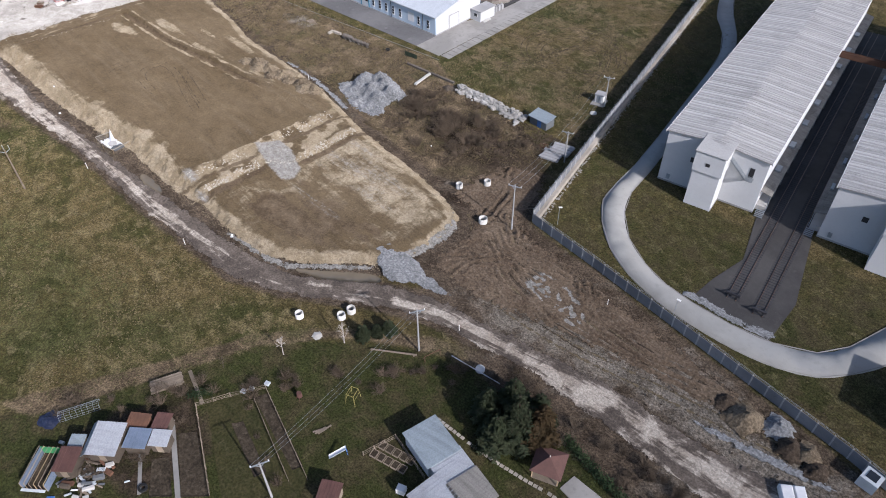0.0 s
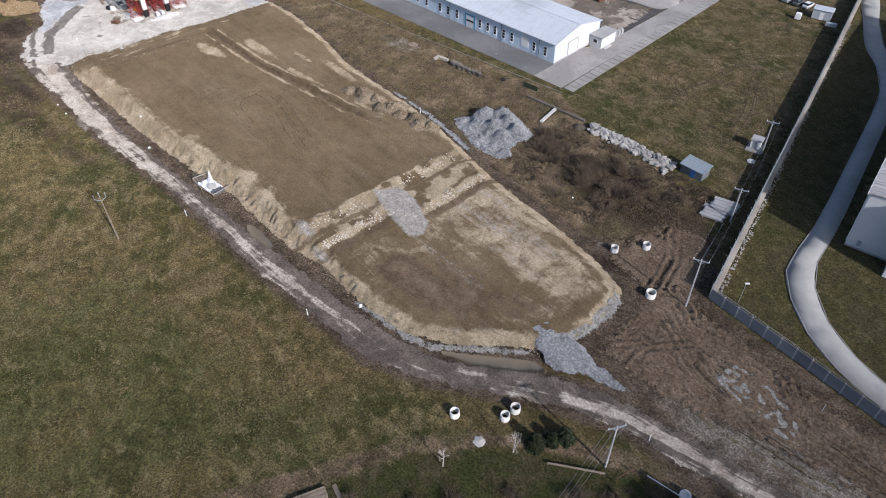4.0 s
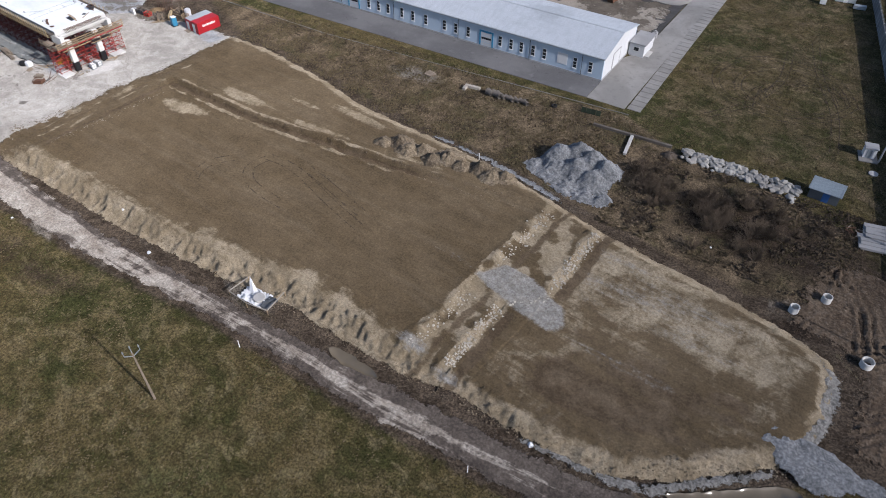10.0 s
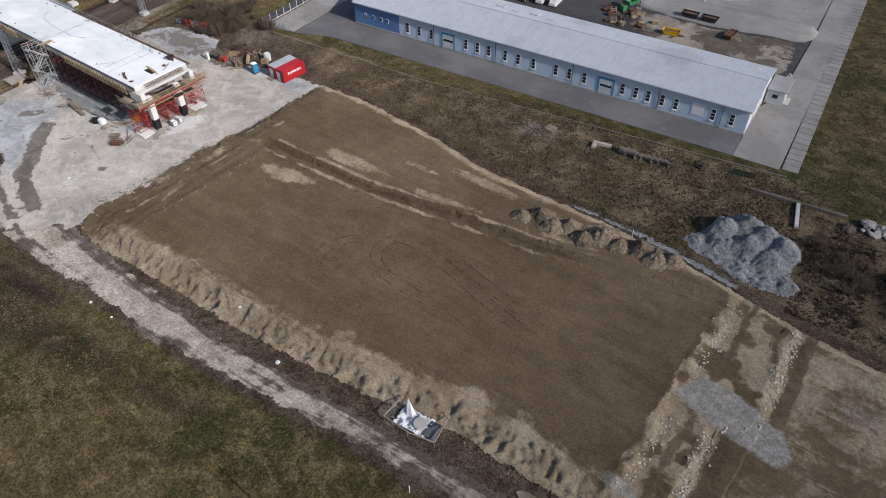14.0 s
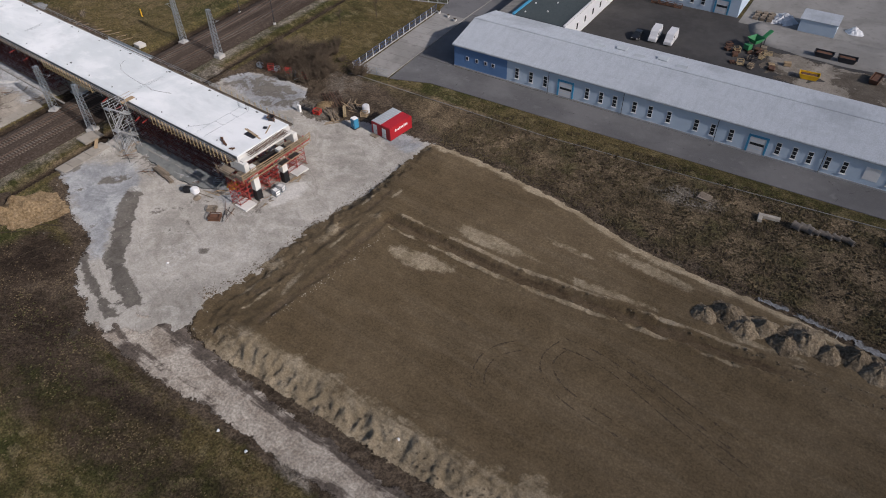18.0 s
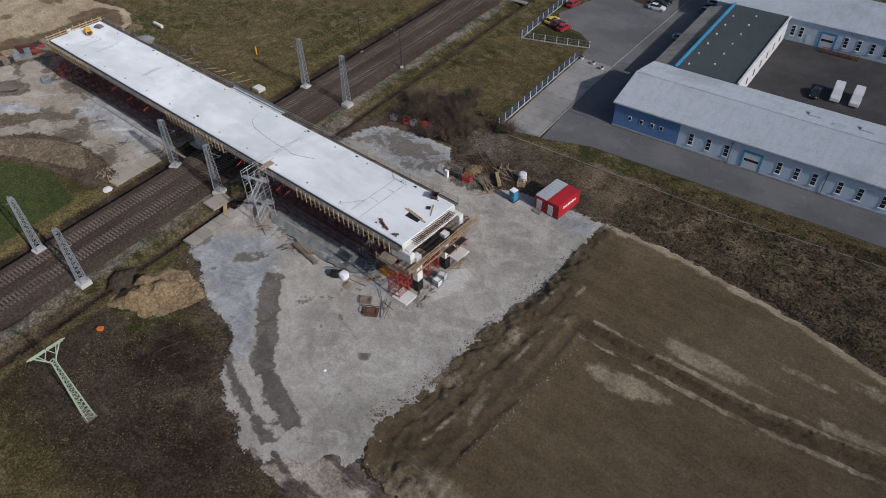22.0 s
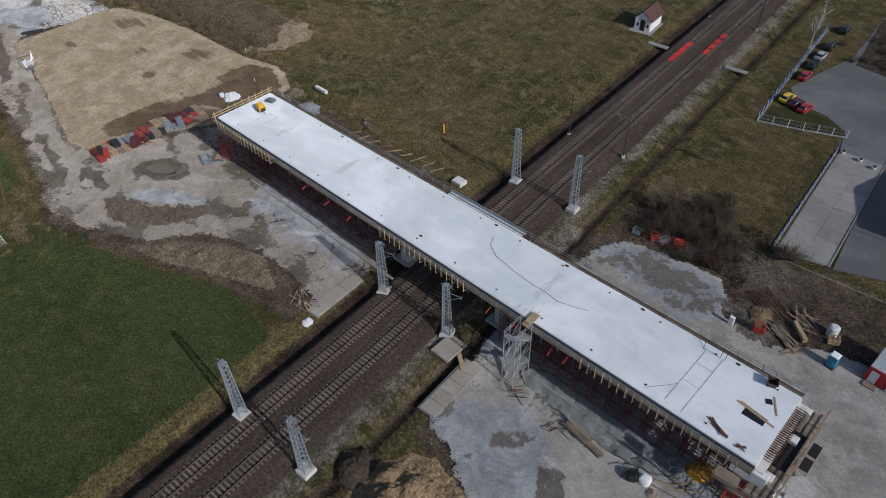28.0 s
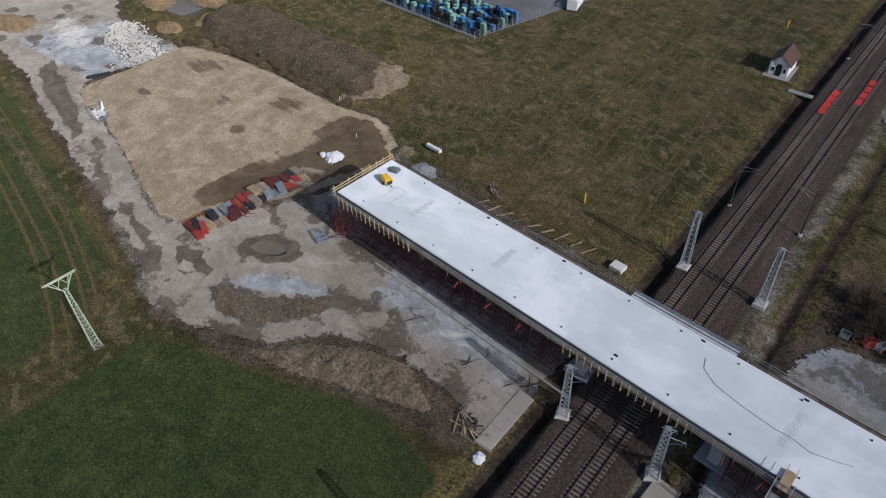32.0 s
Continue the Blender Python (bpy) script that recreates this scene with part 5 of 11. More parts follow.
PIT = [(-332.5, 56.5), (-330.4, 58.8), (-326.4, 60), (-320.8, 63.2), (-315.4, 67), (-314.6, 62.4), (-320, 56.4), (-326, 54)]
sheet("gravel_yard", ragged(WEST_YARD, 1.2, 0.6, 13), "gravel_tan", lambda X, Y: 0.06 + 0.06 * wavy(X, Y, 3.0, 5.0) - .08 * soft(PIT, X, Y, 1.5), 1.0,
      {"damp": wyard_damp, "grey": lambda X, Y: np.maximum.reduce([0.85 * soft([(-331.4, 59.6), (-329, 63), (-325.8, 65.6), (-316, 69), (-314.6, 67.6), (-320.7, 63.8), (-327.1, 60.2)], X, Y, 1.0), 0.62 * soft([(-312, 68), (-283, 68), (-283, 84), (-318, 84)], X, Y, 4), 0.45 * soft([(-345, 60), (-325, 54), (-312, 60), (-312, 64), (-330, 62)], X, Y, 3)]),
       "dry": lambda X, Y: np.maximum(0.40 * blob(-340, 63, 6, 2.0, X, Y, 0), 0.42 * blob(-297, 72, 9, 4, X, Y))}, "gravel working area with damp patches beside the bridge", "gravel yard")
sheet("filled_pit", ragged(PIT, .8, .3, 14), "pit", lambda X, Y: .12 + .10 * grain(X * .5 + Y * .5, Y - X, 1.6, 42) * np.clip(signed(PIT, X, Y), 0, 1), .5, {}, "shallow filled pit of churned brown earth", "pit", .1)
sheet("puddle", ragged([(-334.6, 66.4), (-334, 69), (-331, 70), (-328.6, 69.2), (-330.4, 67)], .6, .25, 43), "water", flat(.14), 1.0, {}, "pale muddy puddle on the gravel", "puddle", .05)
DIRT = [(-318, 52.4), (-313.2, 57.4), (-308, 61.4), (-299, 64.6), (-294, 63), (-290, 60.4), (-298, 57.6), (-309.7, 53.4)]
sheet("soil_mound", ragged(DIRT, .9, .5, 44), "soilheap", lambda X, Y: np.clip(signed(DIRT, X, Y) / 1.6, 0, 1) * (.35 + .45 * np.abs(grain(X, Y, 2.6, 45)) + .16 * grain(X, Y, .8, 46)) + .03, .45, {}, "low mounds of pushed brown soil along the field edge", "soil heap", .2, "")
sheet("road", ragged(WEST_ROAD, 1.8, 0.6, 15), "gravel_tan", lambda X, Y: 0.045 + 0.05 * wavy(X, Y, 3.0, 4.0), 1.2,
      {"damp": lambda X, Y: np.maximum.reduce([0.95 * soft([(-424, 75.4), (-411, 70.6), (-398, 67.6), (-388, 65.4), (-388.6, 67.4), (-400, 71.8), (-411, 75.6), (-426, 80)], X, Y, 1.2), 0.75 * blob(-384, 67.5, 5, 1.2, X, Y, -15), 0.65 * blob(-345, 56, 5, 1.2, X, Y, -20), 0.8 * blob(-355, 58, 9, 0.8, X, Y, -14), 0.7 * blob(-375, 63, 10, 1.0, X, Y, -15), 0.62 * blob(-372, 60.2, 14, .7, X, Y, -15), 0.6 * blob(-440, 96, 4, 2, X, Y), 0.28 + 0.3 * wavy(X, Y, 4.5, 6.0)]),
       "grey": lambda X, Y: np.maximum(0.85 * soft([(-445, 80), (-410, 80), (-406, 102), (-432, 104)], X, Y, 3), 0.4 * blob(-365, 60, 18, 2, X, Y, -15)), "dry": lambda X, Y: np.maximum(0.40 * blob(-365, 61, 22, 1.4, X, Y, -14), 0.6 * blob(-436, 90, 16, 6, X, Y, -20))},
      "pale dusty site road with dark wet stretches", "road")


def wpad_height(X, Y):
    d = signed(WEST_PAD, X, Y)
    low = np.clip((X + 356 - (Y - 70) * 0.10) / 2.0, 0, 1)
    f = np.clip((d + 0.35 * grain(X, Y, 2.0, 51)) / np.where(Y < 80, 4.6, 3.0), 0, 1)
    f = f + np.clip(4 * f * (1 - f), 0, 1) * .10 * grain(X, Y, 1.0, 52)
    return f * (1.5 * (1 - low) + 0.55 * low) + 0.03 * wavy(X, Y, 1.3, 3.0) * f + 0.03


def wpad_damp(X, Y):
    r = np.maximum.reduce([0.66 * blob(-362.5, 99.5, 5.5, 4, X, Y, 30), 0.66 * blob(-363.2, 86.7, 2.4, 2.2, X, Y), 0.58 * blob(-392, 83.4, 3, 2.2, X, Y), 0.52 * blob(-391, 99, 10, 5, X, Y, 20), 0.5 * blob(-376, 91, 5, 3, X, Y, 30)])
    low = np.clip((X + 355 - (Y - 70) * 0.10) / 1.5, 0, 1) * (signed(WEST_PAD, X, Y) > 2)
    return np.maximum(r, 0.85 * low * (1 - 0.7 * blob(-350.5, 90, 2, 7, X, Y, -8)) * (1 - 0.8 * blob(-353, 66, 4, 2.6, X, Y)))


sheet("embankment", ragged(WEST_PAD, 1.4, 0.5, 17), "pad", wpad_height, 1.1,
      {"dry": lambda X, Y: np.clip(0.86 - 0.9 * (wpad_damp(X, Y) > 0.75) + 0.4 * np.clip(1 - signed(WEST_PAD, X, Y) / 4, 0, 1), 0, 1), "damp": wpad_damp, "grey": lambda X, Y: 0.0 * X}, "dry pale sandy earth platform with darker damp spots", "embankment", 0.4)

# loose stone along the platform's foot, the ramp down to the road, standing water
BERM_S = [(-98, 42.4), (-92.4, 42.6), (-87.6, 42.9), (-81.2, 44), (-78.6, 46), (-69.6, 53.8), (-69.8, 56), (-74, 52.8), (-78.6, 49), (-82.2, 46), (-88.5, 44.8), (-96, 44.1)]
BERM_E = [(-66.6, 60.4), (-65, 63.5), (-64.3, 68), (-64.5, 72.6), (-65.8, 75), (-69.6, 77), (-69.4, 75.8), (-67.8, 73.4), (-67.3, 67), (-68.2, 61.4)]
sheet("gravel_berm", ragged(BERM_S, 0.8, 0.35, 21), "berm", lambda X, Y: 0.05 + 0.30 * np.clip(signed(BERM_S, X, Y) / 1.4, 0, 1) + .04 * grain(X, Y, .8, 22), 0.45, {}, "low berm of grey crushed stone", "gravel", 0.02)
sheet("gravel_berm", ragged(BERM_E, 0.8, 0.3, 23), "berm", lambda X, Y: pad_height(X, Y) * np.clip(.55 + signed(BERM_E, X, Y) * .5, .3, 1) + .10 + .06 * grain(X, Y, .8, 24), 0.45, {}, "pale stony slope at the platform's end", "gravel", 0.02)
RAMP = [(-73.2, 58.4), (-72.0, 62.2), (-69, 62.5), (-64, 62.0), (-60.5, 60.8), (-53.6, 60.2), (-57, 58.4), (-61.1, 56.9), (-64, 54.9), (-67.2, 55.3), (-70.6, 57.0)]
sheet("gravel_ramp", ragged(RAMP, 0.7, 0.4, 25), "crushed", lambda X, Y: (np.interp(X, [-73, -70.5, -56], [1.15, 1.05, 0.14]) + 0.10 * grain(X, Y, 1.1, 26) + .10 * np.exp(-((X + 69.8 - (Y - 58) * .3) / .35) ** 2)) * np.clip(.35 + signed(RAMP, X, Y) * .6, .3, 1), 0.4, {}, "ramp of blue-grey crushed stone", "gravel", .05)
sheet("puddle", ragged([(-79.4, 45.8), (-76.3, 48.2), (-71.4, 52.0), (-67.4, 54.4), (-65.9, 53.6), (-69.4, 50.6), (-75.2, 46.9)], 0.5, 0.4, 27), "water", flat(0.115), 1.0, {}, "shallow muddy puddle on the road", "puddle", 0.02)
sheet("puddle", ragged([(-126, 41.6), (-123.1, 42.4), (-118.1, 41.6), (-117, 41.0), (-119.1, 40.8), (-123.2, 40.4)], 0.5, 0.45, 28), "water", flat(0.095), 1.0, {}, "shallow muddy puddle on the road", "puddle", 0.05)
sheet("gravel_strip", ragged([(-124, 89.3), (-133, 91), (-142, 91.8), (-142, 93), (-132, 92.4), (-123, 91), (-112, 88), (-112, 86.6)], 0.8, 0.3, 29), "crushed", lambda X, Y: np.maximum(0.1, pad_height(X, Y) + 0.05), 0.8, {}, "strip of grey crushed stone", "gravel")

sheet("gravel_spread", ragged([(-47.6, 72), (-46.4, 75.2), (-41, 75.4), (-34.4, 72.4), (-34.8, 67.8), (-43.2, 68.8), (-46.8, 69.8)], .8, .5, 34), "berm", lambda X, Y: .10 + .06 * grain(X, Y, 1.0, 35), .6, {}, "spread of pale broken stone on the mud", "gravel")

RUTS = ([(-71.7, 73.1), (-69.9, 79.6), (-68.9, 89.1), (-68.4, 95)], [(-72.0, 76.1), (-69.7, 84.8), (-70.5, 92)], [(-66.2, 69.2), (-65.1, 77.7), (-59.5, 81.3), (-56.3, 79.9)], [(-64.9, 63.6), (-63.4, 69.0), (-59.6, 73.9), (-53.1, 74.5), (-46, 73)], [(-57.1, 61.9), (-56.9, 68.3), (-52.7, 73.5), (-46.6, 74.6), (-36, 77)], [(-63.1, 79.1), (-65.0, 88), (-68.7, 94.8)], [(-62.5, 65.8), (-59.0, 69.0), (-53.8, 68.7), (-49.3, 65.6)], [(-60, 83), (-55, 78), (-44, 78.4), (-30, 76)], [(-60, 77), (-50, 70.5), (-38, 67), (-20, 68.4), (-4, 70.6)], [(-40, 78), (-34, 72), (-22, 71), (-8, 73.6)])
MUD = [(-74, 80), (-70, 78.6), (-66, 78), (-64, 74), (-63.6, 62.5), (-58, 61.5), (-50, 61.4), (-42, 63), (-30, 65.5), (-14, 67.4), (2, 70.6), (2, 73.4), (-12, 75.6), (-40, 80.4), (-55.2, 83), (-58, 92), (-62, 98), (-69, 98), (-74, 90)]


def mud_height(X, Y):
    z = .08 * grain(X, Y, 2.4, 61) + .05 * grain(X, Y, .7, 62)
    for way in RUTS:
        d = line_distance(way, X, Y) + .12 * grain(X, Y, 2.0, 63, 2)
        z += .19 * np.exp(-(d / 2.1) ** 4) * np.cos(d * 6.28 / 1.25 + 2.6) * np.clip(.7 + .8 * grain(X, Y, 3.0, 64, 2), 0, 1.3)
    f = np.clip(signed(MUD, X, Y) / 1.5, 0, 1)
    return ground_height(X, Y) + .02 + f * (.12 + z)


sheet("churned_mud", ragged(MUD, 1.2, .6, 65), "churned", mud_height, .34, {}, "brown mud churned into curving tyre ruts", "mud", .1)

# hard standings north of the line of pads
structure("asphalt_road", Mesh().prism([(-225.5, 116.9), (-216.6, 119.8), (-123.0, 121.3), (-123.0, 128.8), (-216.3, 128.6), (-226, 128.6)], -0.2, 0.03), "asphalt", "grey asphalt drive along the long hall", "road")
structure("asphalt_yard", Mesh().prism([(-226, 128.7), (-216.4, 128.7), (-210, 149), (-206, 215), (-243, 215), (-243, 190), (-249.5, 168), (-246, 162.5), (-240, 161), (-235.5, 157.5), (-234.2, 150), (-226.2, 150)], -0.2, 0.034), "asphalt", "grey asphalt car park", "car park")
structure("courtyard", Mesh().prism([(-199, 147.5), (-120.5, 147.5), (-120, 184), (-199, 184.6)], -0.2, 0.028), "asphalt_dark", "dark asphalt courtyard between the halls", "courtyard")
sheet("concrete_yard", ragged([(-164.5, 184.4), (-164, 176.3), (-159.1, 173.3), (-143.4, 171.6), (-127.5, 173.8), (-121, 174.5), (-121, 184), (-143.5, 184.4)], 2.5, .3, 36), "slab", flat(.045), 3.0, {}, "stained pale concrete paving at the courtyard's end", "paving", .1)
sheet("dirt_yard", ragged([(-158, 171.4), (-143.9, 171.3), (-131.7, 172.8), (-122, 173), (-121.5, 156), (-130, 154), (-148.4, 157), (-158, 160.5)], 2.0, .9, 37), "gravel_tan", lambda X, Y: .055 + .03 * grain(X, Y, 2.0, 38), 1.2, {"damp": lambda X, Y: .52 + .25 * grain(X, Y, 6.0, 39), "grey": lambda X, Y: .2 + 0 * X, "dry": lambda X, Y: 0 * X}, "dirty trodden ground strewn with scrap", "dirt", .1)
_ap = structure("concrete_apron", Mesh().prism([(-122.9, 121.3), (-114.6, 121.2), (-114.4, 215), (-120, 215), (-119.6, 184), (-120.3, 147), (-122.9, 141)], -0.2, 0.026), "slab", "stained concrete apron beside the long hall", "apron")


def slab_field(parent, x0, y0, dx, dy, nx, ny, turn, mat, z=0.07, gap=0.06, th=0.16):
    """Cast slabs with open joints, laid in rows."""
    me = Mesh().box(gap / 2, gap / 2, -th, dx - gap / 2, dy - gap / 2, 0, 0.02).data("slab", mat)
    rng = random.Random(int(x0 * 7))
    for i in range(nx):
        for j in range(ny):
            ob = part("slab", me, mat, parent)
            ob.matrix_basis = pose(x0, y0, z, 0, 0, turn) @ pose(i * dx, j * dy, rng.uniform(-.01, .012), 0, 0, rng.uniform(-.25, .25))


slab_field(_ap, -114.3, 121.6, 2.9, 2.0, 1, 44, 0.6, "slab", 0.06, .12)
_ap2 = structure("concrete_apron", Mesh().prism([(-233.9, 115.8), (-226.0, 117.2), (-226.3, 150), (-234.2, 150)], -0.2, 0.02), "slab", "old concrete slab driveway", "driveway")
slab_field(_ap2, -233.8, 117.2, 3.8, 3.0, 2, 11, 0.3, "slab", 0.06, 0.12)
structure("kerb", Mesh().beam((-226.1, 117, 0.08), (-226.4, 150, 0.08), 0.22, 0.2).beam((-226.4, 150, 0.08), (-224.5, 215, 0.08), 0.22, 0.2), "slab", "grey concrete kerb between two pavings", "kerb")


# ---------------------------------------------------------------- the railway
def bed_height(X, Y):
    return 0.42 - 0.42 * np.clip((np.abs(X + 272.3) - 4.4) / 1.6, 0, 1) ** 1.3 + 0.02 * wavy(X, Y, 1.0, 1.0) - 0.02


sheet("ballast_bed", [Vector(p) for p in [(-277.9, y) for y in range(260, -61, -10)] + [(-265.4, y) for y in range(-60, 261, 10)]], "ballast", bed_height, 0.8, {}, "brown stone ballast bed under two tracks", "ballast", 0.2)


def railway_track(x, y_near, y_far):
    tr = thing("railway_track", "railway track with concrete sleepers on brown ballast", "railway track", (x, 0, 0.36), 0, "railway tracks")
    for s in (-0.75, 0.75):
        m = Mesh()
        m.box(s - 0.075, -60, 0.10, s + 0.075, 255, 0.125).box(s - 0.012, -60, 0.125, s + 0.012, 255, 0.22).box(s - 0.036, -60, 0.22, s + 0.036, 255, 0.27)
        part("rail", m, "rail", tr, "rust-brown steel rail")
    near = Mesh().box(-1.3, -0.13, -0.06, 1.3, 0.13, 0.09, 0.025).data("sleeper", "sleeper")
    rest = Mesh()
    y = -59.7
    while y < 254:
        if y_near <= y <= y_far:
            part("sleeper", near, "sleeper", tr).location = (0, y, 0)
        else:
            rest.box(-1.3, y - 0.13, -0.06, 1.3, y + 0.13, 0.09)
        y += 0.62
    ob = part("far_sleepers", rest, "sleeper", tr)
    ob["kind"] = "stuff"
    return tr


railway_track(RAIL_1, 25, 205)
railway_track(RAIL_2, 25, 205)
for x, ys in ((RAIL_1, (162.8, 165.6, 168.4, 171.2)), (RAIL_2, (170.4, 173.6, 176.8, 180.0))):
    cr = thing("crossing_panels", "red rubber level-crossing panels between the rails", "crossing", (x, 0, 0.5), 0, "crossing panels")
    for y in ys:
        part("panel", Mesh().box(-0.62, y, 0, 0.62, y + 2.6, 0.12, 0.02), "red", cr)
structure("walkway", Mesh().box(-283, 168.2, 0.0, -278, 169.6, 0.25, 0.03).box(-264, 167.6, 0, -259, 169.0, 0.25, 0.03), "slab", "small concrete slab bridges over the ditches", "culvert")


def lattice(m, h, b0, b1, bays, r):
    """Four tapering legs with crossed bars; the foot at 0."""
    for k in range(4):
        sx, sy = (1, 1, -1, -1)[k], (1, -1, -1, 1)[k]
        tx, ty = (1, -1, -1, 1)[k], (-1, -1, 1, 1)[k]
        m.beam((sx * b0, sy * b0, 0), (sx * b1, sy * b1, h), r * 1.6)
        for i in range(bays):
            a, b = i / bays, (i + 1) / bays
            wa, wb = b0 + (b1 - b0) * a, b0 + (b1 - b0) * b
            m.beam((sx * wa, sy * wa, a * h), (tx * wb, ty * wb, b * h), r)
            m.beam((sx * wb, sy * wb, b * h), (tx * wb, ty * wb, b * h), r)
    return m


def catenary_mast(h=11.2):
    t = thing("catenary_mast", "galvanised lattice catenary mast on a pale concrete foot", "catenary mast", (0, 0, 0), 0, "catenary masts")
    part("foundation", Mesh().box(-0.9, -0.9, -0.3, 0.9, 0.9, 0.7, 0.06), "concrete", t, "pale concrete foundation block")
    part("lattice_column", lattice(Mesh(), h - 0.75, 0.58, 0.34, 11, 0.06).moved(Matrix.Translation((0, 0, 0.75))), "galv", t)
    part("top_bracket", Mesh().beam((-0.7, 0, h), (0.9, 0, h), 0.1).beam((0.9, 0, h), (0.3, 0, h - 0.9), 0.08).beam((0, -0.55, h - 0.5), (0, 0.55, h - 0.5), 0.08).box(-0.25, -0.25, h - 0.1, 0.25, 0.25, h + 0.1), "galv", t)
    part("cantilever", Mesh().tube((0.3, 0, h - 1.6), (2.2, 0, h - 2.0), 0.04).tube((0.35, 0, h - 3.2), (2.2, 0, h - 2.1), 0.04).beam((2.2, -0.4, h - 2.05), (2.2, 0.4, h - 2.05), 0.06), "galv", t)
    ins = Mesh()
    for k in range(4):
        ins.tube((0.9, 0, h - 0.1 - k * 0.14), (0.9, 0, h - 0.17 - k * 0.14), 0.11, n=8)
    part("insulator", ins, "rust", t)
    return t


_mast = catenary_mast()
_mast.matrix_basis = pose(-276.4, 43.1, 0.0, 0, 0, 180)
for x, y, a in ((-264.0, 42.9, 0), (-276.8, 105.4, 180), (-264.6, 104.9, 0)):
    copy_thing(_mast, pose(x, y, 0.0, 0, 0, a))
for x, y in ((-277.0, 70.8), (-264.2, 70.2)):
    ob = copy_thing(_mast, pose(x, y, 0, 0, 0, 20))
    ob.scale.z = 0.9


def line_post(x, y, h, lean=0.0):
    t = thing("catenary_pole", "slim dark steel pole with a cantilever beside the track", "pole", (x, y, 0), 0 if x < -270 else 180, "slim poles")
    part("pole", Mesh().tube((0, 0, -0.2), (0, 0, h), 0.13, 0.08, 8), "dark_steel", t)
    part("foundation", Mesh().tube((0, 0, -0.3), (0, 0, 0.35), 0.4, 0.35, 10), "concrete", t)
    part("arm", Mesh().tube((0, 0, h - 0.6), (2.6, 0, h - 0.2), 0.035).tube((0, 0, h - 1.7), (2.6, 0, h - 0.4), 0.03), "galv", t)


for y in (124.3, 190.5, 236):
    line_post(-277.3, y, 9.0)
    line_post(-265.3, y - 0.3, 8.9)
for x in (RAIL_1, RAIL_2):
    cw = thing("contact_line", "thin overhead contact line above a track", "wire", (x, 0, 0), 0, "contact lines")
    for z in (6.0, 7.6):
        part("wire", Mesh().tube((0, 124, z), (0, 190, z), 0.016, n=4).tube((0, 190, z), (0, 236, z), 0.016, n=4), "dark_steel", cw)
    part("hanger", Mesh().tube((0, 190, 6.0), (0, 190, 8.6), 0.02, n=4).tube((0, 190, 8.6), (-2.6 if x < -272 else 4.6, 190.3, 8.4), 0.03, n=4), "galv", cw)


def pylon(x, y, turn):
    t = thing("power_pylon", "pale green lattice power pole with a forked head", "power pylon", (x, y, 0), turn, "power pylons")
    part("lattice_column", lattice(Mesh(), 11.6, 0.55, 0.22, 14, 0.05), "pylon_green", t)
    hd = Mesh()
    for s in (-1, 1):
        hd.beam((0, s * 0.22, 11.4), (0, s * 1.7, 13.6), 0.12).beam((0.25, s * 0.22, 11.4), (0.0, s * 1.2, 13.6), 0.08)
        hd.beam((0, s * 0.6, 12.4), (0, 0, 13.6), 0.07)
    part("fork", hd, "pylon_green", t)
    part("crossarm", Mesh().beam((0, -2.3, 13.65), (0, 2.3, 13.65), 0.16).beam((0.2, -2.0, 13.6), (0.2, 2.0, 13.6), 0.08), "pylon_green", t)
    for s in (-2.2, 0, 2.2):
        part("insulator", Mesh().tube((0, s, 13.7), (0, s, 14.05), 0.09, 0.06, 8).tube((0, s, 14.05), (0, s, 14.25), 0.11, 0.05, 8), "rust", t, "brown insulator")
    part("foundation", Mesh().box(-0.75, -0.75, -0.4, 0.75, 0.75, 0.08, 0.03), "old_pipe", t)


pylon(-242.1, 29.2, -4)
pylon(-335.5, 39.4, -4)

# ---------------------------------------------------------------- the bridge; x along from its west end, y to the north
BX, BY, BTURN, BLEN, BTOP = -324.0, 84.2, -4.53, 102.5, 9.2
bridge = thing("bridge", "unfinished concrete road bridge with a pale bare deck on falsework", "bridge", (BX, BY, 0), BTURN)


def on_bridge(x, y, z=0.0, turn=0.0):
    return pose(BX, BY, 0, 0, 0, BTURN) @ pose(x, y, z, 0, 0, turn)


m = Mesh()
prof = [(-5.85, 8.92), (-5.85, 9.14), (-5.5, 9.2), (5.5, 9.2), (5.85, 9.14), (5.85, 8.92), (3.4, 8.55), (2.7, 7.5), (-2.7, 7.5), (-3.4, 8.55)]
n = len(prof)
xs = [0, 12, 25, 38, 51, 64, 77, 90, BLEN]
for x in xs:
    m.v += [(x, a, b) for a, b in prof]
for k in range(len(xs) - 1):
    m.f += [(k * n + i, (k + 1) * n + i, (k + 1) * n + (i + 1) % n, k * n + (i + 1) % n) for i in range(n)]
m.f += [tuple(range(n)), tuple(reversed(range((len(xs) - 1) * n, len(xs) * n)))]
part("deck", m, "deck", bridge, "bare pale concrete deck with cloudy damp patches")
part("end_block", Mesh().box(BLEN - 1.6, -5.9, 7.2, BLEN + 0.1, 5.9, 8.9, 0.05).box(BLEN + 0.1, -5.6, 7.9, BLEN + 1.0, 5.6, 8.3, 0.04), "white_concrete", bridge, "pale concrete end diaphragm")
for s in (-1, 1):
    part("wing_wall", Mesh().box(BLEN - 2.2, s * 6.0 - 0.9 * (s > 0) - 0.0, 6.2, BLEN + 1.6, s * 6.0 + 0.9 * (s < 0), 8.1, 0.05), "white_concrete", bridge)
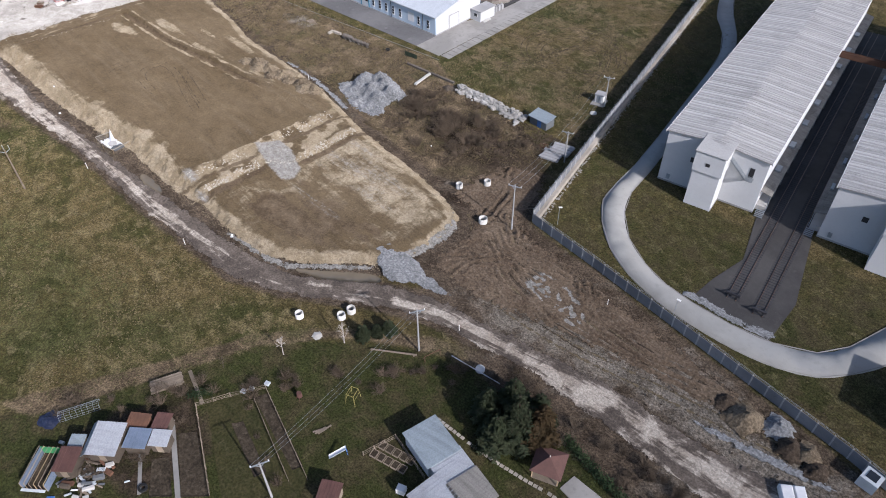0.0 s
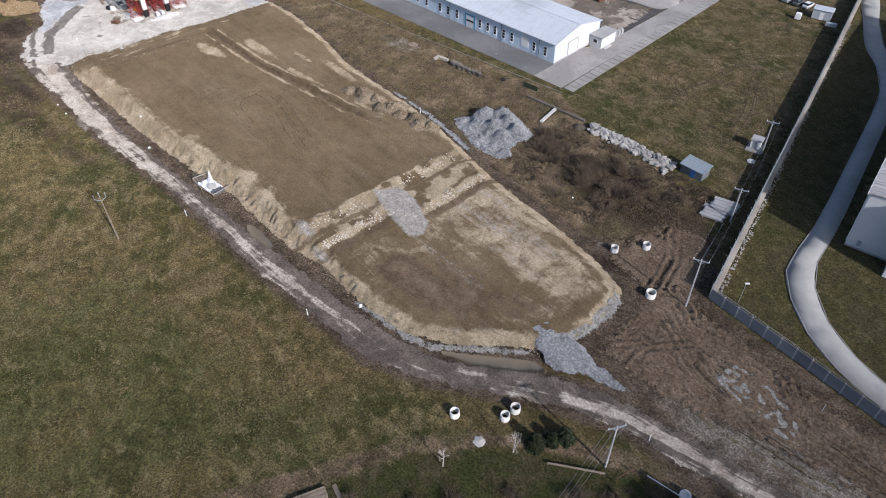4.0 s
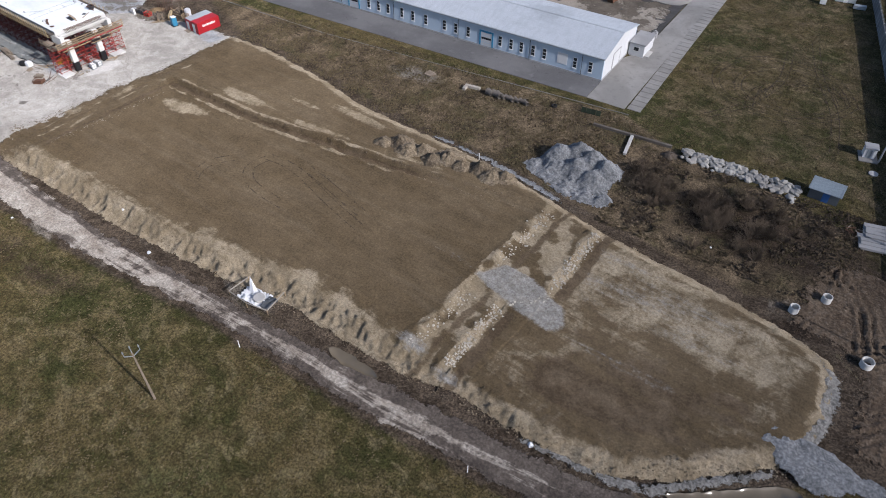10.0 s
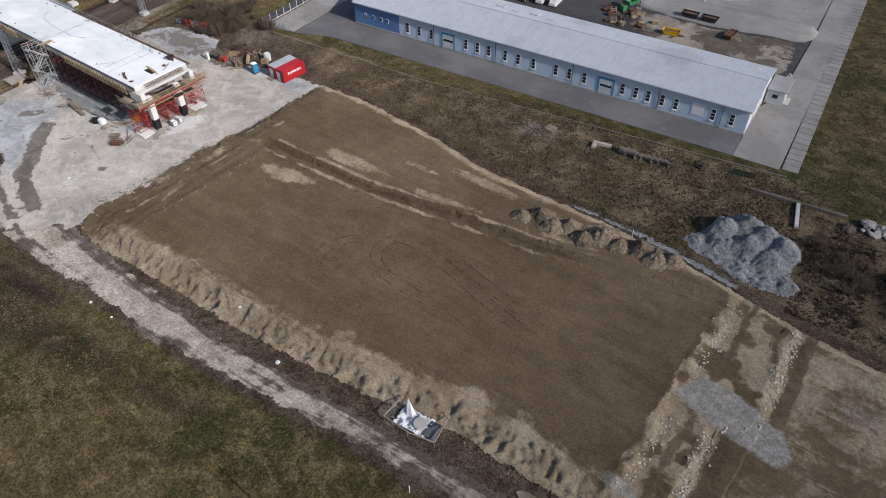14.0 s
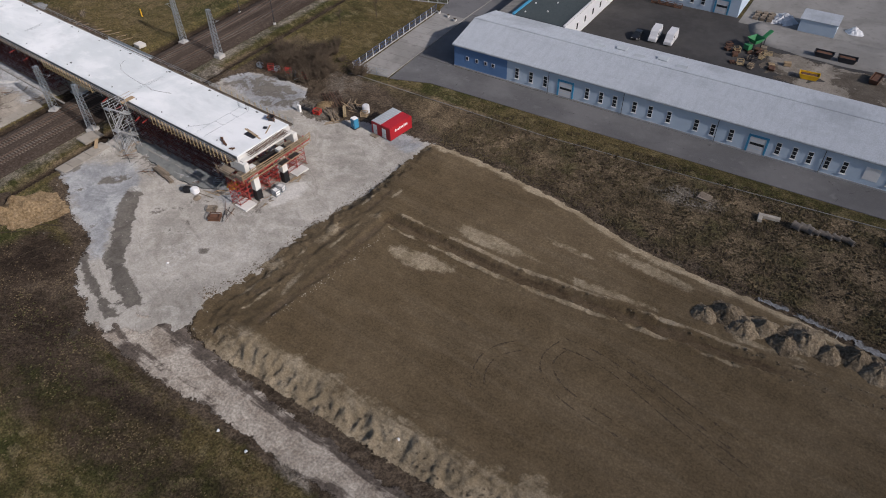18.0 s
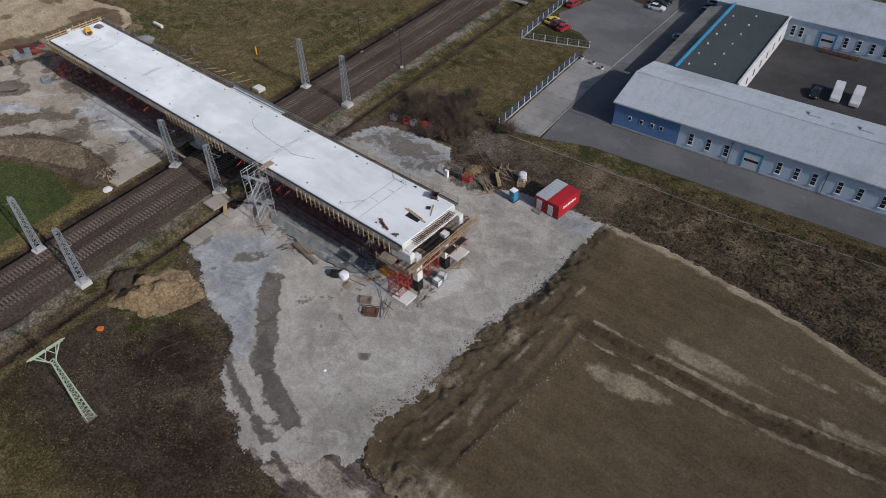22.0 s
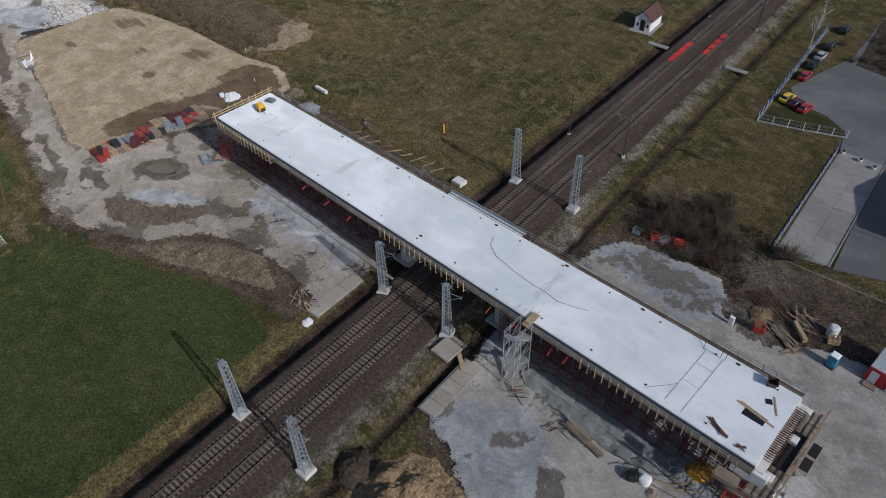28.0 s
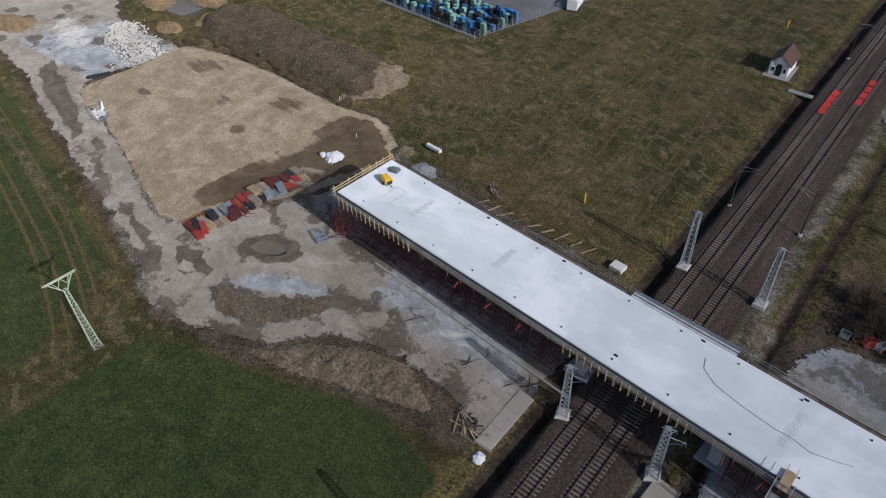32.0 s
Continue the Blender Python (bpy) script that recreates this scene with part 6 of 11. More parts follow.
for y in (-4.6, 1.7):
    part("column", Mesh().box(BLEN + 1.0, y - 0.55, 0, BLEN + 2.0, y + 0.55, 2.3, 0.06), "black", bridge, "column foot coated in black bitumen")
    part("column", Mesh().box(BLEN + 1.0, y - 0.55, 2.3, BLEN + 2.0, y + 0.55, 7.2, 0.06), "white_concrete", bridge, "pale concrete column shaft")
for x, w in ((45.5, 3.0), (65.0, 3.0), (14.0, 1.6), (88.0, 1.6)):
    part("pier", Mesh().box(x - 0.7, -w, 0, x + 0.7, w, 7.5, 0.12), "concrete", bridge, "concrete pier")
    part("pier_footing", Mesh().box(x - 2.0, -w - 0.6, -0.2, x + 2.0, w + 0.6, 0.3, 0.06), "plinth", bridge, "pale concrete footing")
part("footing_beam", Mesh().box(9, -7.2, 0, 47, -6.85, 0.3, 0.04), "slab", bridge, "long pale concrete ground beam")
part("footing_beam", Mesh().box(66, -7.2, 0, 97, -6.85, 0.3, 0.04), "slab", bridge, "long pale concrete ground beam")
part("end_footing", Mesh().box(BLEN - 0.5, -8.4, 0, BLEN + 2.4, -5.9, 0.35, 0.04), "white_concrete", bridge, "pale concrete footing")
part("end_footing", Mesh().box(BLEN - 0.5, 3.6, 0, BLEN + 2.4, 6.6, 0.35, 0.04), "white_concrete", bridge, "pale concrete footing")

# falsework of red tower frames under the spans
def scaffold_tower(mat, H=7.2):
    tower = thing("scaffold_tower", "red steel scaffold tower under the bridge deck", "scaffold", (0, 0, 0), 0, "falsework towers")
    for sx in (-1.05, 1.05):
        for sy in (-1.05, 1.05):
            part("leg", Mesh().tube((sx, sy, 0.1), (sx, sy, H), 0.045, n=6), mat, tower)
    brc = Mesh()
    for k in range(6):
        z = 0.6 + k * (H - 1.0) / 5.08
        part("ledger_frame", Mesh().ring((0, 0, z), 1.44, 1.53, 0.07, 4).moved(Matrix.Rotation(radians(45), 4, "Z")), mat, tower)
        for s in (-1.05, 1.05):
            if k < 5:
                f = 1 if k % 2 else -1
                brc.tube((-1.05 * f, s, z), (1.05 * f, s, z + (H - 1.0) / 5.08), 0.03, n=5).tube((s, -1.05 * f, z), (s, 1.05 * f, z + (H - 1.0) / 5.08), 0.03, n=5)
    part("bracing", brc, mat, tower)["kind"] = "stuff"
    for s in (-1.05, 1.05):
        part("base_plank", Mesh().box(-1.3, s - 0.2, 0.04, 1.3, s + 0.2, 0.12), "old_timber", tower)
        part("head_beam", Mesh().box(-1.35, s - 0.08, H, 1.35, s + 0.08, H + 0.2), "old_timber", tower)
    return tower


# under the deck: red darkened for the deck's shade; the ends keep plain red
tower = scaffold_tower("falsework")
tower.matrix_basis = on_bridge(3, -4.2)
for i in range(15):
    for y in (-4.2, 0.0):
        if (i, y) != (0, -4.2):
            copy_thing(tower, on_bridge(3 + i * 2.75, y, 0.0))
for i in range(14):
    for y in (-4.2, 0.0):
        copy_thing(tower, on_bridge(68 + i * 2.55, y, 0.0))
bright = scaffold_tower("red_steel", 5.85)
bright.matrix_basis = on_bridge(BLEN - 0.3, -7.0)
for y in (-4.75, -2.5, -0.25, 2.0, 4.25, 6.5):
    copy_thing(bright, on_bridge(BLEN - 0.3, y))
copy_thing(bright, on_bridge(-0.2, -5.4))

# edge walkways with rails, and the yellow formwork posts
for s in (-1, 1):
    ww = thing("edge_walkway", "scaffold walkway of grey boards with guard rails along the deck edge", "walkway", (0, 0, 0), 0, "edge walkways")
    ww.matrix_basis = on_bridge(0, 0)
    y0 = s * 5.97
    bl = Mesh().box(0, -0.4, 0, 1.96, 0.4, 0.05).data("board", "dull_board")
    for k in range(52):
        if s < 0 or not 23 <= k <= 31:
            part("board", bl, "old_timber", ww).location = (k * 1.97, y0 + s * 0.45, 8.55)
    pst = Mesh().tube((0, 0, 7.9), (0, 0, 9.75), 0.03, n=6).tube((0, 0, 8.5), (0, -s * 0.8, 8.0), 0.03, n=6).data("guard_post", "galv")
    for k in range(42):
        part("guard_post", pst, "galv", ww).location = (k * 2.5, y0 + s * 0.85, 0)
    for z, w in ((9.7, 0.05), (9.25, 0.05), (8.7, 0.16)):
        part("guard_rail", Mesh().box(0, y0 + s * 0.82, z - w / 2, BLEN, y0 + s * 0.87, z + w / 2), "old_timber" if z < 9 else "galv", ww)
    part("edge_form", Mesh().box(0, min(y0 - s * 0.1, y0), 8.5, BLEN, max(y0 - s * 0.1, y0), 9.06), "grey_tarp", ww)
np_ = thing("protective_deck", "pale protective panel platform over the tracks beside the deck", "platform", (0, 0, 0), 0)
np_.matrix_basis = on_bridge(0, 0)
for k in range(9):
    part("panel", Mesh().box(46.2 + k * 1.66, 6.3, 8.5, 47.82 + k * 1.66, 7.3, 8.62, 0.02), "cont_roof", np_)
part("upstand", Mesh().box(46.2, 7.3, 8.4, 61.2, 7.36, 9.15), "cont_roof", np_)
posts = thing("formwork_posts", "row of yellow timber formwork beams hanging from the deck edge", "formwork", (0, 0, 0), 0, "formwork rows")
posts.matrix_basis = on_bridge(0, 0)
pl = Mesh().box(-0.045, -0.07, 7.75, 0.045, 0.07, 9.6).data("post", "yellow_wood")
br = Mesh().beam((0, 0, 7.85), (0, 1.15, 7.6), 0.09, 0.14).data("bracket", "yellow_wood")
for a, b, step, y in ((1.5, 17.5, 1.05, -6.95), (45.0, 62.5, 1.05, -6.95), (81.0, 101.5, 1.05, -6.95), (83.0, 101, 1.6, 7.0)):
    x = a
    while x <= b:
        part("post", pl, "yellow_wood", posts).location = (x, y, 0)
        o = part("bracket", br, "yellow_wood", posts)
        o.matrix_basis = pose(x, y, 0, 0, 0, 0 if y < 0 else 180)
        x += step
stray = Mesh()
for k, (x, a) in enumerate(((27, 0.3), (33, -0.2), (38, 0.25), (66.5, 0.2), (71, -0.3), (76.5, 0.3), (79, 0.1))):
    stray.beam((x, -6.2, 8.2 - 0.2 * (k % 3)), (x + a, -7.9, 7.9 - 0.2 * (k % 3)), 0.09, 0.12)
ob = part("needle_beams", stray, "red_steel", posts, "red needle beams poking out under the edge")

# the east end platform
pf = thing("end_platform", "timber working platform with rails round the bridge end", "platform", (0, 0, 0), 0)
pf.matrix_basis = on_bridge(BLEN, 0)
bl = Mesh().box(0, -0.14, 0, 2.6, 0.14, 0.06).data("board", "old_timber")
for k in range(51):
    part("board", bl, "timber", pf).location = (0.1 + 0.06 * (k % 3), -7.6 + k * 0.295, 6.35 + 0.01 * (k % 2))
for k in range(8):
    part("board", bl, "old_timber", pf).matrix_basis = pose(-3.2 + 0.04 * k, -6.6 - k * 0.22, 6.5)
for x, y in [(2.95, -7.7 + 2.18 * k) for k in range(8)] + [(-3, -8.2), (-1.2, -8.2), (0.6, -8.2)]:
    part("guard_post", Mesh().box(x - 0.05, y - 0.05, 5.9, x + 0.05, y + 0.05, 7.75), "timber", pf)
for z in (6.75, 7.15, 7.6):
    part("guard_rail", Mesh().box(2.98, -7.9, z - 0.07, 3.03, 7.8, z + 0.07), "timber", pf)
    part("guard_rail", Mesh().box(-3.2, -8.3, z - 0.07, 3.0, -8.25, z + 0.07), "old_timber", pf)
part("carrier_beam", Mesh().box(1.0, -7.8, 6.05, 1.25, 7.7, 6.3).box(2.4, -7.8, 6.05, 2.65, 7.7, 6.3), "red_steel", pf)
part("sheet", Mesh().box(0.95, -2.6, 6.55, 2.5, 3.3, 6.6).box(2.5, -2.6, 6.55, 2.55, 3.3, 6.95).box(0.9, -2.6, 6.55, 0.95, 3.3, 6.95), "dark_ply", pf, "shiny black formwork sheet")
part("loose_panel", Mesh().box(3.3, -0.6, 6.0, 4.3, 1.2, 6.06).box(3.3, 1.7, 6.0, 4.3, 3.6, 6.06), "dark_ply", pf, "black panel on the outer ledge")
part("ledge", Mesh().beam((3.1, -7, 5.9), (3.1, 7, 5.9), 0.12, 0.2).beam((4.2, -1, 5.9), (4.2, 4, 5.9), 0.12, 0.2), "timber", pf)
rb = Mesh()
rng = random.Random(4)
for k in range(26):
    y = -3.9 + k * 0.33
    rb.beam((-0.1, y, 8.95), (1.35, y + rng.uniform(-.05, .05), 8.95 + rng.uniform(0, .08)), 0.07)
    rb.beam((-0.1, y, 8.4), (1.25, y, 8.5), 0.05)
rb.beam((0.5, -4.1, 9.0), (0.5, 4.6, 9.0), 0.05).beam((1.0, -4.1, 9.02), (1.0, 4.6, 9.02), 0.05)
part("rebar_mat", rb, "rust", bridge, "rusty reinforcement bars projecting from the end").matrix_basis = pose(BLEN, 0, 0)

# things lying on the deck
def deck_thing(name, m, mat, label, cat, x, y, turn=0.0, z=BTOP + 0.01, group=""):
    ob = part(name, m, mat)
    ob.matrix_basis = on_bridge(x, y, z, turn)
    return tagged(ob, label, cat, group)


part("hatch", Mesh().box(98.4, -0.85, BTOP - 0.02, 100.9, 0.25, BTOP + 0.012), "black", bridge, "dark open hatch in the deck")
deck_thing("plank", Mesh().box(-2.3, -0.13, 0, 2.3, 0.13, 0.05).box(-2.0, 0.2, 0, 1.4, 0.33, 0.04), "timber", "timber plank lying across a deck hatch", "plank", 99.6, 0.15, -8)
deck_thing("plank", Mesh().box(-1.3, -0.1, 0, 1.3, 0.1, 0.05), "timber", "short timber plank on the deck", "plank", 100.8, 2.6, -60)
bk = thing("concrete_bucket", "open dark steel skip bucket on the deck", "bucket", (0, 0, 0), 0)
bk.matrix_basis = on_bridge(99.2, 5.0, BTOP + 0.01, 20)
part("bowl", Mesh().add([(-.35, -.35, .15), (.35, -.35, .15), (.35, .35, .15), (-.35, .35, .15), (-.6, -.6, .85), (.6, -.6, .85), (.6, .6, .85), (-.6, .6, .85)], [(3, 2, 1, 0), (0, 1, 5, 4), (1, 2, 6, 5), (2, 3, 7, 6), (3, 0, 4, 7)]), "dark_steel", bk)
part("frame", Mesh().beam((-.6, -.6, .85), (.6, -.6, .85), .07).beam((.6, -.6, .85), (.6, .6, .85), .07).beam((.6, .6, .85), (-.6, .6, .85), .07).beam((-.6, .6, .85), (-.6, -.6, .85), .07), "rust", bk)
part("skid", Mesh().box(-.5, -.3, 0, .5, .3, .16), "rust", bk)
deck_thing("plate", Mesh().box(-0.35, -0.35, 0, 0.35, 0.35, 0.06), "black", "small dark cover plate on the deck", "plate", 100.0, 2.7, 30)
deck_thing("bar_bundle", Mesh().beam((-1.4, 0, .1), (1.4, .2, .1), .25, .2).beam((-1.3, .3, .12), (1.2, -.15, .3), .12).beam((-.8, -.3, .1), (1.5, .1, .15), .1), "rust", "bundle of rusty steel bars", "steel bars", 97.4, -4.4, -25)
deck_thing("bar_bundle", Mesh().beam((-.5, 0, .1), (.5, .1, .3), .2, .2).beam((-.3, .4, .1), (.4, -.4, .2), .1), "rust", "small heap of rusty scrap", "steel bars", 100.4, -5.0, 20)
gs = thing("compressor", "yellow towed compressor parked on the deck", "compressor", (0, 0, 0), 0)
gs.matrix_basis = on_bridge(4.2, 0.9, BTOP + 0.01, -15)
part("body", Mesh().box(-1.0, -0.65, 0.4, 1.0, 0.65, 1.15, 0.12).box(-0.85, -0.5, 1.15, 0.6, 0.5, 1.35, 0.08), "yellow", gs)
part("chassis", Mesh().box(-0.9, -0.5, 0.25, 0.9, 0.5, 0.42).beam((0.9, 0, 0.4), (2.0, 0, 0.35), 0.09), "dark_steel", gs)
for s in (-0.68, 0.68):
    part("wheel", Mesh().tube((0, s - 0.09, 0.3), (0, s + 0.09, 0.3), 0.3, n=14), "rubber", gs)
part("panel", Mesh().box(0.96, -0.45, 0.5, 1.02, 0.45, 1.0), "dark_steel", gs)
deck_thing("tarpaulin", Mesh().add([(-.9, -.6, 0), (.8, -.7, 0), (1, .6, 0), (-.8, .7, 0), (-.6, -.4, .5), (.5, -.5, .45), (.7, .4, .55), (-.5, .4, .5)], [(0, 1, 5, 4), (1, 2, 6, 5), (2, 3, 7, 6), (3, 0, 4, 7), (4, 5, 6, 7)]), "grey_tarp", "dark grey sheeted stack on the deck", "tarpaulin", 2.6, 4.0, 20)
cab = [(58.7, 3.1), (59.3, 1.5), (61.5, 0.2), (65, -0.4), (69, -0.8), (70.6, -0.6)]
cb = Mesh()
for (x0, y0), (x1, y1) in zip(cab, cab[1:]):
    cb.tube((x0, y0, BTOP + 0.04), (x1, y1, BTOP + 0.04), 0.022, n=5)
cab = [(70.6, -0.6), (73, -1.0), (75.5, -0.2), (77, 0.4)]
for (x0, y0), (x1, y1) in zip(cab, cab[1:]):
    cb.tube((x0, y0, BTOP + 0.04), (x1, y1, BTOP + 0.04), 0.022, n=5)
o = solid("cable", cb, "dark_steel", "black cable lying in a curve on the deck", "cable")
o.matrix_basis = on_bridge(0, 0)
for x0, ya, yb in ((70.4, -2.4, 3.4), (29.5, -2.0, 2.4), (13.0, -2.2, 2.6)):
    ch = Mesh()
    for k in range(22):
        y = ya + (yb - ya) * k / 21
        ch.beam((x0 - rng.uniform(.2, .75), y, BTOP + .03), (x0 + rng.uniform(.2, .7), y + rng.uniform(-.12, .12), BTOP + .03), 0.02)
    o = solid("loose_bars", ch, "galv", "row of thin steel bars laid across the deck", "steel bars", "deck bars")
    o.matrix_basis = on_bridge(0, 0)
fr = Mesh()
for a, b in (((91.2, -5), (91.2, 4.6)), ((93.4, -5.2), (93.4, 4.9)), ((91.2, -1), (93.4, -1)), ((91.2, 2.2), (93.4, 2.2)), ((91.2, 4.6), (89.6, 5.8)), ((91.2, -2), (88.6, -5.2)), ((6.2, -2.6), (6.2, 1.2)), ((6.2, 1.2), (8.4, 1.4)), ((8.4, 1.4), (8.4, -2.4))):
    fr.beam((*a, BTOP + .02), (*b, BTOP + .02), 0.03, 0.03)
o = solid("string_lines", fr, "galv", "thin setting-out battens on the deck", "batten")
o.matrix_basis = on_bridge(0, 0)
for x in (93.0, 93.6, 90.8):
    o = solid("rod", Mesh().tube((0, 0, 0), (0.02, 0.05, 1.6), 0.03, n=5), "dark_steel", "upright steel rod in the deck", "rod", "deck rods")
    o.matrix_basis = on_bridge(x, 4.7, BTOP)
dr = Mesh().box(-0.26, -0.16, 0, 0.26, 0.16, 0.05).data("drain", "dark_steel")
sm = Mesh().tube((0, 0, 0), (0, 0, 0.12), 0.11, n=10).data("drain", "dark_steel")
for k, x in enumerate((57.2, 50.6, 22, 36, 70, 82, 95)):
    o = part("drain", dr, "dark_steel", bridge, "dark deck drain box")
    o.matrix_basis = pose(x, 5.3 if k != 1 else -3.9, BTOP + 0.005)
for k in range(26):
    o = part("pipe_stub", sm, "dark_steel", bridge)
    o.matrix_basis = pose(5 + k * 3.8, 4.9 if k % 2 else -4.7, BTOP)
# west end shuttering
ws = thing("end_shutter", "timber end shuttering with yellow posts", "formwork", (0, 0, 0), 0)
ws.matrix_basis = on_bridge(0, 0)
for k in range(9):
    part("post", Mesh().box(-0.5, -6.2 + k * 1.5, 7.6, -0.38, -6.08 + k * 1.5, 10.3), "yellow_wood", ws)
for z in (8.0, 8.5, 9.3, 9.8):
    part("rail", Mesh().box(-0.38, -6.6, z, -0.32, 6.6, z + 0.14), "yellow_wood", ws)
for k in range(7):
    part("board", Mesh().box(-1.7, -6.5 + k * 1.9, 7.9, -0.4, -4.7 + k * 1.9, 7.96), "old_timber", ws)

# the aluminium stair tower
st = thing("stair_tower", "aluminium scaffold stair tower beside the bridge", "stair tower", (-252.2, 69.9, 0.1), BTURN + 92)
W, D, N = 3.6, 1.8, 4
for x in (-W / 2, -0.6, W / 2 - 0.2):
    for y in (-D / 2, D / 2):
        part("leg", Mesh().tube((x, y, 0), (x, y, 10.6), 0.05, n=6), "alu", st)
for k in range(N):
    z0, z1 = 0.3 + k * 2.3, 0.3 + (k + 1) * 2.3
    y = -D / 4 if k % 2 else D / 4
    sgn = 1 if k % 2 == 0 else -1
    fl = part("flight", Mesh().beam((-1.2 * sgn, y - .42, z0), (1.2 * sgn, y - .42, z1), .05, .2).beam((-1.2 * sgn, y + .42, z0), (1.2 * sgn, y + .42, z1), .05, .2), "alu", st)
    tr = Mesh()
    for i in range(10):
        f = (i + 0.5) / 10
        tr.box((-1.2 + 2.4 * f) * sgn - .12, y - .4, z0 + (z1 - z0) * f - .02, (-1.2 + 2.4 * f) * sgn + .12, y + .4, z0 + (z1 - z0) * f + .02)
    part("treads", tr, "alu", fl)
    part("landing", Mesh().box(min(1.2 * sgn, 1.9 * sgn), -D / 2, z1 - .05, max(1.2 * sgn, 1.9 * sgn), D / 2, z1 + .02), "alu", st)
    for yy in (-D / 2, D / 2):
        part("guard_rail", Mesh().tube((-W / 2, yy, z1 + .5), (W / 2, yy, z1 + .5), .03, n=5).tube((-W / 2, yy, z1 + 1), (W / 2, yy, z1 + 1), .03, n=5).tube((-W / 2, yy, z0), (W / 2, yy, z1), .028, n=5), "alu", st)
part("base_plank", Mesh().box(-W / 2 - .3, -D / 2 - .3, -.06, W / 2 + .3, -D / 2 + .2, .05).box(-W / 2 - .3, D / 2 - .2, -.06, W / 2 + .3, D / 2 + .3, .05), "old_timber", st)
part("gangway", Mesh().box(1.2, -0.5, 9.35, 3.9, 0.5, 9.42).tube((1.2, -.5, 10.4), (3.9, -.5, 10.4), .03).tube((1.2, .5, 10.4), (3.9, .5, 10.4), .03), "timber", st)


# crumpled sheeting along the foot of the falsework
_gs = [(-252.0, 70.6), (-249.5, 73.0), (-243, 73.2), (-237, 72.4), (-230.4, 72.0), (-229.4, 69.2), (-234, 67.9), (-239.5, 68.2), (-246, 69.0)]
sheet("ground_sheet", ragged(_gs, 0.6, 0.35, 33), "geotextile", lambda X, Y: 0.22 + 0.16 * wavy(X, Y, 0.7, 3.0) + 0.22 * wavy(X, Y, 1.8, 6.0), 0.35, {}, "crumpled grey geotextile sheet beside the falsework", "sheeting", 0.3, "")



# ---------------------------------------------------------------- buildings
def gable_roof(x0, x1, y0, y1, eave, ridge, over=0.35, th=0.18):
    """Two roof slopes with the ridge along x, as separate meshes."""
    yc = (y0 + y1) / 2
    res = []
    for a in (y0, y1):
        s = -1 if a == y0 else 1
        k = over * (ridge - eave) / abs(yc - a)
        m = Mesh()
        m.add([(x0 - over, a + s * over, eave - k), (x1 + over, a + s * over, eave - k), (x1 + over, yc, ridge), (x0 - over, yc, ridge),
               (x0 - over, a + s * over, eave - k + th), (x1 + over, a + s * over, eave - k + th), (x1 + over, yc, ridge + th), (x0 - over, yc, ridge + th)],
              [(3, 2, 1, 0), (4, 5, 6, 7), (0, 1, 5, 4), (1, 2, 6, 5), (2, 3, 7, 6), (3, 0, 4, 7)])
        res.append(m)
    return res


def roof_ribs(x0, x1, y0, y1, eave, ridge, step, th=0.18, w=0.05, h=0.05):
    m, yc = Mesh(), (y0 + y1) / 2
    x = x0
    while x < x1:
        for a in (y0, y1):
            m.beam((x, a, eave + th + 0.0), (x, yc, ridge + th + 0.0), w, h)
        x += step
    return m


def slot_window(parent, x, y, z, w=0.75, h=2.3, facing=-1, frame_mat="white"):
    """A tall window of three panes in a pale frame, in a wall that faces -y or +y."""
    win = part("window", Mesh().box(x - w / 2 - .1, y, z - .1, x + w / 2 + .1, y + facing * 0.06, z + h + .1), frame_mat, parent)
    for k in range(3):
        part("pane", Mesh().box(x - w / 2, y + facing * 0.03, z + k * h / 3 + .05, x + w / 2, y + facing * 0.075, z + (k + 1) * h / 3 - .05), "glass", win, "dark window pane")
    part("sill", Mesh().box(x - w / 2 - .15, y, z - .18, x + w / 2 + .15, y + facing * 0.16, z - .1), frame_mat, win)
    return win


def gate(parent, x, y, z, w, h, facing=-1):
    g = part("door", Mesh().box(x - w / 2, y, z, x + w / 2, y + facing * .05, z + h), "wall_blue", parent, "pale blue sectional gate")
    part("frame", Mesh().box(x - w / 2 - .35, y, z, x - w / 2, y + facing * .1, z + h + .4).box(x + w / 2, y, z, x + w / 2 + .35, y + facing * .1, z + h + .4).box(x - w / 2, y, z + h, x + w / 2, y + facing * .1, z + h + .4), "toilet", g, "bright blue door surround")
    part("light_band", Mesh().box(x - w / 2 + .2, y + facing * .05, z + h * .48, x + w / 2 - .2, y + facing * .075, z + h * .64), "glass", g)
    for k in range(4):
        part("panel", Mesh().box(x - w / 2 + .05, y + facing * .05, z + .06 + k * h / 4, x + w / 2 - .05, y + facing * .065, z + (k + 1) * h / 4 - .06), "wall_white", g)


# the long pale blue hall: wall line y = 128.9, x from -216.3 to -123
HX0, HX1, HY0, HY1, EAVE, RIDGE = -216.3, -123.0, 128.9, 147.6, 5.2, 7.2
hall = thing("long_hall", "long pale blue workshop hall with a grey metal roof", "industrial hall", (0, 0, 0))
part("wall", Mesh().box(-203.2, HY0, 0.3, HX1, HY0 + .35, EAVE), "wall_blue", hall, "pale blue rendered long wall")
part("wall", Mesh().box(HX0, HY0 - .003, 0.3, -203.2, HY0 + .35, EAVE), "wall_deep", hall, "deep blue rendered wall section")
part("wall", Mesh().box(HX0, HY1 - .35, 0.3, HX1, HY1, EAVE), "wall_blue", hall)
yc = (HY0 + HY1) / 2
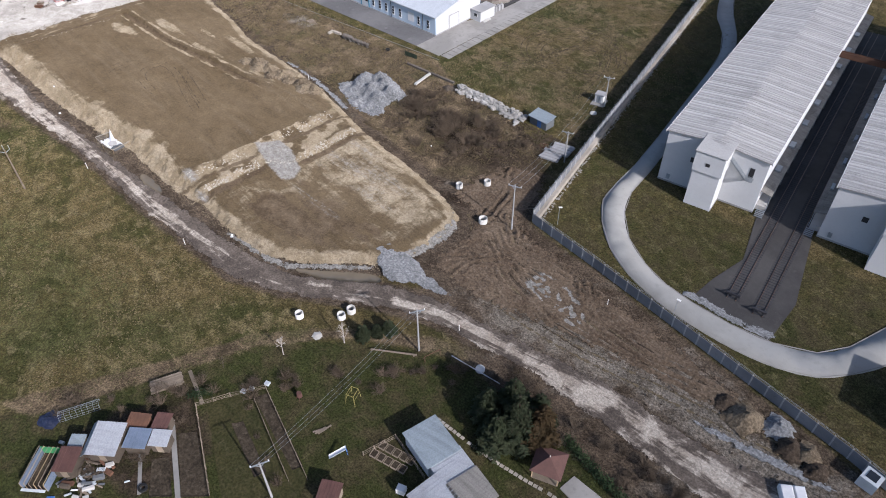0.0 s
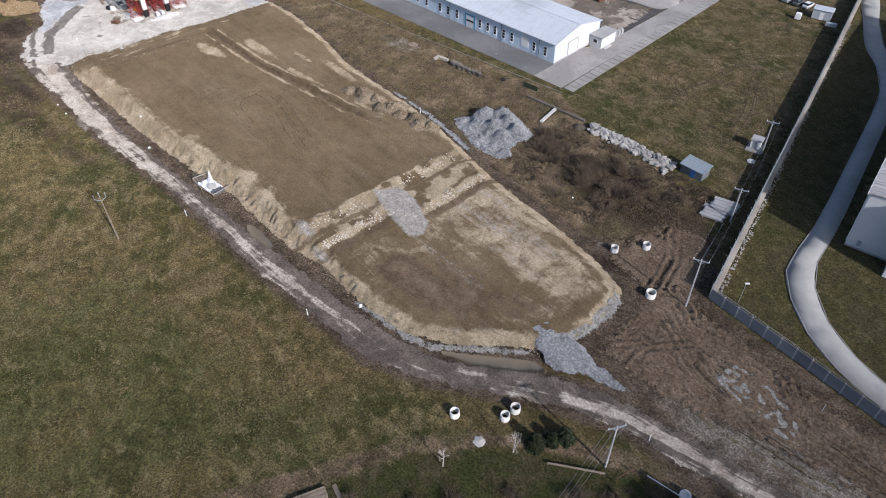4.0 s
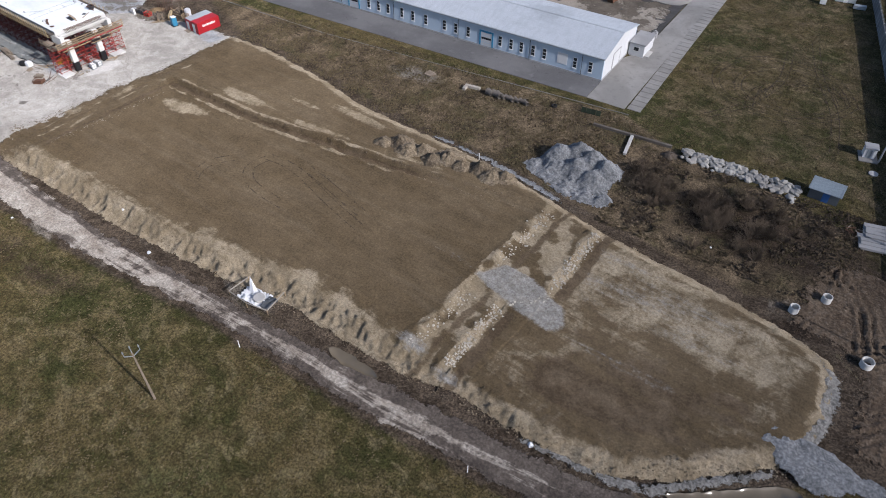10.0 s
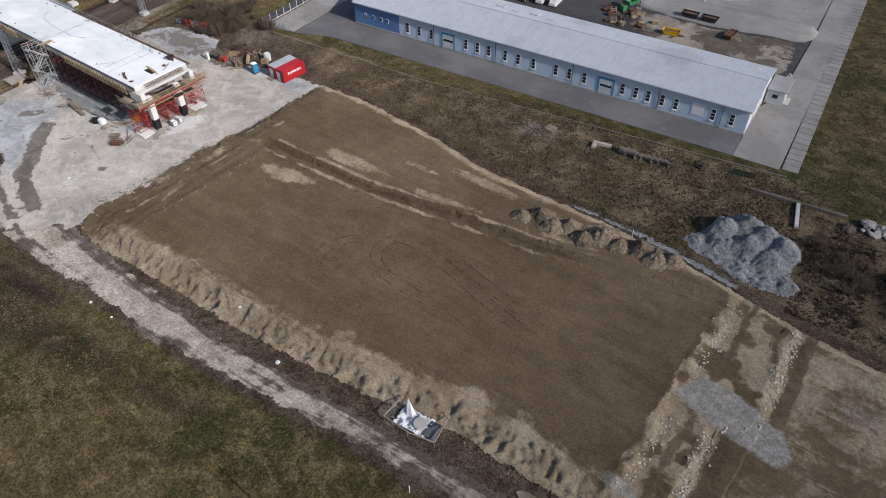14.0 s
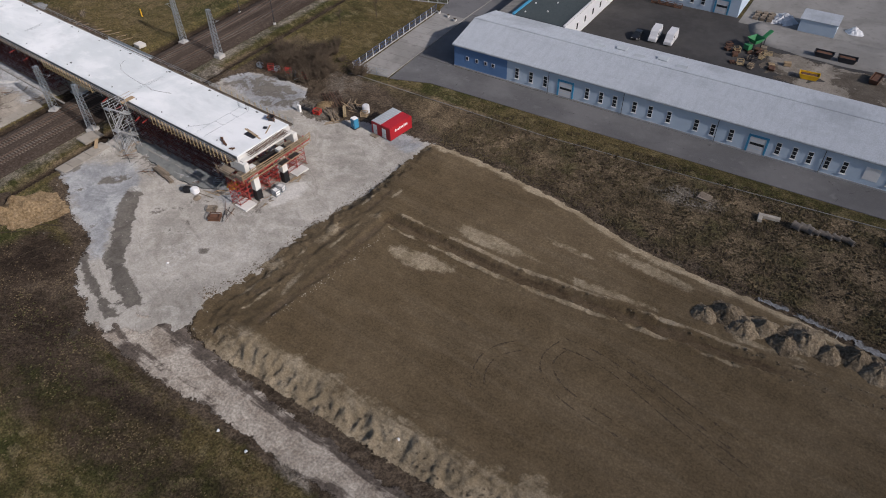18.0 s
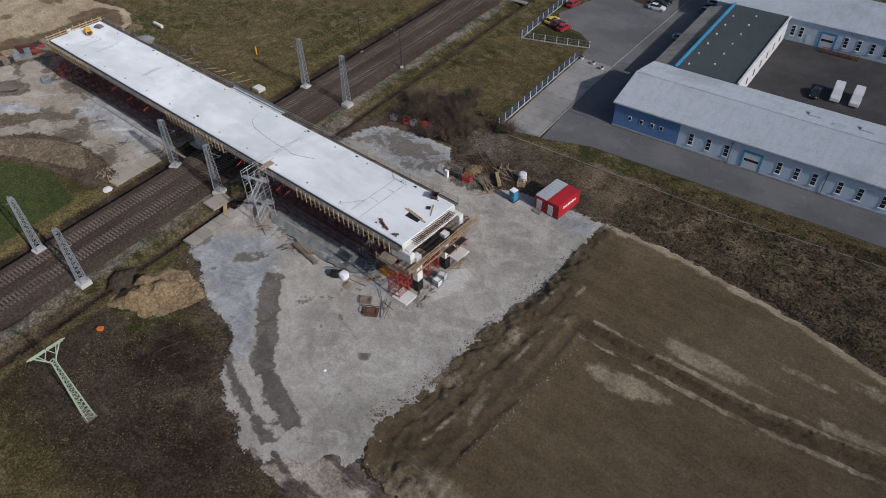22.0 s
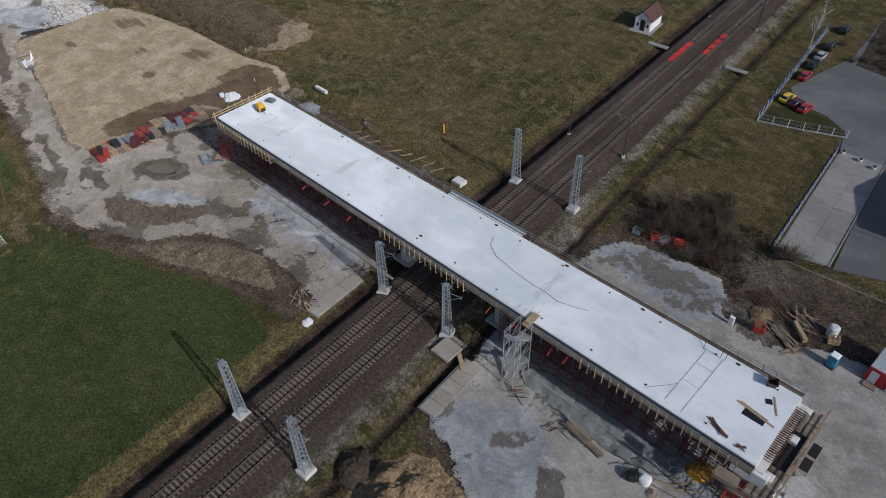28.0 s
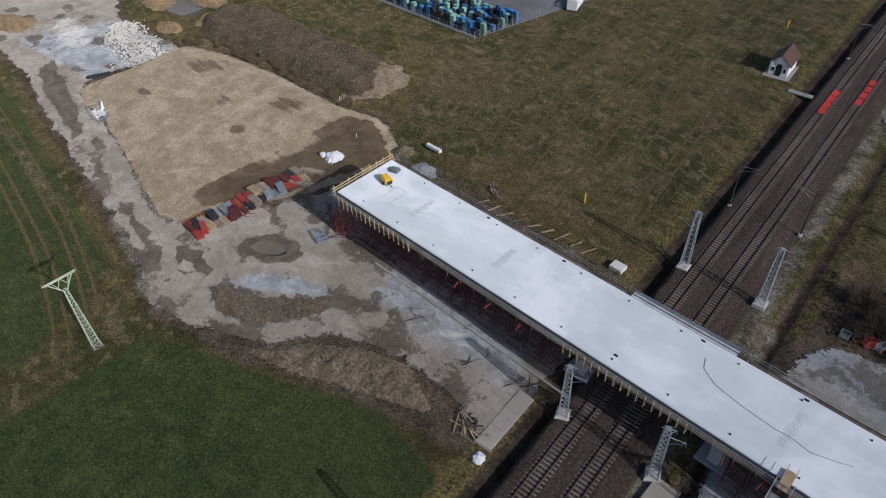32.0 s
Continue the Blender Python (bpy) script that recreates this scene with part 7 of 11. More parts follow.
for x, mt in ((HX0, "wall_deep"), (HX1 - .35, "wall_white")):
    part("gable", Mesh().add([(x, HY0 + .35, .3), (x, HY1 - .35, .3), (x, HY1 - .35, EAVE), (x, yc, RIDGE), (x, HY0 + .35, EAVE), (x + .35, HY0 + .35, .3), (x + .35, HY1 - .35, .3), (x + .35, HY1 - .35, EAVE), (x + .35, yc, RIDGE), (x + .35, HY0 + .35, EAVE)],
                             [(0, 1, 2, 3, 4), (9, 8, 7, 6, 5), (0, 5, 6, 1), (1, 6, 7, 2), (2, 7, 8, 3), (3, 8, 9, 4), (4, 9, 5, 0)]), mt, hall)
part("plinth", Mesh().box(HX0 - .08, HY0 - .1, 0, HX1 + .08, HY0 + .2, .32).box(HX1 - .2, HY0 + .2, 0, HX1 + .1, HY1, .32), "plinth", hall)
for m in gable_roof(HX0, HX1, HY0, HY1, EAVE, RIDGE):
    part("roof", m, "roof", hall, "weathered pale grey metal roof")
part("ridge_cap", Mesh().box(HX0 - .3, yc - .25, RIDGE + .15, HX1 + .3, yc + .25, RIDGE + .24), "roof", hall)
part("roof_seams", roof_ribs(HX0, HX1, HY0 - .2, HY1 + .2, EAVE - .04, RIDGE, 1.05, .17, .05, .03), "roof", hall)["kind"] = "stuff"
part("gutter", Mesh().box(HX0 - .3, HY0 - .5, EAVE - .14, HX1 + .3, HY0 - .36, EAVE - .02), "galv", hall)
for x in (-193.5, -177.3, -158.9, -140.3, -127.8):
    part("downpipe", Mesh().tube((x, HY0 - .12, .2), (x, HY0 - .12, EAVE - .1), .06, n=8), "dark_steel", hall)
for x in (-200.8, -197.5, -194.2, -184.9, -181.9, -179.0, -174.9, -171.7, -168.0, -162.7, -159.0 - .6, -156.0 - .2, -147.8, -145.0, -142.2 - .2, -139.2 - .3, -136.3 - .4, -129.4, -125.8):
    slot_window(hall, x, HY0, 1.35)
for x in (-213.0, -210.6, -208.4, -206.6):
    w = part("window", Mesh().box(x - .35, HY0 - .07, 2.2, x + .35, HY0, 3.1), "white", hall)
    part("pane", Mesh().box(x - .26, HY0 - .085, 2.29, x + .26, HY0 - .06, 3.01), "glass", w)
for x in (-189.6, -151.4):
    gate(hall, x, HY0, .3, 2.9, 3.2)
part("vent_panel", Mesh().box(-133.6, HY0 - .06, 1.4, -131.2, HY0, 3.9), "white", hall, "white louvred panel in the wall")
for k in range(5):
    part("skylight", Mesh().box(-189 + k * 4.4, 139.5 + (k % 2) * 2.2, RIDGE - .52 - (k % 2) * .22, -186.9 + k * 4.4, 141.3 + (k % 2) * 2.2, RIDGE - .2 - (k % 2) * .22), "cont_roof", hall)
part("door", Mesh().box(HX1, 134.5, .3, HX1 + .07, 138.3, 3.8), "wall_white", hall, "white gate in the gable")
part("door_frame", Mesh().box(HX1, 134.3, .3, HX1 + .1, 134.5, 4.0).box(HX1, 138.3, .3, HX1 + .1, 138.5, 4.0).box(HX1, 134.3, 3.8, HX1 + .1, 138.5, 4.0), "plinth", hall)
annex = thing("annex", "small white flat-roofed annex by the hall gable", "annex", (0, 0, 0))
part("wall", Mesh().box(-122.7, 143.4, 0, -119.2, 149.6, 2.9), "wall_white", annex)
part("roof", Mesh().box(-122.8, 143.1, 2.9, -118.9, 149.9, 3.15, .04), "plinth", annex)
w = part("window", Mesh().box(-121.7, 143.32, 1.2, -120.3, 143.4, 2.3), "white", annex)
part("pane", Mesh().box(-121.55, 143.3, 1.35, -120.45, 143.34, 2.15), "glass", w)
part("step", Mesh().box(-119.2, 144, 0, -118.2, 147, .25), "concrete", annex)

# the linking wing, its lean-to and the hall beyond the courtyard
wing = thing("linking_wing", "flat-roofed wing with a dark bitumen roof", "industrial hall", (0, 0, 0))
part("wall", Mesh().box(-211.5, 147.7, 0, -199.2, 184.0, 5.3), "wall_white", wing, "white rendered wall")
part("roof", Mesh().box(-211.7, 147.7, 5.3, -199.0, 184.0, 5.5), "roof_dark", wing, "dark bitumen felt roof")
part("parapet", Mesh().box(-199.3, 147.7, 5.5, -198.9, 184, 5.8), "wall_white", wing)
part("gutter", Mesh().box(-212.2, 147.7, 5.2, -211.6, 184.3, 5.75), "toilet", wing, "bright blue eaves board")
for k in range(12):
    part("roof_light", Mesh().box(-210.2 + (k % 2) * 4.4, 150 + k * 2.7, 5.5, -209.9 + (k % 2) * 4.4, 150.3 + k * 2.7, 5.75), "white", wing)
for k in range(7):
    w = part("window", Mesh().box(-199.2, 150.5 + k * 4.6, 1.6, -199.12, 151.6 + k * 4.6, 3.4), "white", wing)
    part("pane", Mesh().box(-199.14, 150.65 + k * 4.6, 1.75, -199.09, 151.45 + k * 4.6, 3.25), "glass", w)
lean = thing("lean_to", "open lean-to with a mossy fibre-cement roof", "lean-to", (0, 0, 0))
part("roof", Mesh().add([(-217.6, 149, 3.4), (-212.2, 149, 4.9), (-212.2, 184, 4.9), (-217.6, 184, 3.4), (-217.6, 149, 3.55), (-212.2, 149, 5.05), (-212.2, 184, 5.05), (-217.6, 184, 3.55)],
                        [(3, 2, 1, 0), (4, 5, 6, 7), (0, 1, 5, 4), (1, 2, 6, 5), (2, 3, 7, 6), (3, 0, 4, 7)]), "roof_fibre", lean, "streaked fibre-cement roof")
for k in range(8):
    part("post", Mesh().box(-217.5, 149.3 + k * 4.9, 0, -217.3, 149.5 + k * 4.9, 3.4), "dark_steel", lean)
NX0, NX1, NY0, NY1 = -216, -169.4, 184.4, 203.5
nh = thing("north_hall", "pale blue hall across the courtyard with a grey metal roof", "industrial hall", (0, 0, 0))
part("wall", Mesh().box(NX0, NY0, 0, NX1, NY1, EAVE), "wall_blue", nh)
part("gable_wall", Mesh().add([(NX1 - .01, NY0, EAVE), (NX1 - .01, NY1, EAVE), (NX1 - .01, (NY0 + NY1) / 2, RIDGE), (NX1 - .3, NY0, EAVE), (NX1 - .3, NY1, EAVE), (NX1 - .3, (NY0 + NY1) / 2, RIDGE)], [(0, 1, 2), (5, 4, 3), (0, 2, 5, 3), (2, 1, 4, 5)]), "wall_white", nh)
for m in gable_roof(NX0, NX1, NY0, NY1, EAVE, RIDGE):
    part("roof", m, "roof", nh, "weathered pale grey metal roof")
part("roof_seams", roof_ribs(NX0, NX1, NY0 - .2, NY1 + .2, EAVE - .04, RIDGE, 1.05, .17, .05, .03), "roof", nh)["kind"] = "stuff"
for x in (-197.8, -196.0, -186.4, -183.7, -180.9, -178.2):
    slot_window(nh, x, NY0, 1.35)
for x in (-190.2, -173.6):
    gate(nh, x, NY0, .1, 2.9, 3.3)
part("door", Mesh().box(-194.6, NY0 - .06, .1, -193.6, NY0, 2.2), "white", nh, "white door")
bh = thing("blue_hall", "deep blue clad hall at the head of the car park", "industrial hall", (0, 0, 0))
part("wall", Mesh().box(-222, 208, 0, -190, 226, 6.5), "wall_deep", bh)
part("roof", Mesh().box(-222.3, 207.7, 6.5, -189.7, 226.3, 6.75, .05), "roof", bh)
for x in (-219, -215.5, -212):
    w = part("window", Mesh().box(x, 207.9, 2.6, x + 1.3, 208, 3.9), "white", bh)
    part("pane", Mesh().box(x + .15, 207.87, 2.75, x + 1.15, 207.92, 3.75), "glass", w)

# small line-side house
hs = thing("small_house", "small white lineside house with a brown tiled roof", "house", (-287.3, 176.9, 0), 92)
part("wall", Mesh().box(-3.2, -2.0, 0, 3.2, 2.0, 3.0), "white", hs, "white rendered wall")
for m in gable_roof(-3.2, 3.2, -2.0, 2.0, 3.0, 4.9, .4, .14):
    part("roof", m, "roof_brown", hs, "brown tiled roof slope")
for x in (-3.2, 3.0):
    part("gable", Mesh().add([(x, -2, 3), (x, 2, 3), (x, 0, 4.9), (x + .2, -2, 3), (x + .2, 2, 3), (x + .2, 0, 4.9)], [(0, 1, 2), (5, 4, 3), (0, 2, 5, 3), (1, 4, 5, 2), (0, 3, 4, 1)]), "white", hs)
part("door", Mesh().box(-3.28, -.6, 0, -3.2, .6, 2.2), "black", hs, "dark doorway")
part("arch", Mesh().tube((-3.29, 0, 2.2), (-3.2, 0, 2.2), .6, n=16), "black", hs)
for y in (-1.4, 1.1):
    w = part("window", Mesh().box(-3.26, y - .3, 1.0, -3.2, y + .4, 2.0), "white", hs)
    part("pane", Mesh().box(-3.29, y - .2, 1.1, -3.24, y + .3, 1.9), "glass", w)
part("slab", Mesh().box(-4.6, -2.8, 0, 3.6, 2.8, .12, .03), "slab", hs)

# ---------------------------------------------------------------- the factory beyond the wall, turned 7.5 degrees
FT = 7.5


def on_site(x, y, z=0.0, turn=0.0):
    return pose(-45.2, 113.2, 0, 0, 0, FT) @ pose(x, y, z, 0, 0, turn)


def factory_hall(x0, length, w, tower=True):
    f = thing("factory_hall", "white factory hall with a ribbed pale grey roof", "factory hall", (0, 0, 0), 0, "factory halls")
    f.matrix_basis = on_site(x0, 0)
    e, r = 11.7, 12.6
    part("wall", Mesh().box(0, 0, 0.35, w, length, e), "wall_white", f, "white clad wall")
    part("gable", Mesh().add([(0, 0, e), (w, 0, e), (w / 2, 0, r), (0, .3, e), (w, .3, e), (w / 2, .3, r)], [(0, 1, 2), (5, 4, 3), (0, 2, 5, 3), (1, 4, 5, 2)]), "wall_white", f)
    part("plinth", Mesh().box(-.06, -.06, 0, w + .06, length, .36), "plinth", f)
    for s in (0, 1):
        xe = -.4 if s == 0 else w + .4
        part("roof", Mesh().add([(xe, -.4, e - .02), (w / 2, -.4, r), (w / 2, length, r), (xe, length, e - .02), (xe, -.4, e + .2), (w / 2, -.4, r + .2), (w / 2, length, r + .2), (xe, length, e + .2)],
                                [(0, 1, 2, 3), (7, 6, 5, 4), (0, 4, 5, 1), (1, 5, 6, 2), (2, 6, 7, 3), (3, 7, 4, 0)]), "roof_fac", f, "ribbed pale grey sheet roof")
    rb = Mesh()
    y = 0.2
    k = 0
    while y < length:
        for xe in (-.4, w + .4):
            rb.beam((xe, y, e + .22), (w / 2, y, r + .22), (.30, .62, .44, .75, .36)[k % 5], .12)
        y += (0.72, 1.05, .85, 1.25, 0.8)[(k * 3) % 5]
        k += 1
    part("roof_ribs", rb, "roof_rib", f, "pale raised roof sheets")["kind"] = "stuff"
    part("eaves_trim", Mesh().box(-.5, -.5, e - .2, -.38, length, e + .24).box(w + .38, -.5, e - .2, w + .5, length, e + .24), "white", f)
    # covered loading dock along the inner side
    s = 1 if tower else -1
    xw = w if tower else 0
    dk = part("loading_dock", Mesh().box(min(xw, xw + s * 1.8), 1.5, 0, max(xw, xw + s * 1.8), length, 1.1), "concrete", f)
    cp = Mesh().add([(xw, 1.0, 4.6), (xw + s * 2.2, 1.0, 4.1), (xw + s * 2.2, length, 4.1), (xw, length, 4.6), (xw, 1.0, 4.7), (xw + s * 2.2, 1.0, 4.2), (xw + s * 2.2, length, 4.2), (xw, length, 4.7)], [(0, 1, 2, 3), (7, 6, 5, 4), (0, 4, 5, 1), (1, 5, 6, 2), (2, 6, 7, 3), (3, 7, 4, 0)])
    part("canopy", cp, "roof_fibre", f, "corrugated loading canopy")
    for k in range(16):
        part("canopy_post", Mesh().box(xw + s * 2.0 - .06, 2 + k * 5, 0, xw + s * 2.0 + .06, 2.12 + k * 5, 4.1), "galv", dk)
        if k % 2:
            part("roof_vent", Mesh().box(xw + s * .5 - .3, 4 + k * 5, 4.5, xw + s * 1.3, 6.2 + k * 5, 4.95, .05), "galv", f)
    if tower:
        for y in range(0, 78, 6):
            part("downpipe", Mesh().tube((-.1, y + 1, .3), (-.1, y + 1, e), .07, n=8), "white", f)
    part("wall_window", Mesh().box(5.4, -.06, 6.4, 6.4, 0, 7.5), "dark_steel", f, "small dark window")
    part("wall_box", Mesh().box(1.6, -.25, .9, 2.3, 0, 1.9), "galv", f, "grey meter box")
    return f


fac = factory_hall(0, 95, 19.4, True)
tw = thing("stair_block", "white flat-roofed stair tower before the factory gable", "tower", (0, 0, 0))
tw.matrix_basis = on_site(0, 0)
part("wall", Mesh().box(7.2, -4.5, 0, 12.4, 0, 8.2), "wall_white", tw, "white clad lower wall")
part("upper_wall", Mesh().box(7.0, -4.8, 8.2, 12.6, 1.6, 12.5), "wall_white", tw, "white clad head of the tower")
part("roof", Mesh().box(6.8, -5.0, 12.5, 12.8, 1.8, 12.7, .05), "roof_rib", tw)
part("window", Mesh().box(9.3, -4.86, 9.8, 10.1, -4.8, 10.5), "dark_steel", tw)
part("plinth", Mesh().box(7.1, -4.4, 0, 12.5, 0, .35), "plinth", tw)
es = thing("outside_stair", "steel outside stair on the factory gable", "stair", (0, 0, 0))
es.matrix_basis = on_site(0, 0)
part("stringer", Mesh().beam((12.7, -1.3, 10.6), (16.2, -1.3, 7.4), .08, .25).beam((12.7, -.2, 10.6), (16.2, -.2, 7.4), .08, .25), "galv", es)
tr = Mesh()
for k in range(13):
    tr.box(12.75 + k * .27, -1.25, 10.55 - k * .247, 13.0 + k * .27, -.25, 10.6 - k * .247)
part("treads", tr, "galv", es)
part("landing", Mesh().box(16.1, -1.4, 7.3, 17.6, -.1, 7.4), "galv", es)
part("guard_rail", Mesh().tube((12.7, -1.35, 11.6), (16.2, -1.35, 8.4), .04).tube((16.2, -1.35, 8.4), (17.6, -1.35, 8.4), .04).tube((17.6, -1.35, 7.3), (17.6, -1.35, 8.4), .04).tube((16.2, -1.35, 7.3), (16.2, -1.35, 8.4), .04), "galv", es)
part("door", Mesh().box(16.4, -.07, 7.4, 17.3, 0, 9.5), "dark_steel", es, "dark grey door")
factory_hall(31.4, 95, 20, False)
ent = thing("steel_steps", "small galvanised steps to the loading dock", "steps", (0, 0, 0), 0, "dock steps")
ent.matrix_basis = on_site(20.0, 0.6)
for k in range(5):
    part("tread", Mesh().box(0, -1.6 + k * .3, .2 + k * .18, 1.5, -1.3 + k * .3, .25 + k * .18), "galv", ent)
part("guard_rail", Mesh().tube((0, -1.6, 1.1), (0, 0, 2.1), .03).tube((1.5, -1.6, 1.1), (1.5, 0, 2.1), .03).tube((0, -1.6, 0), (0, -1.6, 1.1), .03).tube((1.5, -1.6, 0), (1.5, -1.6, 1.1), .03), "galv", ent)
copy_thing(ent, on_site(29.2, 0.4))
tw2 = thing("stair_block", "white stair tower in front of the second factory gable", "tower", (0, 0, 0))
tw2.matrix_basis = on_site(40.6, 0)
part("wall", Mesh().box(0, -4.3, 0, 5.2, 0, 8.2), "wall_white", tw2)
part("upper_wall", Mesh().box(-.2, -4.5, 8.2, 5.4, 1.6, 12.0), "wall_white", tw2)
part("roof", Mesh().box(-.4, -4.7, 12.0, 5.6, 1.8, 12.2, .05), "roof_fac", tw2)
pb = thing("pipe_bridge", "dark steel pipe bridge between the two factory halls", "pipe bridge", (0, 0, 0))
pb.matrix_basis = on_site(19.4, 58)
part("truss", Mesh().box(0, -.5, 8.2, 12, -.35, 9.4).box(0, .35, 8.2, 12, .5, 9.4).box(0, -.5, 8.1, 12, .5, 8.25), "rust", pb)

# sidings between the halls
sx = on_site(0, 0)
structure("siding_bed", Mesh().prism([tuple((sx @ Vector(p)).xy) for p in ((18.2, -27.2, 0), (31.6, -30.5, 0), (33.0, -20, 0), (30.6, 2, 0), (31, 95, 0), (20, 95, 0), (20.4, 0, 0), (22.2, -14, 0), (19.4, -22, 0))], -.2, .035), "asphalt_dark", "dark grey asphalt bed of the factory sidings", "siding")
for x in (23.6, 28.4):
    sd = thing("siding_track", "factory siding track with a buffer stop", "railway track", (0, 0, 0), 0, "siding tracks")
    sd.matrix_basis = on_site(x, 0)
    y_end = -25.0 if x < 25 else -26.2
    for s in (-.75, .75):
        part("rail", Mesh().box(s - .07, y_end, .04, s + .07, 95, .07).box(s - .04, y_end, .07, s + .04, 95, .17), "rail", sd)
    sl = Mesh().box(-1.25, -.13, 0, 1.25, .13, .085, .02).data("sleeper", "dark_steel")
    y = y_end + .4
    while y < 62:
        part("sleeper", sl, "dark_steel", sd, "").location = (0, y, .01)
        y += .68
    bs = part("buffer_stop", Mesh().beam((-1.2, y_end + .4, 1.0), (1.2, y_end + .4, 1.0), .3, .3).beam((-.75, y_end + .4, .1), (-.75, y_end + .4, 1), .2).beam((.75, y_end + .4, .1), (.75, y_end + .4, 1), .2).beam((-.75, y_end + 2.2, .1), (-.75, y_end + .4, 1), .14).beam((.75, y_end + 2.2, .1), (.75, y_end + .4, 1), .14), "dark_steel", sd, "black steel buffer stop")

# the pale concrete works road
CROAD_O = [(-84, 222), (-77.5, 206), (-71.6, 192), (-65.5, 183), (-60.6, 172), (-58.0, 160), (-54.9, 140), (-52.4, 124.4), (-51.0, 114), (-50.5, 106), (-49.6, 99.6), (-46.1, 93.9), (-40.9, 88.6), (-34.6, 84.8), (-27.6, 82.6), (-20.8, 81.7), (-13.2, 81.6), (-6.7, 82.7), (-1.3, 85.2), (2.3, 89.2), (5.9, 95), (9.6, 106), (14, 120)]
CROAD_I = [(10, 122), (6, 111), (3.1, 102.8), (0.2, 94.7), (-3.2, 89.9), (-9.2, 87.1), (-15.9, 86.2), (-23.0, 86.4), (-28.5, 87.2), (-33.7, 89.2), (-39.6, 93.2), (-44.3, 99.1), (-46.6, 105.4), (-47.4, 113.6), (-48.5, 122), (-51.6, 141), (-54.6, 160), (-57.2, 172.5), (-62.0, 184.5), (-68.6, 196), (-74, 208), (-80, 224)]
sheet("concrete_road", ragged(CROAD_O + CROAD_I, 2.0, 0.03, 31), "road_concrete", flat(.06), 2.5, {}, "smooth pale concrete works road round the factory", "road")


def kerb_line(pts, w=.14, h=.12, mat="slab"):
    m = Mesh()
    for a, b in zip(pts, pts[1:]):
        m.beam((*a, h / 2), (*b, h / 2), w, h)
    structure("kerb", m, mat, "low grey concrete kerb beside the works road", "kerb")


kerb_line(CROAD_O[1:-1])
kerb_line(CROAD_I[1:-1])
# worn gravel strip at the head of the sidings
sheet("gravel_strip", ragged([(-25.6, 86.6), (-23, 86.6), (-16, 86.4), (-9.6, 87.2), (-9.8, 89.4), (-15.4, 88.6), (-22.6, 88.9), (-25.2, 88.4)], .8, .15, 33), "crushed", flat(.07), .9, {}, "grey gravel strip along the works road", "gravel")


# the panel wall round the factory
def panel_wall(pts, h, mat, step=2.5, label=""):
    w = structure("boundary_wall", Mesh().box(0, 0, -2, .1, .1, -1.9), mat, label or "long concrete panel boundary wall", "wall")
    pan = Mesh().box(0, -.06, 0, step - .16, .06, h, .02).data("panel", mat)
    pos = Mesh().box(-.11, -.13, 0, .11, .13, h + .06, .02).data("post", "plinth")
    wire = Mesh().beam((0, 0, h + .1), (0, .35, h + .55), .05).data("bracket", "galv")
    for a, b in zip(pts, pts[1:]):
        d = Vector(b) - Vector(a)
        ang = math.degrees(math.atan2(d.y, d.x))
        n = max(1, round(d.length / step))
        for k in range(n):
            p = Vector(a) + d * (k / n)
            o = part("panel", pan, mat, w)
            o.matrix_basis = pose(p.x, p.y, 0, 0, 0, ang) @ pose(.08, 0, 0) @ Matrix.Diagonal((d.length / n / step, 1, 1, 1))
            part("post", pos, mat, w).matrix_basis = pose(p.x, p.y, 0, 0, 0, ang)
            part("bracket", wire, "galv", w).matrix_basis = pose(p.x, p.y, 0, 0, 0, ang)
        rl = Mesh().beam((*a, h + .3), (*b, h + .3), .03).beam((*a, h + .5), (*b, h + .5), .03)
        part("wire", rl, "galv", w)
    return w


WALL_W = [(-55.8, 84.8), (-58.8, 99.4), (-65.4, 131.5), (-74.3, 174.2), (-84, 220)]
WALL_S = [(14, 72.6), (7, 74.3), (-11.1, 77.3), (-27.7, 80.2), (-40.5, 82.3), (-55.8, 84.6)]
MAT["wall_panel"] = concrete_material("wall_panel_concrete", (0.215, 0.225, 0.24), (0.15, 0.158, 0.17), 0.6)
panel_wall(WALL_W, 3.0, "wall_panel")
panel_wall(WALL_S, 2.3, "wall_panel", 2.5, "grey concrete panel wall along the muddy lane")
cw = Mesh()
for a, b in zip(WALL_W, WALL_W[1:]):
    cw.beam((a[0] + .45, a[1], .6), (b[0] + .45, b[1], .6), .7, 1.2)
structure("retaining_wall", cw, "old_slab", "low rubble retaining wall behind the panel wall", "wall")
lp = thing("lamp_post", "short white lamp post by the works road", "lamp post", (-23.9, 81.2, 0), 0, "lamp posts")
part("pole", Mesh().tube((0, 0, 0), (0, 0, 4.2), .06, .04, 8), "galv", lp)
part("lamp_head", Mesh().box(-.2, -.15, 4.2, .5, .15, 4.36, .03), "white", lp)
copy_thing(lp, pose(-51.9, 87.4, 0, 0, 0, 40))
wb = thing("white_block", "corner of a white building by the works road", "building", (9.5, 86.5, 0), 8)
part("wall", Mesh().box(0, -4, 0, 6, 6, 4.2, .05), "wall_white", wb)
part("roof", Mesh().box(-.2, -4.2, 4.2, 6.2, 6.2, 4.4, .04), "roof_fac", wb)


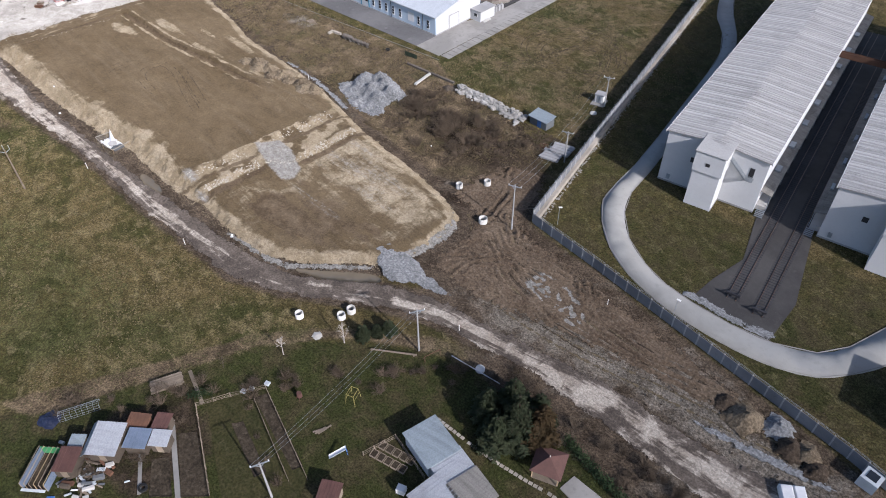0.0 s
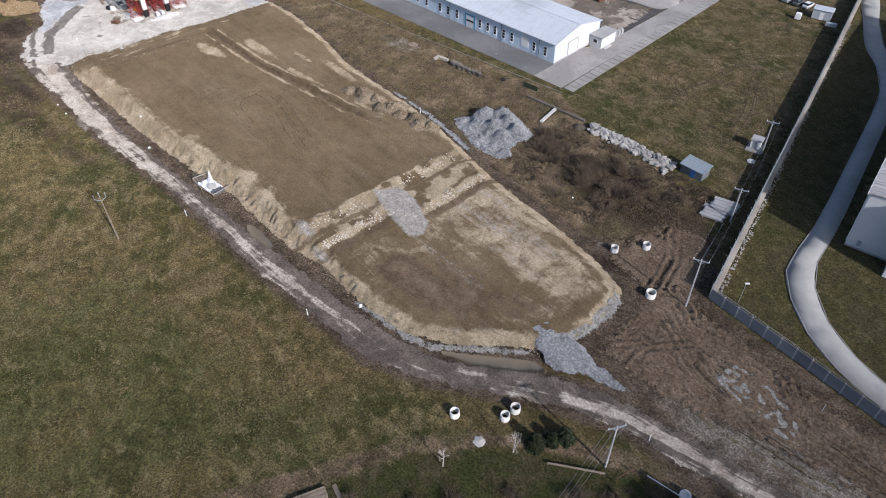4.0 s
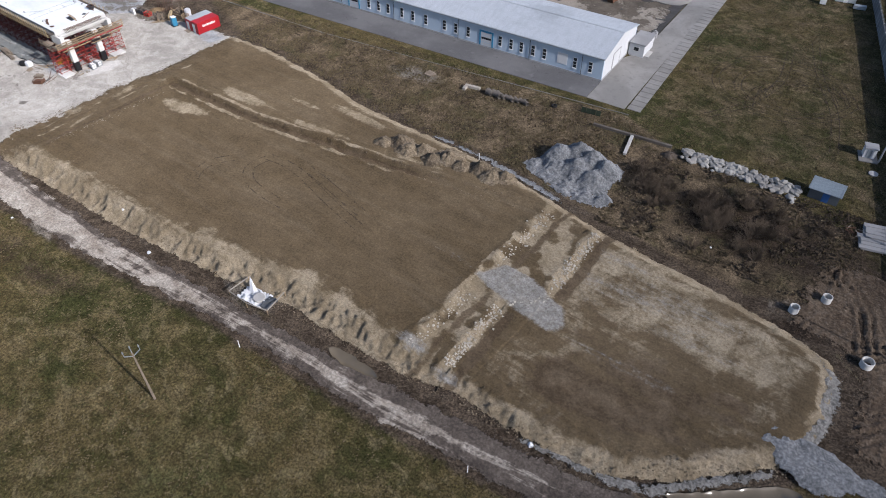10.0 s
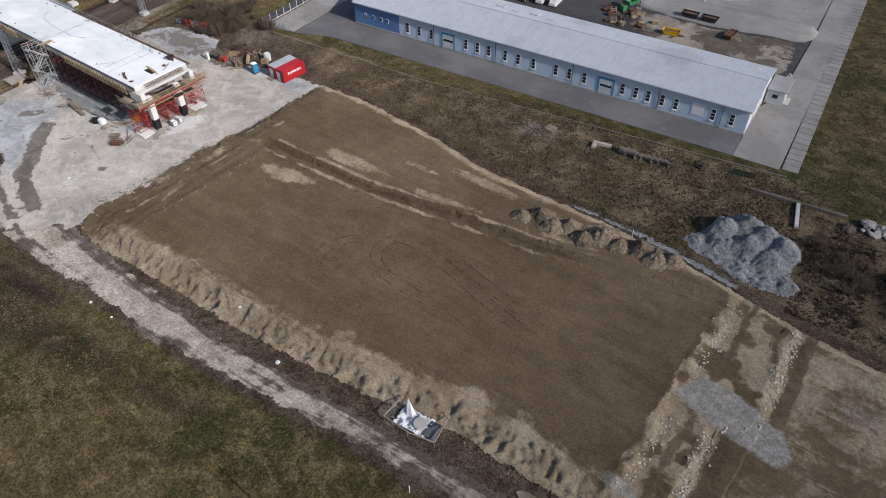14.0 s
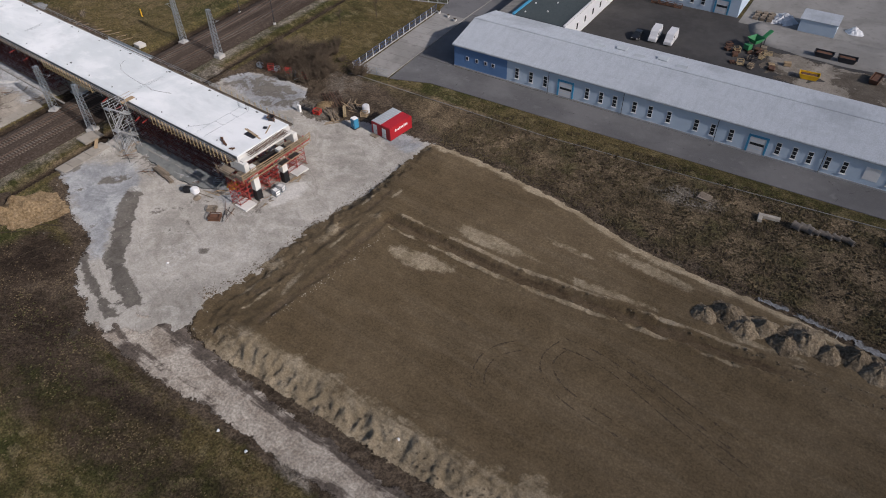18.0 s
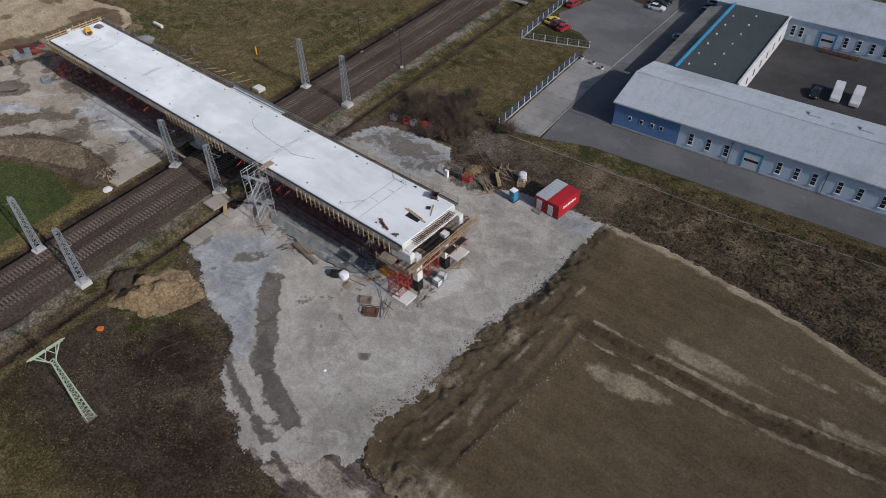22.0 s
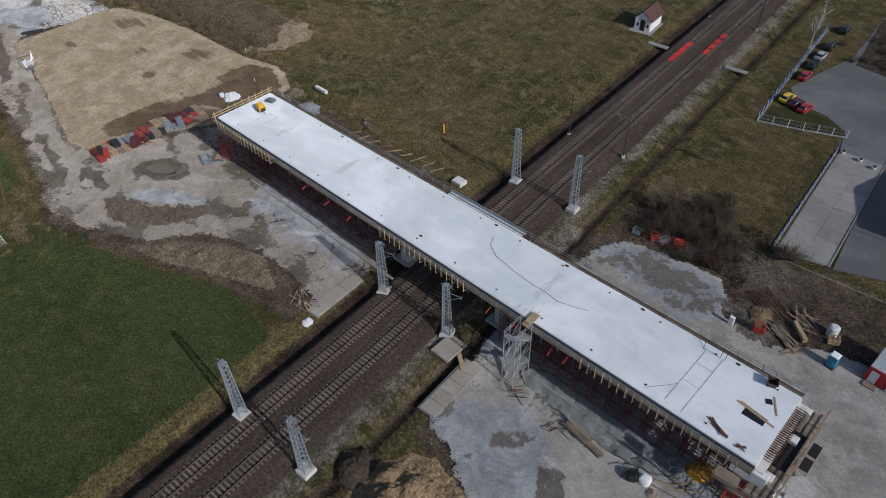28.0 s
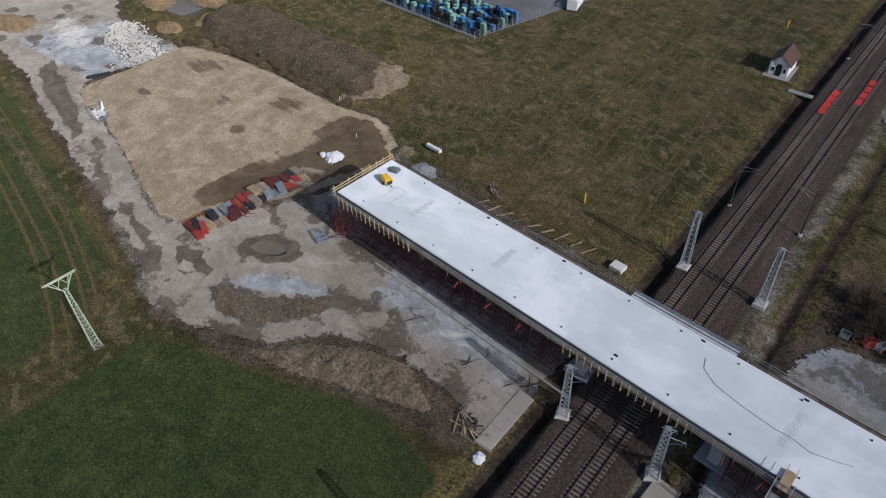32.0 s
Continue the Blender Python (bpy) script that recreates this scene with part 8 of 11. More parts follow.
# ---------------------------------------------------------------- things on the building site
ct = thing("site_container", "pair of red site containers with white doors and a grey roof", "container", (-216.05, 98.0, 0.1), -8)
part("body", Mesh().box(0, 0, .12, 2.45, 6.05, 2.72, .03), "cont_red", ct)
part("body", Mesh().box(2.5, 0, .12, 4.95, 6.05, 2.72, .03), "cont_red", ct)
part("roof", Mesh().box(.05, .05, 2.72, 2.4, 6.0, 2.8, .02), "cont_roof", ct, "grey corrugated roof sheet")
rr = Mesh()
for k in range(9):
    rr.box(.1, .4 + k * .65, 2.8, 2.35, .5 + k * .65, 2.83)
part("roof_ribs", rr, "cont_roof", ct)["kind"] = "stuff"
part("roof", Mesh().box(2.55, .05, 2.72, 4.9, 6.0, 2.82, .03), "cont_red", ct, "red roof sheet")
for x in (.95, 3.3):
    d = part("door", Mesh().box(x - .5, -.05, .2, x + .5, 0, 2.2), "white", ct, "white door")
    part("handle", Mesh().box(x + .3, -.09, 1.1, x + .42, -.05, 1.2), "dark_steel", d)
for k in range(9):
    part("sign_shape", Mesh().box(4.95, 1.35 + k * .4, 1.55, 4.97, 1.62 + k * .4, 2.0 + .1 * (k % 3 == 0)), "white", ct, "white sign block on red")
part("step", Mesh().box(.3, -1.0, 0, 1.9, -.1, .16), "old_timber", ct)
part("corner_post", Mesh().box(4.88, -.03, .1, 5.0, .09, 2.75), "cont_red", ct)
tl = thing("portable_toilet", "blue portable toilet with a white roof", "portable toilet", (-220.0, 97.7, 0.08), -12)
part("cabin", Mesh().box(-.55, -.55, .1, .55, .55, 2.1, .05), "toilet", tl)
part("roof", Mesh().box(-.58, -.58, 2.1, .58, .58, 2.3, .12), "white", tl, "white domed roof")
part("door", Mesh().box(-.4, -.6, .2, .4, -.55, 2.0), "toilet", tl)
part("handle", Mesh().box(.25, -.64, 1.0, .33, -.6, 1.15), "white", tl)
part("base", Mesh().box(-.65, -.7, 0, .65, .7, .12), "dark_steel", tl)


def bundle(name, c, length, turn, mat, label, cat, nx=5, nz=3, w=.12, h=.08, seed=0, mess=.06, group=""):
    """A stack of boards or bars, each a part, a little out of true."""
    rng = random.Random(seed)
    t = thing(name, label, cat, (c[0], c[1], c[2] if len(c) > 2 else .06), turn, group)
    for k in (-.35, .35):
        part("bearer", Mesh().box(-.06 + k * length, -nx * w * .6, 0, .06 + k * length, nx * w * .6, .09), "old_timber", t)
    me = Mesh().box(-length / 2, -w * .46, 0, length / 2, w * .46, h * .92).data("board", mat)
    for i in range(nx):
        for j in range(nz):
            part("board", me, mat, t).matrix_basis = pose(rng.uniform(-mess, mess) * length, (i - (nx - 1) / 2) * w * 1.05, .09 + j * h, 0, 0, rng.uniform(-mess, mess) * 40)
    return t


def litter(name, c, r, n, mat, label, cat, seed, length=(1.0, 3.0), w=.12, turn=0.0, spread=40, group=""):
    """A loose heap of boards lying across each other."""
    rng = random.Random(seed)
    t = thing(name, label, cat, (c[0], c[1], .06), turn, group)
    for k in range(n):
        l = rng.uniform(*length)
        part("board", Mesh().box(-l / 2, -w / 2, 0, l / 2, w / 2, .05), mat[k % len(mat)], t).matrix_basis = pose(rng.uniform(-r, r), rng.uniform(-r, r) * .6, .02 + .05 * (k % 6), rng.uniform(-3, 3), rng.uniform(-5, 5), rng.gauss(0, spread))
    return t


def crate(name, c, size, turn, mat, label, cat, group="", slats=True):
    """An open frame crate or cage with posts and rails."""
    t = thing(name, label, cat, (c[0], c[1], .07), turn, group)
    a, b, h = size[0] / 2, size[1] / 2, size[2]
    for sx in (-a, a):
        for sy in (-b, b):
            part("post", Mesh().box(sx - .05, sy - .05, 0, sx + .05, sy + .05, h), mat, t)
    for z in (h * .12, h * .55, h):
        part("rail", Mesh().box(-a, -b - .04, z - .05, a, -b + .04, z + .03), mat, t)
        part("rail", Mesh().box(-a, b - .04, z - .05, a, b + .04, z + .03), mat, t)
        part("rail", Mesh().box(-a - .04, -b, z - .05, -a + .04, b, z + .03), mat, t)
        part("rail", Mesh().box(a - .04, -b, z - .05, a + .04, b, z + .03), mat, t)
    part("floor", Mesh().box(-a, -b, .05, a, b, .1), mat, t)
    return t


def big_bag(c, s, turn, mat="sheet", label="full white bulk bag"):
    rng = random.Random(int(c[0] * 10))
    bm = bmesh.new()
    bmesh.ops.create_icosphere(bm, subdivisions=2, radius=1)
    for v in bm.verts:
        k = 1 + .12 * noise.noise(v.co * 2.2 + Vector((c[0], c[1], 0)))
        q = [math.copysign(abs(a) ** .62, a) for a in v.co]
        v.co = Vector((q[0] * .5 * s * k, q[1] * .46 * s * k, (max(q[2], -.8) * .45 + .36) * s * k))
    me = bpy.data.meshes.new("bulk_bag")
    bm.to_mesh(me)
    bm.free()
    me.materials.append(MAT[mat])
    t = new("bulk_bag", me)
    t.matrix_basis = pose(c[0], c[1], .06, 0, 0, turn)
    return tagged(t, label, "bulk bag", "bulk bags")


def crumpled(name, c, r, h, mat, label, cat, seed):
    ob = heap(name, c, r, h, mat, label, cat, seed, rough=1.0, n=20)
    ob.data.polygons.foreach_set("use_smooth", [False] * len(ob.data.polygons))
    return ob


bundle("timber_stack", (-241.2, 67.6), 3.6, -10, "old_timber", "stack of weathered timber beams on bearers", "timber stack", 6, 4, .2, .16, 3)
bundle("timber_stack", (-238.4, 66.8), 2.4, -14, "old_timber", "small stack of dark weathered beams", "timber stack", 4, 3, .18, .15, 4)
big_bag((-231.6, 66.8), 1.5, 0)
big_bag((-233.0, 66.3), 1.4, 30, "black", "full black bulk bag")
crumpled("strap_heap", (-230.2, 65.9, .05), .8, .35, "old_timber", "tangled heap of straps and offcuts", "scrap", 5)
crumpled("tarpaulin", (-227.0, 72.2, .05), 1.7, 1.3, "tarp", "crumpled yellow tarpaulin over a stack", "tarpaulin", 9)
crate("steel_cage", (-229.6, 70.8), (1.6, 1.2, 1.1), 30, "galv", "empty galvanised mesh cage", "cage")
litter("plank_heap", (-228.4, 68.2), 1.6, 8, ("timber", "old_timber"), "loose planks on the gravel", "planks", 6, (1.6, 4.0), .14, 35, 18)
crate("pallet_crate", (-225.6, 65.0), (1.5, 1.1, .5), 30, "old_timber", "low grey timber crate", "crate", "crates")
bk2 = crate("rubbish_skip", (-223.4, 63.6), (1.9, 1.4, .8), 28, "rust", "rusty steel skip of scrap", "skip", "")
part("fill", Mesh().box(-.85, -.6, .1, .85, .6, .55), "rust", bk2)
litter("steel_bars", (-222.8, 66.6), 2.0, 6, ("dark_steel", "rust"), "steel bars scattered on the gravel", "steel bars", 8, (2, 5), .07, -55, 12)
ibc = crate("ibc_tank", (-219.0, 75.2), (1.2, 1.0, 1.2), 5, "galv", "white plastic tank in a steel cage", "tank", "tanks")
part("tank", Mesh().box(-.55, -.45, .12, .55, .45, 1.15, .1), "white", ibc)
ibc2 = copy_thing(ibc, pose(-218.9, 73.8, .07, 0, 0, -8))
litter("offcuts", (-219.3, 71.5), 1.6, 16, ("old_timber", "timber", "concrete"), "scattered timber formwork offcuts on gravel", "offcuts", 11, (.6, 2.2), .16, 80, 35)
litter("offcuts", (-219.0, 79.5), 1.4, 12, ("old_timber", "timber"), "scattered timber formwork offcuts on gravel", "offcuts", 12, (.6, 2.4), .14, 80, 35)
litter("plank_heap", (-226.6, 98.9), 1.5, 16, ("old_timber", "timber", "old_timber"), "long grey formwork boards thrown together", "planks", 13, (2.4, 4.6), .16, -36, 9)
litter("plank_heap", (-229.4, 100.0), 1.2, 10, ("old_timber", "bark"), "short grey boards thrown together", "planks", 14, (1.4, 3.0), .16, -30, 14)
bundle("timber_stack", (-225.2, 100.9), 3.4, -48, "yellow_wood", "stack of pale formwork beams", "timber stack", 4, 3, .14, .2, 15, .04)
litter("plank_heap", (-225.0, 103.6), 2.0, 22, ("old_timber", "bark", "timber"), "untidy heap of old boards and branches", "planks", 16, (1.2, 3.6), .14, -30, 28)
litter("plank_heap", (-224.4, 97.2), .9, 3, ("timber",), "single pale planks lying on the gravel", "planks", 17, (3.0, 4.2), .22, 48, 5)
sk = crate("red_bin", (-229.8, 97.9), (1.4, 1.1, .9), 10, "red", "small red steel bin", "bin")
part("fill", Mesh().box(-.6, -.45, .1, .6, .45, .7), "rust", sk)
crate("steel_table", (-232.6, 98.0), (2.0, .9, .8), 5, "dark_steel", "dark steel trestle beside the bridge", "trestle", "trestles")
wt = solid("water_tank", Mesh().tube((0, 0, 0), (0, 0, 1.5), .75, n=18).tube((0, 0, 1.5), (0, 0, 1.75), .75, .45, 18), "sheet", "round white water tank", "tank", at=(-221.6, 103.4, .06))
crate("tank_stand", (-221.0, 102.0), (1.3, 1.0, 1.0), 20, "timber", "timber stand beside the tank", "stand")
heap("sand_mound", (-230.5, 100.9, 0), 2.2, .7, "sand", "small heap of brown sand", "sand heap", 7, .3)
cbx = solid("cabinet", Mesh().box(-.35, -.25, 0, .35, .25, 1.5, .03), "white", "white electric cabinet beside the bridge", "cabinet", at=(-233.4, 96.6, .06), turn=-5)
bl = thing("steel_rods", "row of long rusty steel rods on the ground", "steel rods", (-230.5, 103.8, .06), -36)
for k in range(7):
    part("rod", Mesh().box(-3.2, -.06, 0, 3.2, .06, .1), "rust", bl).matrix_basis = pose(.15 * (k % 3), -1.6 + k * .55, .02, 0, 0, 2 * math.sin(k * 2.0))
for k in range(9):
    crate("scaffold_rack", (-253.2 + k * 1.5, 106.2 + .12 * k + .3 * (k % 2)), (1.2, .9, .9 + .2 * (k % 3)), 20 * (k % 4), ("galv", "rust", "red_steel")[k % 3], "steel stillage with stacked scaffold parts", "stillage", "stillages")
litter("scaffold_tubes", (-249.5, 107.4), 2.5, 24, ("rust", "galv", "red_steel"), "jumble of rusty scaffold tubes", "scaffold parts", 19, (1, 2.6), .07, 0, 50)
litter("scaffold_tubes", (-243.5, 107.0), 2.2, 20, ("galv", "rust", "alu"), "jumble of rusty scaffold tubes", "scaffold parts", 20, (1, 2.6), .07, 0, 50)
rl = thing("cable_reel", "red cable reel lying on its side", "cable reel", (-246.6, 107.6, .1), 20)
part("flange", Mesh().ring((0, 0, 0), .25, .8, .08), "red", rl)
part("flange", Mesh().ring((0, 0, .6), .25, .8, .08), "red", rl)
part("drum", Mesh().tube((0, 0, .05), (0, 0, .62), .45, n=14), "rust", rl)
slabs = structure("concrete_path", Mesh().box(-259.5, 58.2, -.2, -256.4, 68.4, .02), "slab", "strip of old concrete slabs", "slabs")
slab_field(slabs, -259.3, 58.3, 2.75, 2.0, 1, 5, -1.0, "old_slab", .16, .1, .2)
slabs2 = structure("concrete_path", Mesh().box(-283.6, 60.8, -.2, -281.2, 70.6, .02), "slab", "strip of old concrete slabs", "slabs")
slab_field(slabs2, -283.5, 60.9, 2.3, 3.2, 1, 3, 0.6, "old_slab", .16, .04, .2)
solid("concrete_block", Mesh().box(-1.6, -2.0, 0, 1.6, 2.0, .4, .06), "old_slab", "square concrete block beside the track", "block", at=(-262.3, 68.2, .05), turn=-4)
solid("plank", Mesh().box(-2.6, -.3, 0, 2.6, .3, .15), "timber", "plank bridge over the ditch", "plank", at=(-260.2, 68.0, .15), turn=-40)
litter("timber_heap", (-285.6, 61.8), 1.6, 26, ("timber", "old_timber", "bark"), "heap of sawn timber offcuts", "timber heap", 21, (1.4, 3.2), .16, -20, 24)
crumpled("plastic_sheet", (-281.8, 59.3, .03), .9, .3, "sheet", "crumpled white plastic sheet", "plastic sheet", 22)
heap("sand_mound", (-252.8, 48.4, 0), 6.4, 3.0, "sand", "large heap of sandy brown soil", "soil heap", 31, .7, 64, 35, squash=.78, peaks=6)
heap("soil_mound", (-259.2, 47.0, 0), 3.0, 1.6, "mud", "dark damp soil heap beside the ditch", "soil heap", 32, .5, 30)
solid("marker_sack", Mesh().box(-.4, -.3, 0, .4, .3, .7, .12), "orange", "orange marker sack in the grass", "sack", at=(-253.6, 38.8, 0), turn=30)

# west end: stacked falsework material and loose things
rng = random.Random(77)
_looks = {"red_steel": "red steel", "galv": "galvanised", "rust": "rusty", "old_timber": "grey timber", "dark_steel": "dark steel", "timber": "brown timber", "falsework": "dull red"}
for k in range(36):
    f = (k // 2) / 17
    x, y = -346.4 + 2.4 * f + (k % 2) * 2.3, 63.2 + f * 21.5
    mt = ("falsework", "old_timber", "red_steel", "galv", "dark_steel", "falsework", "timber", "red_steel", "galv", "old_timber")[(k * 7 + k // 3) % 10]
    bundle(("steel_bundle", "beam_bundle")[k % 2], (x + rng.uniform(-.5, .5), y + rng.uniform(-.3, .3), .07), rng.uniform(2.2, 3.1), -12 + rng.uniform(-14, 14), mt, "bundle of %s falsework parts" % _looks[mt], "falsework parts", rng.choice((5, 6, 7)), rng.choice((3, 4, 6)), rng.uniform(.16, .22), rng.uniform(.14, .24), 100 + k, .06, "falsework bundles")
litter("scaffold_tubes", (-343.4, 70.5), 2.4, 24, ("red_steel", "rust", "galv", "old_timber"), "jumble of red scaffold parts", "scaffold parts", 41, (1, 2.4), .1, 60, 40)
litter("scaffold_tubes", (-342.4, 77.5), 2.2, 22, ("orange", "galv", "red_steel", "timber"), "jumble of scaffold parts and boards", "scaffold parts", 42, (1, 2.4), .12, 60, 40)
bundle("timber_stack", (-340.8, 83.2, .3), 4.2, 15, "old_timber", "stack of long grey boards", "timber stack", 7, 4, .2, .12, 43)
bundle("timber_stack", (-341.6, 86.8, .4), 4.6, 20, "old_timber", "stack of long grey boards", "timber stack", 6, 4, .2, .12, 44)
crumpled("plastic_sheet", (-341.5, 92.6, .5), 2.2, 1.4, "sheet", "crumpled white plastic sheeting over a stack", "plastic sheet", 47)
for k in range(3):
    big_bag((-343.5 + 1.0 * (k % 4) + rng.uniform(-.3, .3), 91.5 + k * .6 + rng.uniform(-.3, .3)), 1.15, k * 30).location.z = .5
_ob = crate("steel_trough", (-347.6, 64.8), (3.6, 1.1, .7), 82, "orange", "open orange steel trough at the stack end", "trough")
part("fill", Mesh().box(-1.7, -.45, .1, 1.7, .45, .5), "rust", _ob)
crate("work_platform", (-327.0, 75.2), (2.4, 1.6, 1.0), -25, "galv", "galvanised work platform basket", "platform", "")
litter("scaffold_tubes", (-325.5, 76.6), 1.3, 12, ("galv", "rust"), "loose galvanised scaffold tubes on gravel", "scaffold parts", 45, (1, 2.6), .08, 40, 30)
litter("plank_heap", (-328.0, 79.6), 1.6, 14, ("timber", "rust", "red_steel"), "leaning boards and red frames", "planks", 46, (1.5, 3.5), .16, -40, 16)
for k in range(9):
    x = -311.5 + k * 2.65
    litter("plank", (x, 99.2 + .25 * k * .4 + rng.uniform(-.3, .3)), .2, 2, ("timber", "old_timber"), "pale boards laid out on the grass", "planks", 50 + k, (2.2, 3.4), .16, 62 + rng.uniform(-8, 8), 3, "laid boards")
litter("plank_heap", (-311.8, 103.2), 1.2, 12, ("old_timber", "bark"), "small heap of grey boards", "planks", 61, (1.4, 3.0), .2, -30, 20)
litter("red_tubes", (-301.5, 96.4), 3.0, 14, ("red_steel", "rust"), "red scaffold tubes in the grass", "scaffold parts", 62, (1.6, 3.4), .09, -12, 10)
solid("barrier_block", Mesh().box(-1.8, -.35, 0, 1.8, .35, .8, .1), "white_concrete", "pale concrete barrier block", "barrier", at=(-328.4, 106.3, .3), turn=-5)
solid("concrete_block", Mesh().box(-1.1, -.9, 0, 1.1, .9, .8, .06), "white_concrete", "pale concrete box beside the bridge", "block", at=(-284.7, 99.0, 0), turn=-5)
for x, y in ((-297.3, 110.1), (-293.6, 198.5)):
    mk = thing("marker_post", "yellow pipeline marker post in the meadow", "marker post", (x, y, 0), 0, "marker posts")
    part("post", Mesh().tube((0, 0, 0), (0, 0, 1.8), .14, n=10), "yellow", mk)
    part("cap", Mesh().tube((0, 0, 1.8), (0, 0, 2.0), .2, .1, 10), "yellow", mk)
heap("gravel_mound", (-326, 99.5, .1), 3.0, .8, "crushed", "flat heap of grey stone", "stone heap", 63, .4)
heap("sand_mound", (-332.5, 102.0, .3), 2.6, 1.2, "soilheap", "heap of pale loam", "soil heap", 64, .4)
# rubble cover, water pit and heaps at the far west
heap("soil_mound", (-434, 115, 0), 6, 2.0, "sand", "pale sandy spoil heap", "soil heap", 60, .3, squash=.7)
heap("soil_mound", (-418, 107.5, 0), 5, 1.6, "sand", "pale sandy spoil heap", "soil heap", 59, .3, squash=.6)
heap("soil_mound", (-456, 84, 0), 9, 1.6, "sand", "broad pale sandy spoil heap by the road", "soil heap", 58, .3, squash=.5)
heap("soil_mound", (-424, 124, 0), 7, 2.0, "sand", "pale sandy spoil heap", "soil heap", 65, .35, squash=.55)
heap("soil_mound", (-412, 117, 0), 6, 2.2, "sand", "pale sandy spoil heap", "soil heap", 66, .35, squash=.7)
_bank = [(-415, 113.5), (-404, 108.6), (-390, 109.6), (-370, 109.6), (-355, 109.4), (-350.5, 114), (-353, 122), (-362, 127.5), (-384, 129), (-408, 130), (-417, 124)]


def bank_height(X, Y):
    f = np.clip((signed(_bank, X, Y) + .6 * wavy(X, Y, 2.5, 3.0)) / 4.0, 0, 1)
    return 2.7 * f * f * (3 - 2 * f) * (1 + .10 * wavy(X, Y, 5, 2.0)) + .14 * wavy(X, Y, 1.2, 4.0) * f + .03


sheet("spoil_bank", ragged(_bank, 1.3, .6, 67), "spoil", bank_height, 1.0, {}, "long flat-topped bank of brown spoil overgrown with weeds", "soil bank", .3, "")
heap("soil_mound", (-356.5, 118, .3), 8.0, 2.6, "pale_loam", "pale sandy end of the spoil bank", "soil heap", 68, .35, squash=1.2)
sheet("puddle", ragged([(-436, 118), (-428, 121), (-420, 119), (-421, 114), (-430, 113)], 1.2, .5, 69), "water", flat(.12), 2.0, {}, "grey pond in a pit", "puddle", .05)
bundle("pipe_stack", (-409.6, 82.4), 5.0, 65, "dark_steel", "dark pipes lying by the road", "pipes", 3, 1, .45, .25, 70)
# sheeted inlet with timber rails
def inlet(x, y, turn, seed):
    t = thing("sheeted_inlet", "sheeted drain inlet inside a timber guard rail", "drain inlet", (x, y, .05), turn, "drain inlets")
    for a, b in (((-3.5, 2.0), (-4.0, -1.6)), ((3.4, -1.7), (3.2, 2.4)), ((-4.0, -1.6), (-.2, -2.1)), ((-.2, -2.1), (3.4, -1.7))):
        part("rail", Mesh().beam((*a, 1.0), (*b, 1.05), .10, .16), "old_slab", t, "pale timber rail")
        part("post", Mesh().box(a[0] - .05, a[1] - .05, 0, a[0] + .05, a[1] + .05, 1.1), "timber", t)
        part("post", Mesh().box(b[0] - .05, b[1] - .05, 0, b[0] + .05, b[1] + .05, 1.15), "timber", t)
    bm = bmesh.new()
    bmesh.ops.create_grid(bm, x_segments=24, y_segments=14, size=1)
    for v in bm.verts:
        w = noise.noise(Vector((v.co.x * 3 + seed, v.co.y * 3, 0))) + .6 * noise.noise(Vector((v.co.x * 8 + seed, v.co.y * 8, 1)))
        v.co = Vector((v.co.x * 2.3 - .5, v.co.y * 1.4, max(0.03, .26 + .5 * w)))
    me = bpy.data.meshes.new("sheet")
    bm.to_mesh(me)
    bm.free()
    me.materials.append(MAT["sheet"])
    part("sheet", me, "sheet", t, "crumpled white sheet")
    fold = Mesh()
    fold.add([(-1.9, .3, .2), (-.9, .2, .3), (-1.0, 1.1, .2), (-2.0, 1.2, .15), (-2.2, 1.3, 2.5), (-1.9, 1.2, 2.2)], [(0, 1, 5), (1, 2, 5), (2, 3, 4), (2, 4, 5), (3, 0, 4), (0, 5, 4), (3, 2, 1, 0)])
    part("raised_fold", fold, "sheet", t, "stiff white sheet standing up in a peak")
    part("lid", Mesh().tube((.4, -.1, .3), (.4, -.1, .75), .85, n=20), "concrete", t, "round grey concrete lid")
    part("liner", Mesh().box(1.3, -1.2, .05, 2.9, 1.2, .45, .15).beam((1.4, -.6, .5), (2.8, .9, .7), .5, .1), "grey_tarp", t)


inlet(-140.4, 43.0, 2, 1)
inlet(-393.0, 73.8, -12, 4)


# concrete manhole rings
for x, y, r in ((-70.0, 39.2, .72), (-64.6, 43.8, .7), (-64.4, 45.8, .75), (-73.4, 83.2, .7), (-69.8, 87.8, .72), (-62.9, 78.3, .85)):
    solid("manhole_ring", Mesh().ring((0, 0, 0), r - .13, r, 1.05, 22).ring((0, 0, 1.05), r - .13, r - .04, .06, 22), "white_concrete", "upright pale concrete manhole ring", "manhole ring", "manhole rings", at=(x, y, -.03))
crumpled("scrap_mound", (-101.4, 110.6, 0), 1.6, .7, "shed_wood", "low mound of dark timber scrap by the boulders", "scrap", 48)
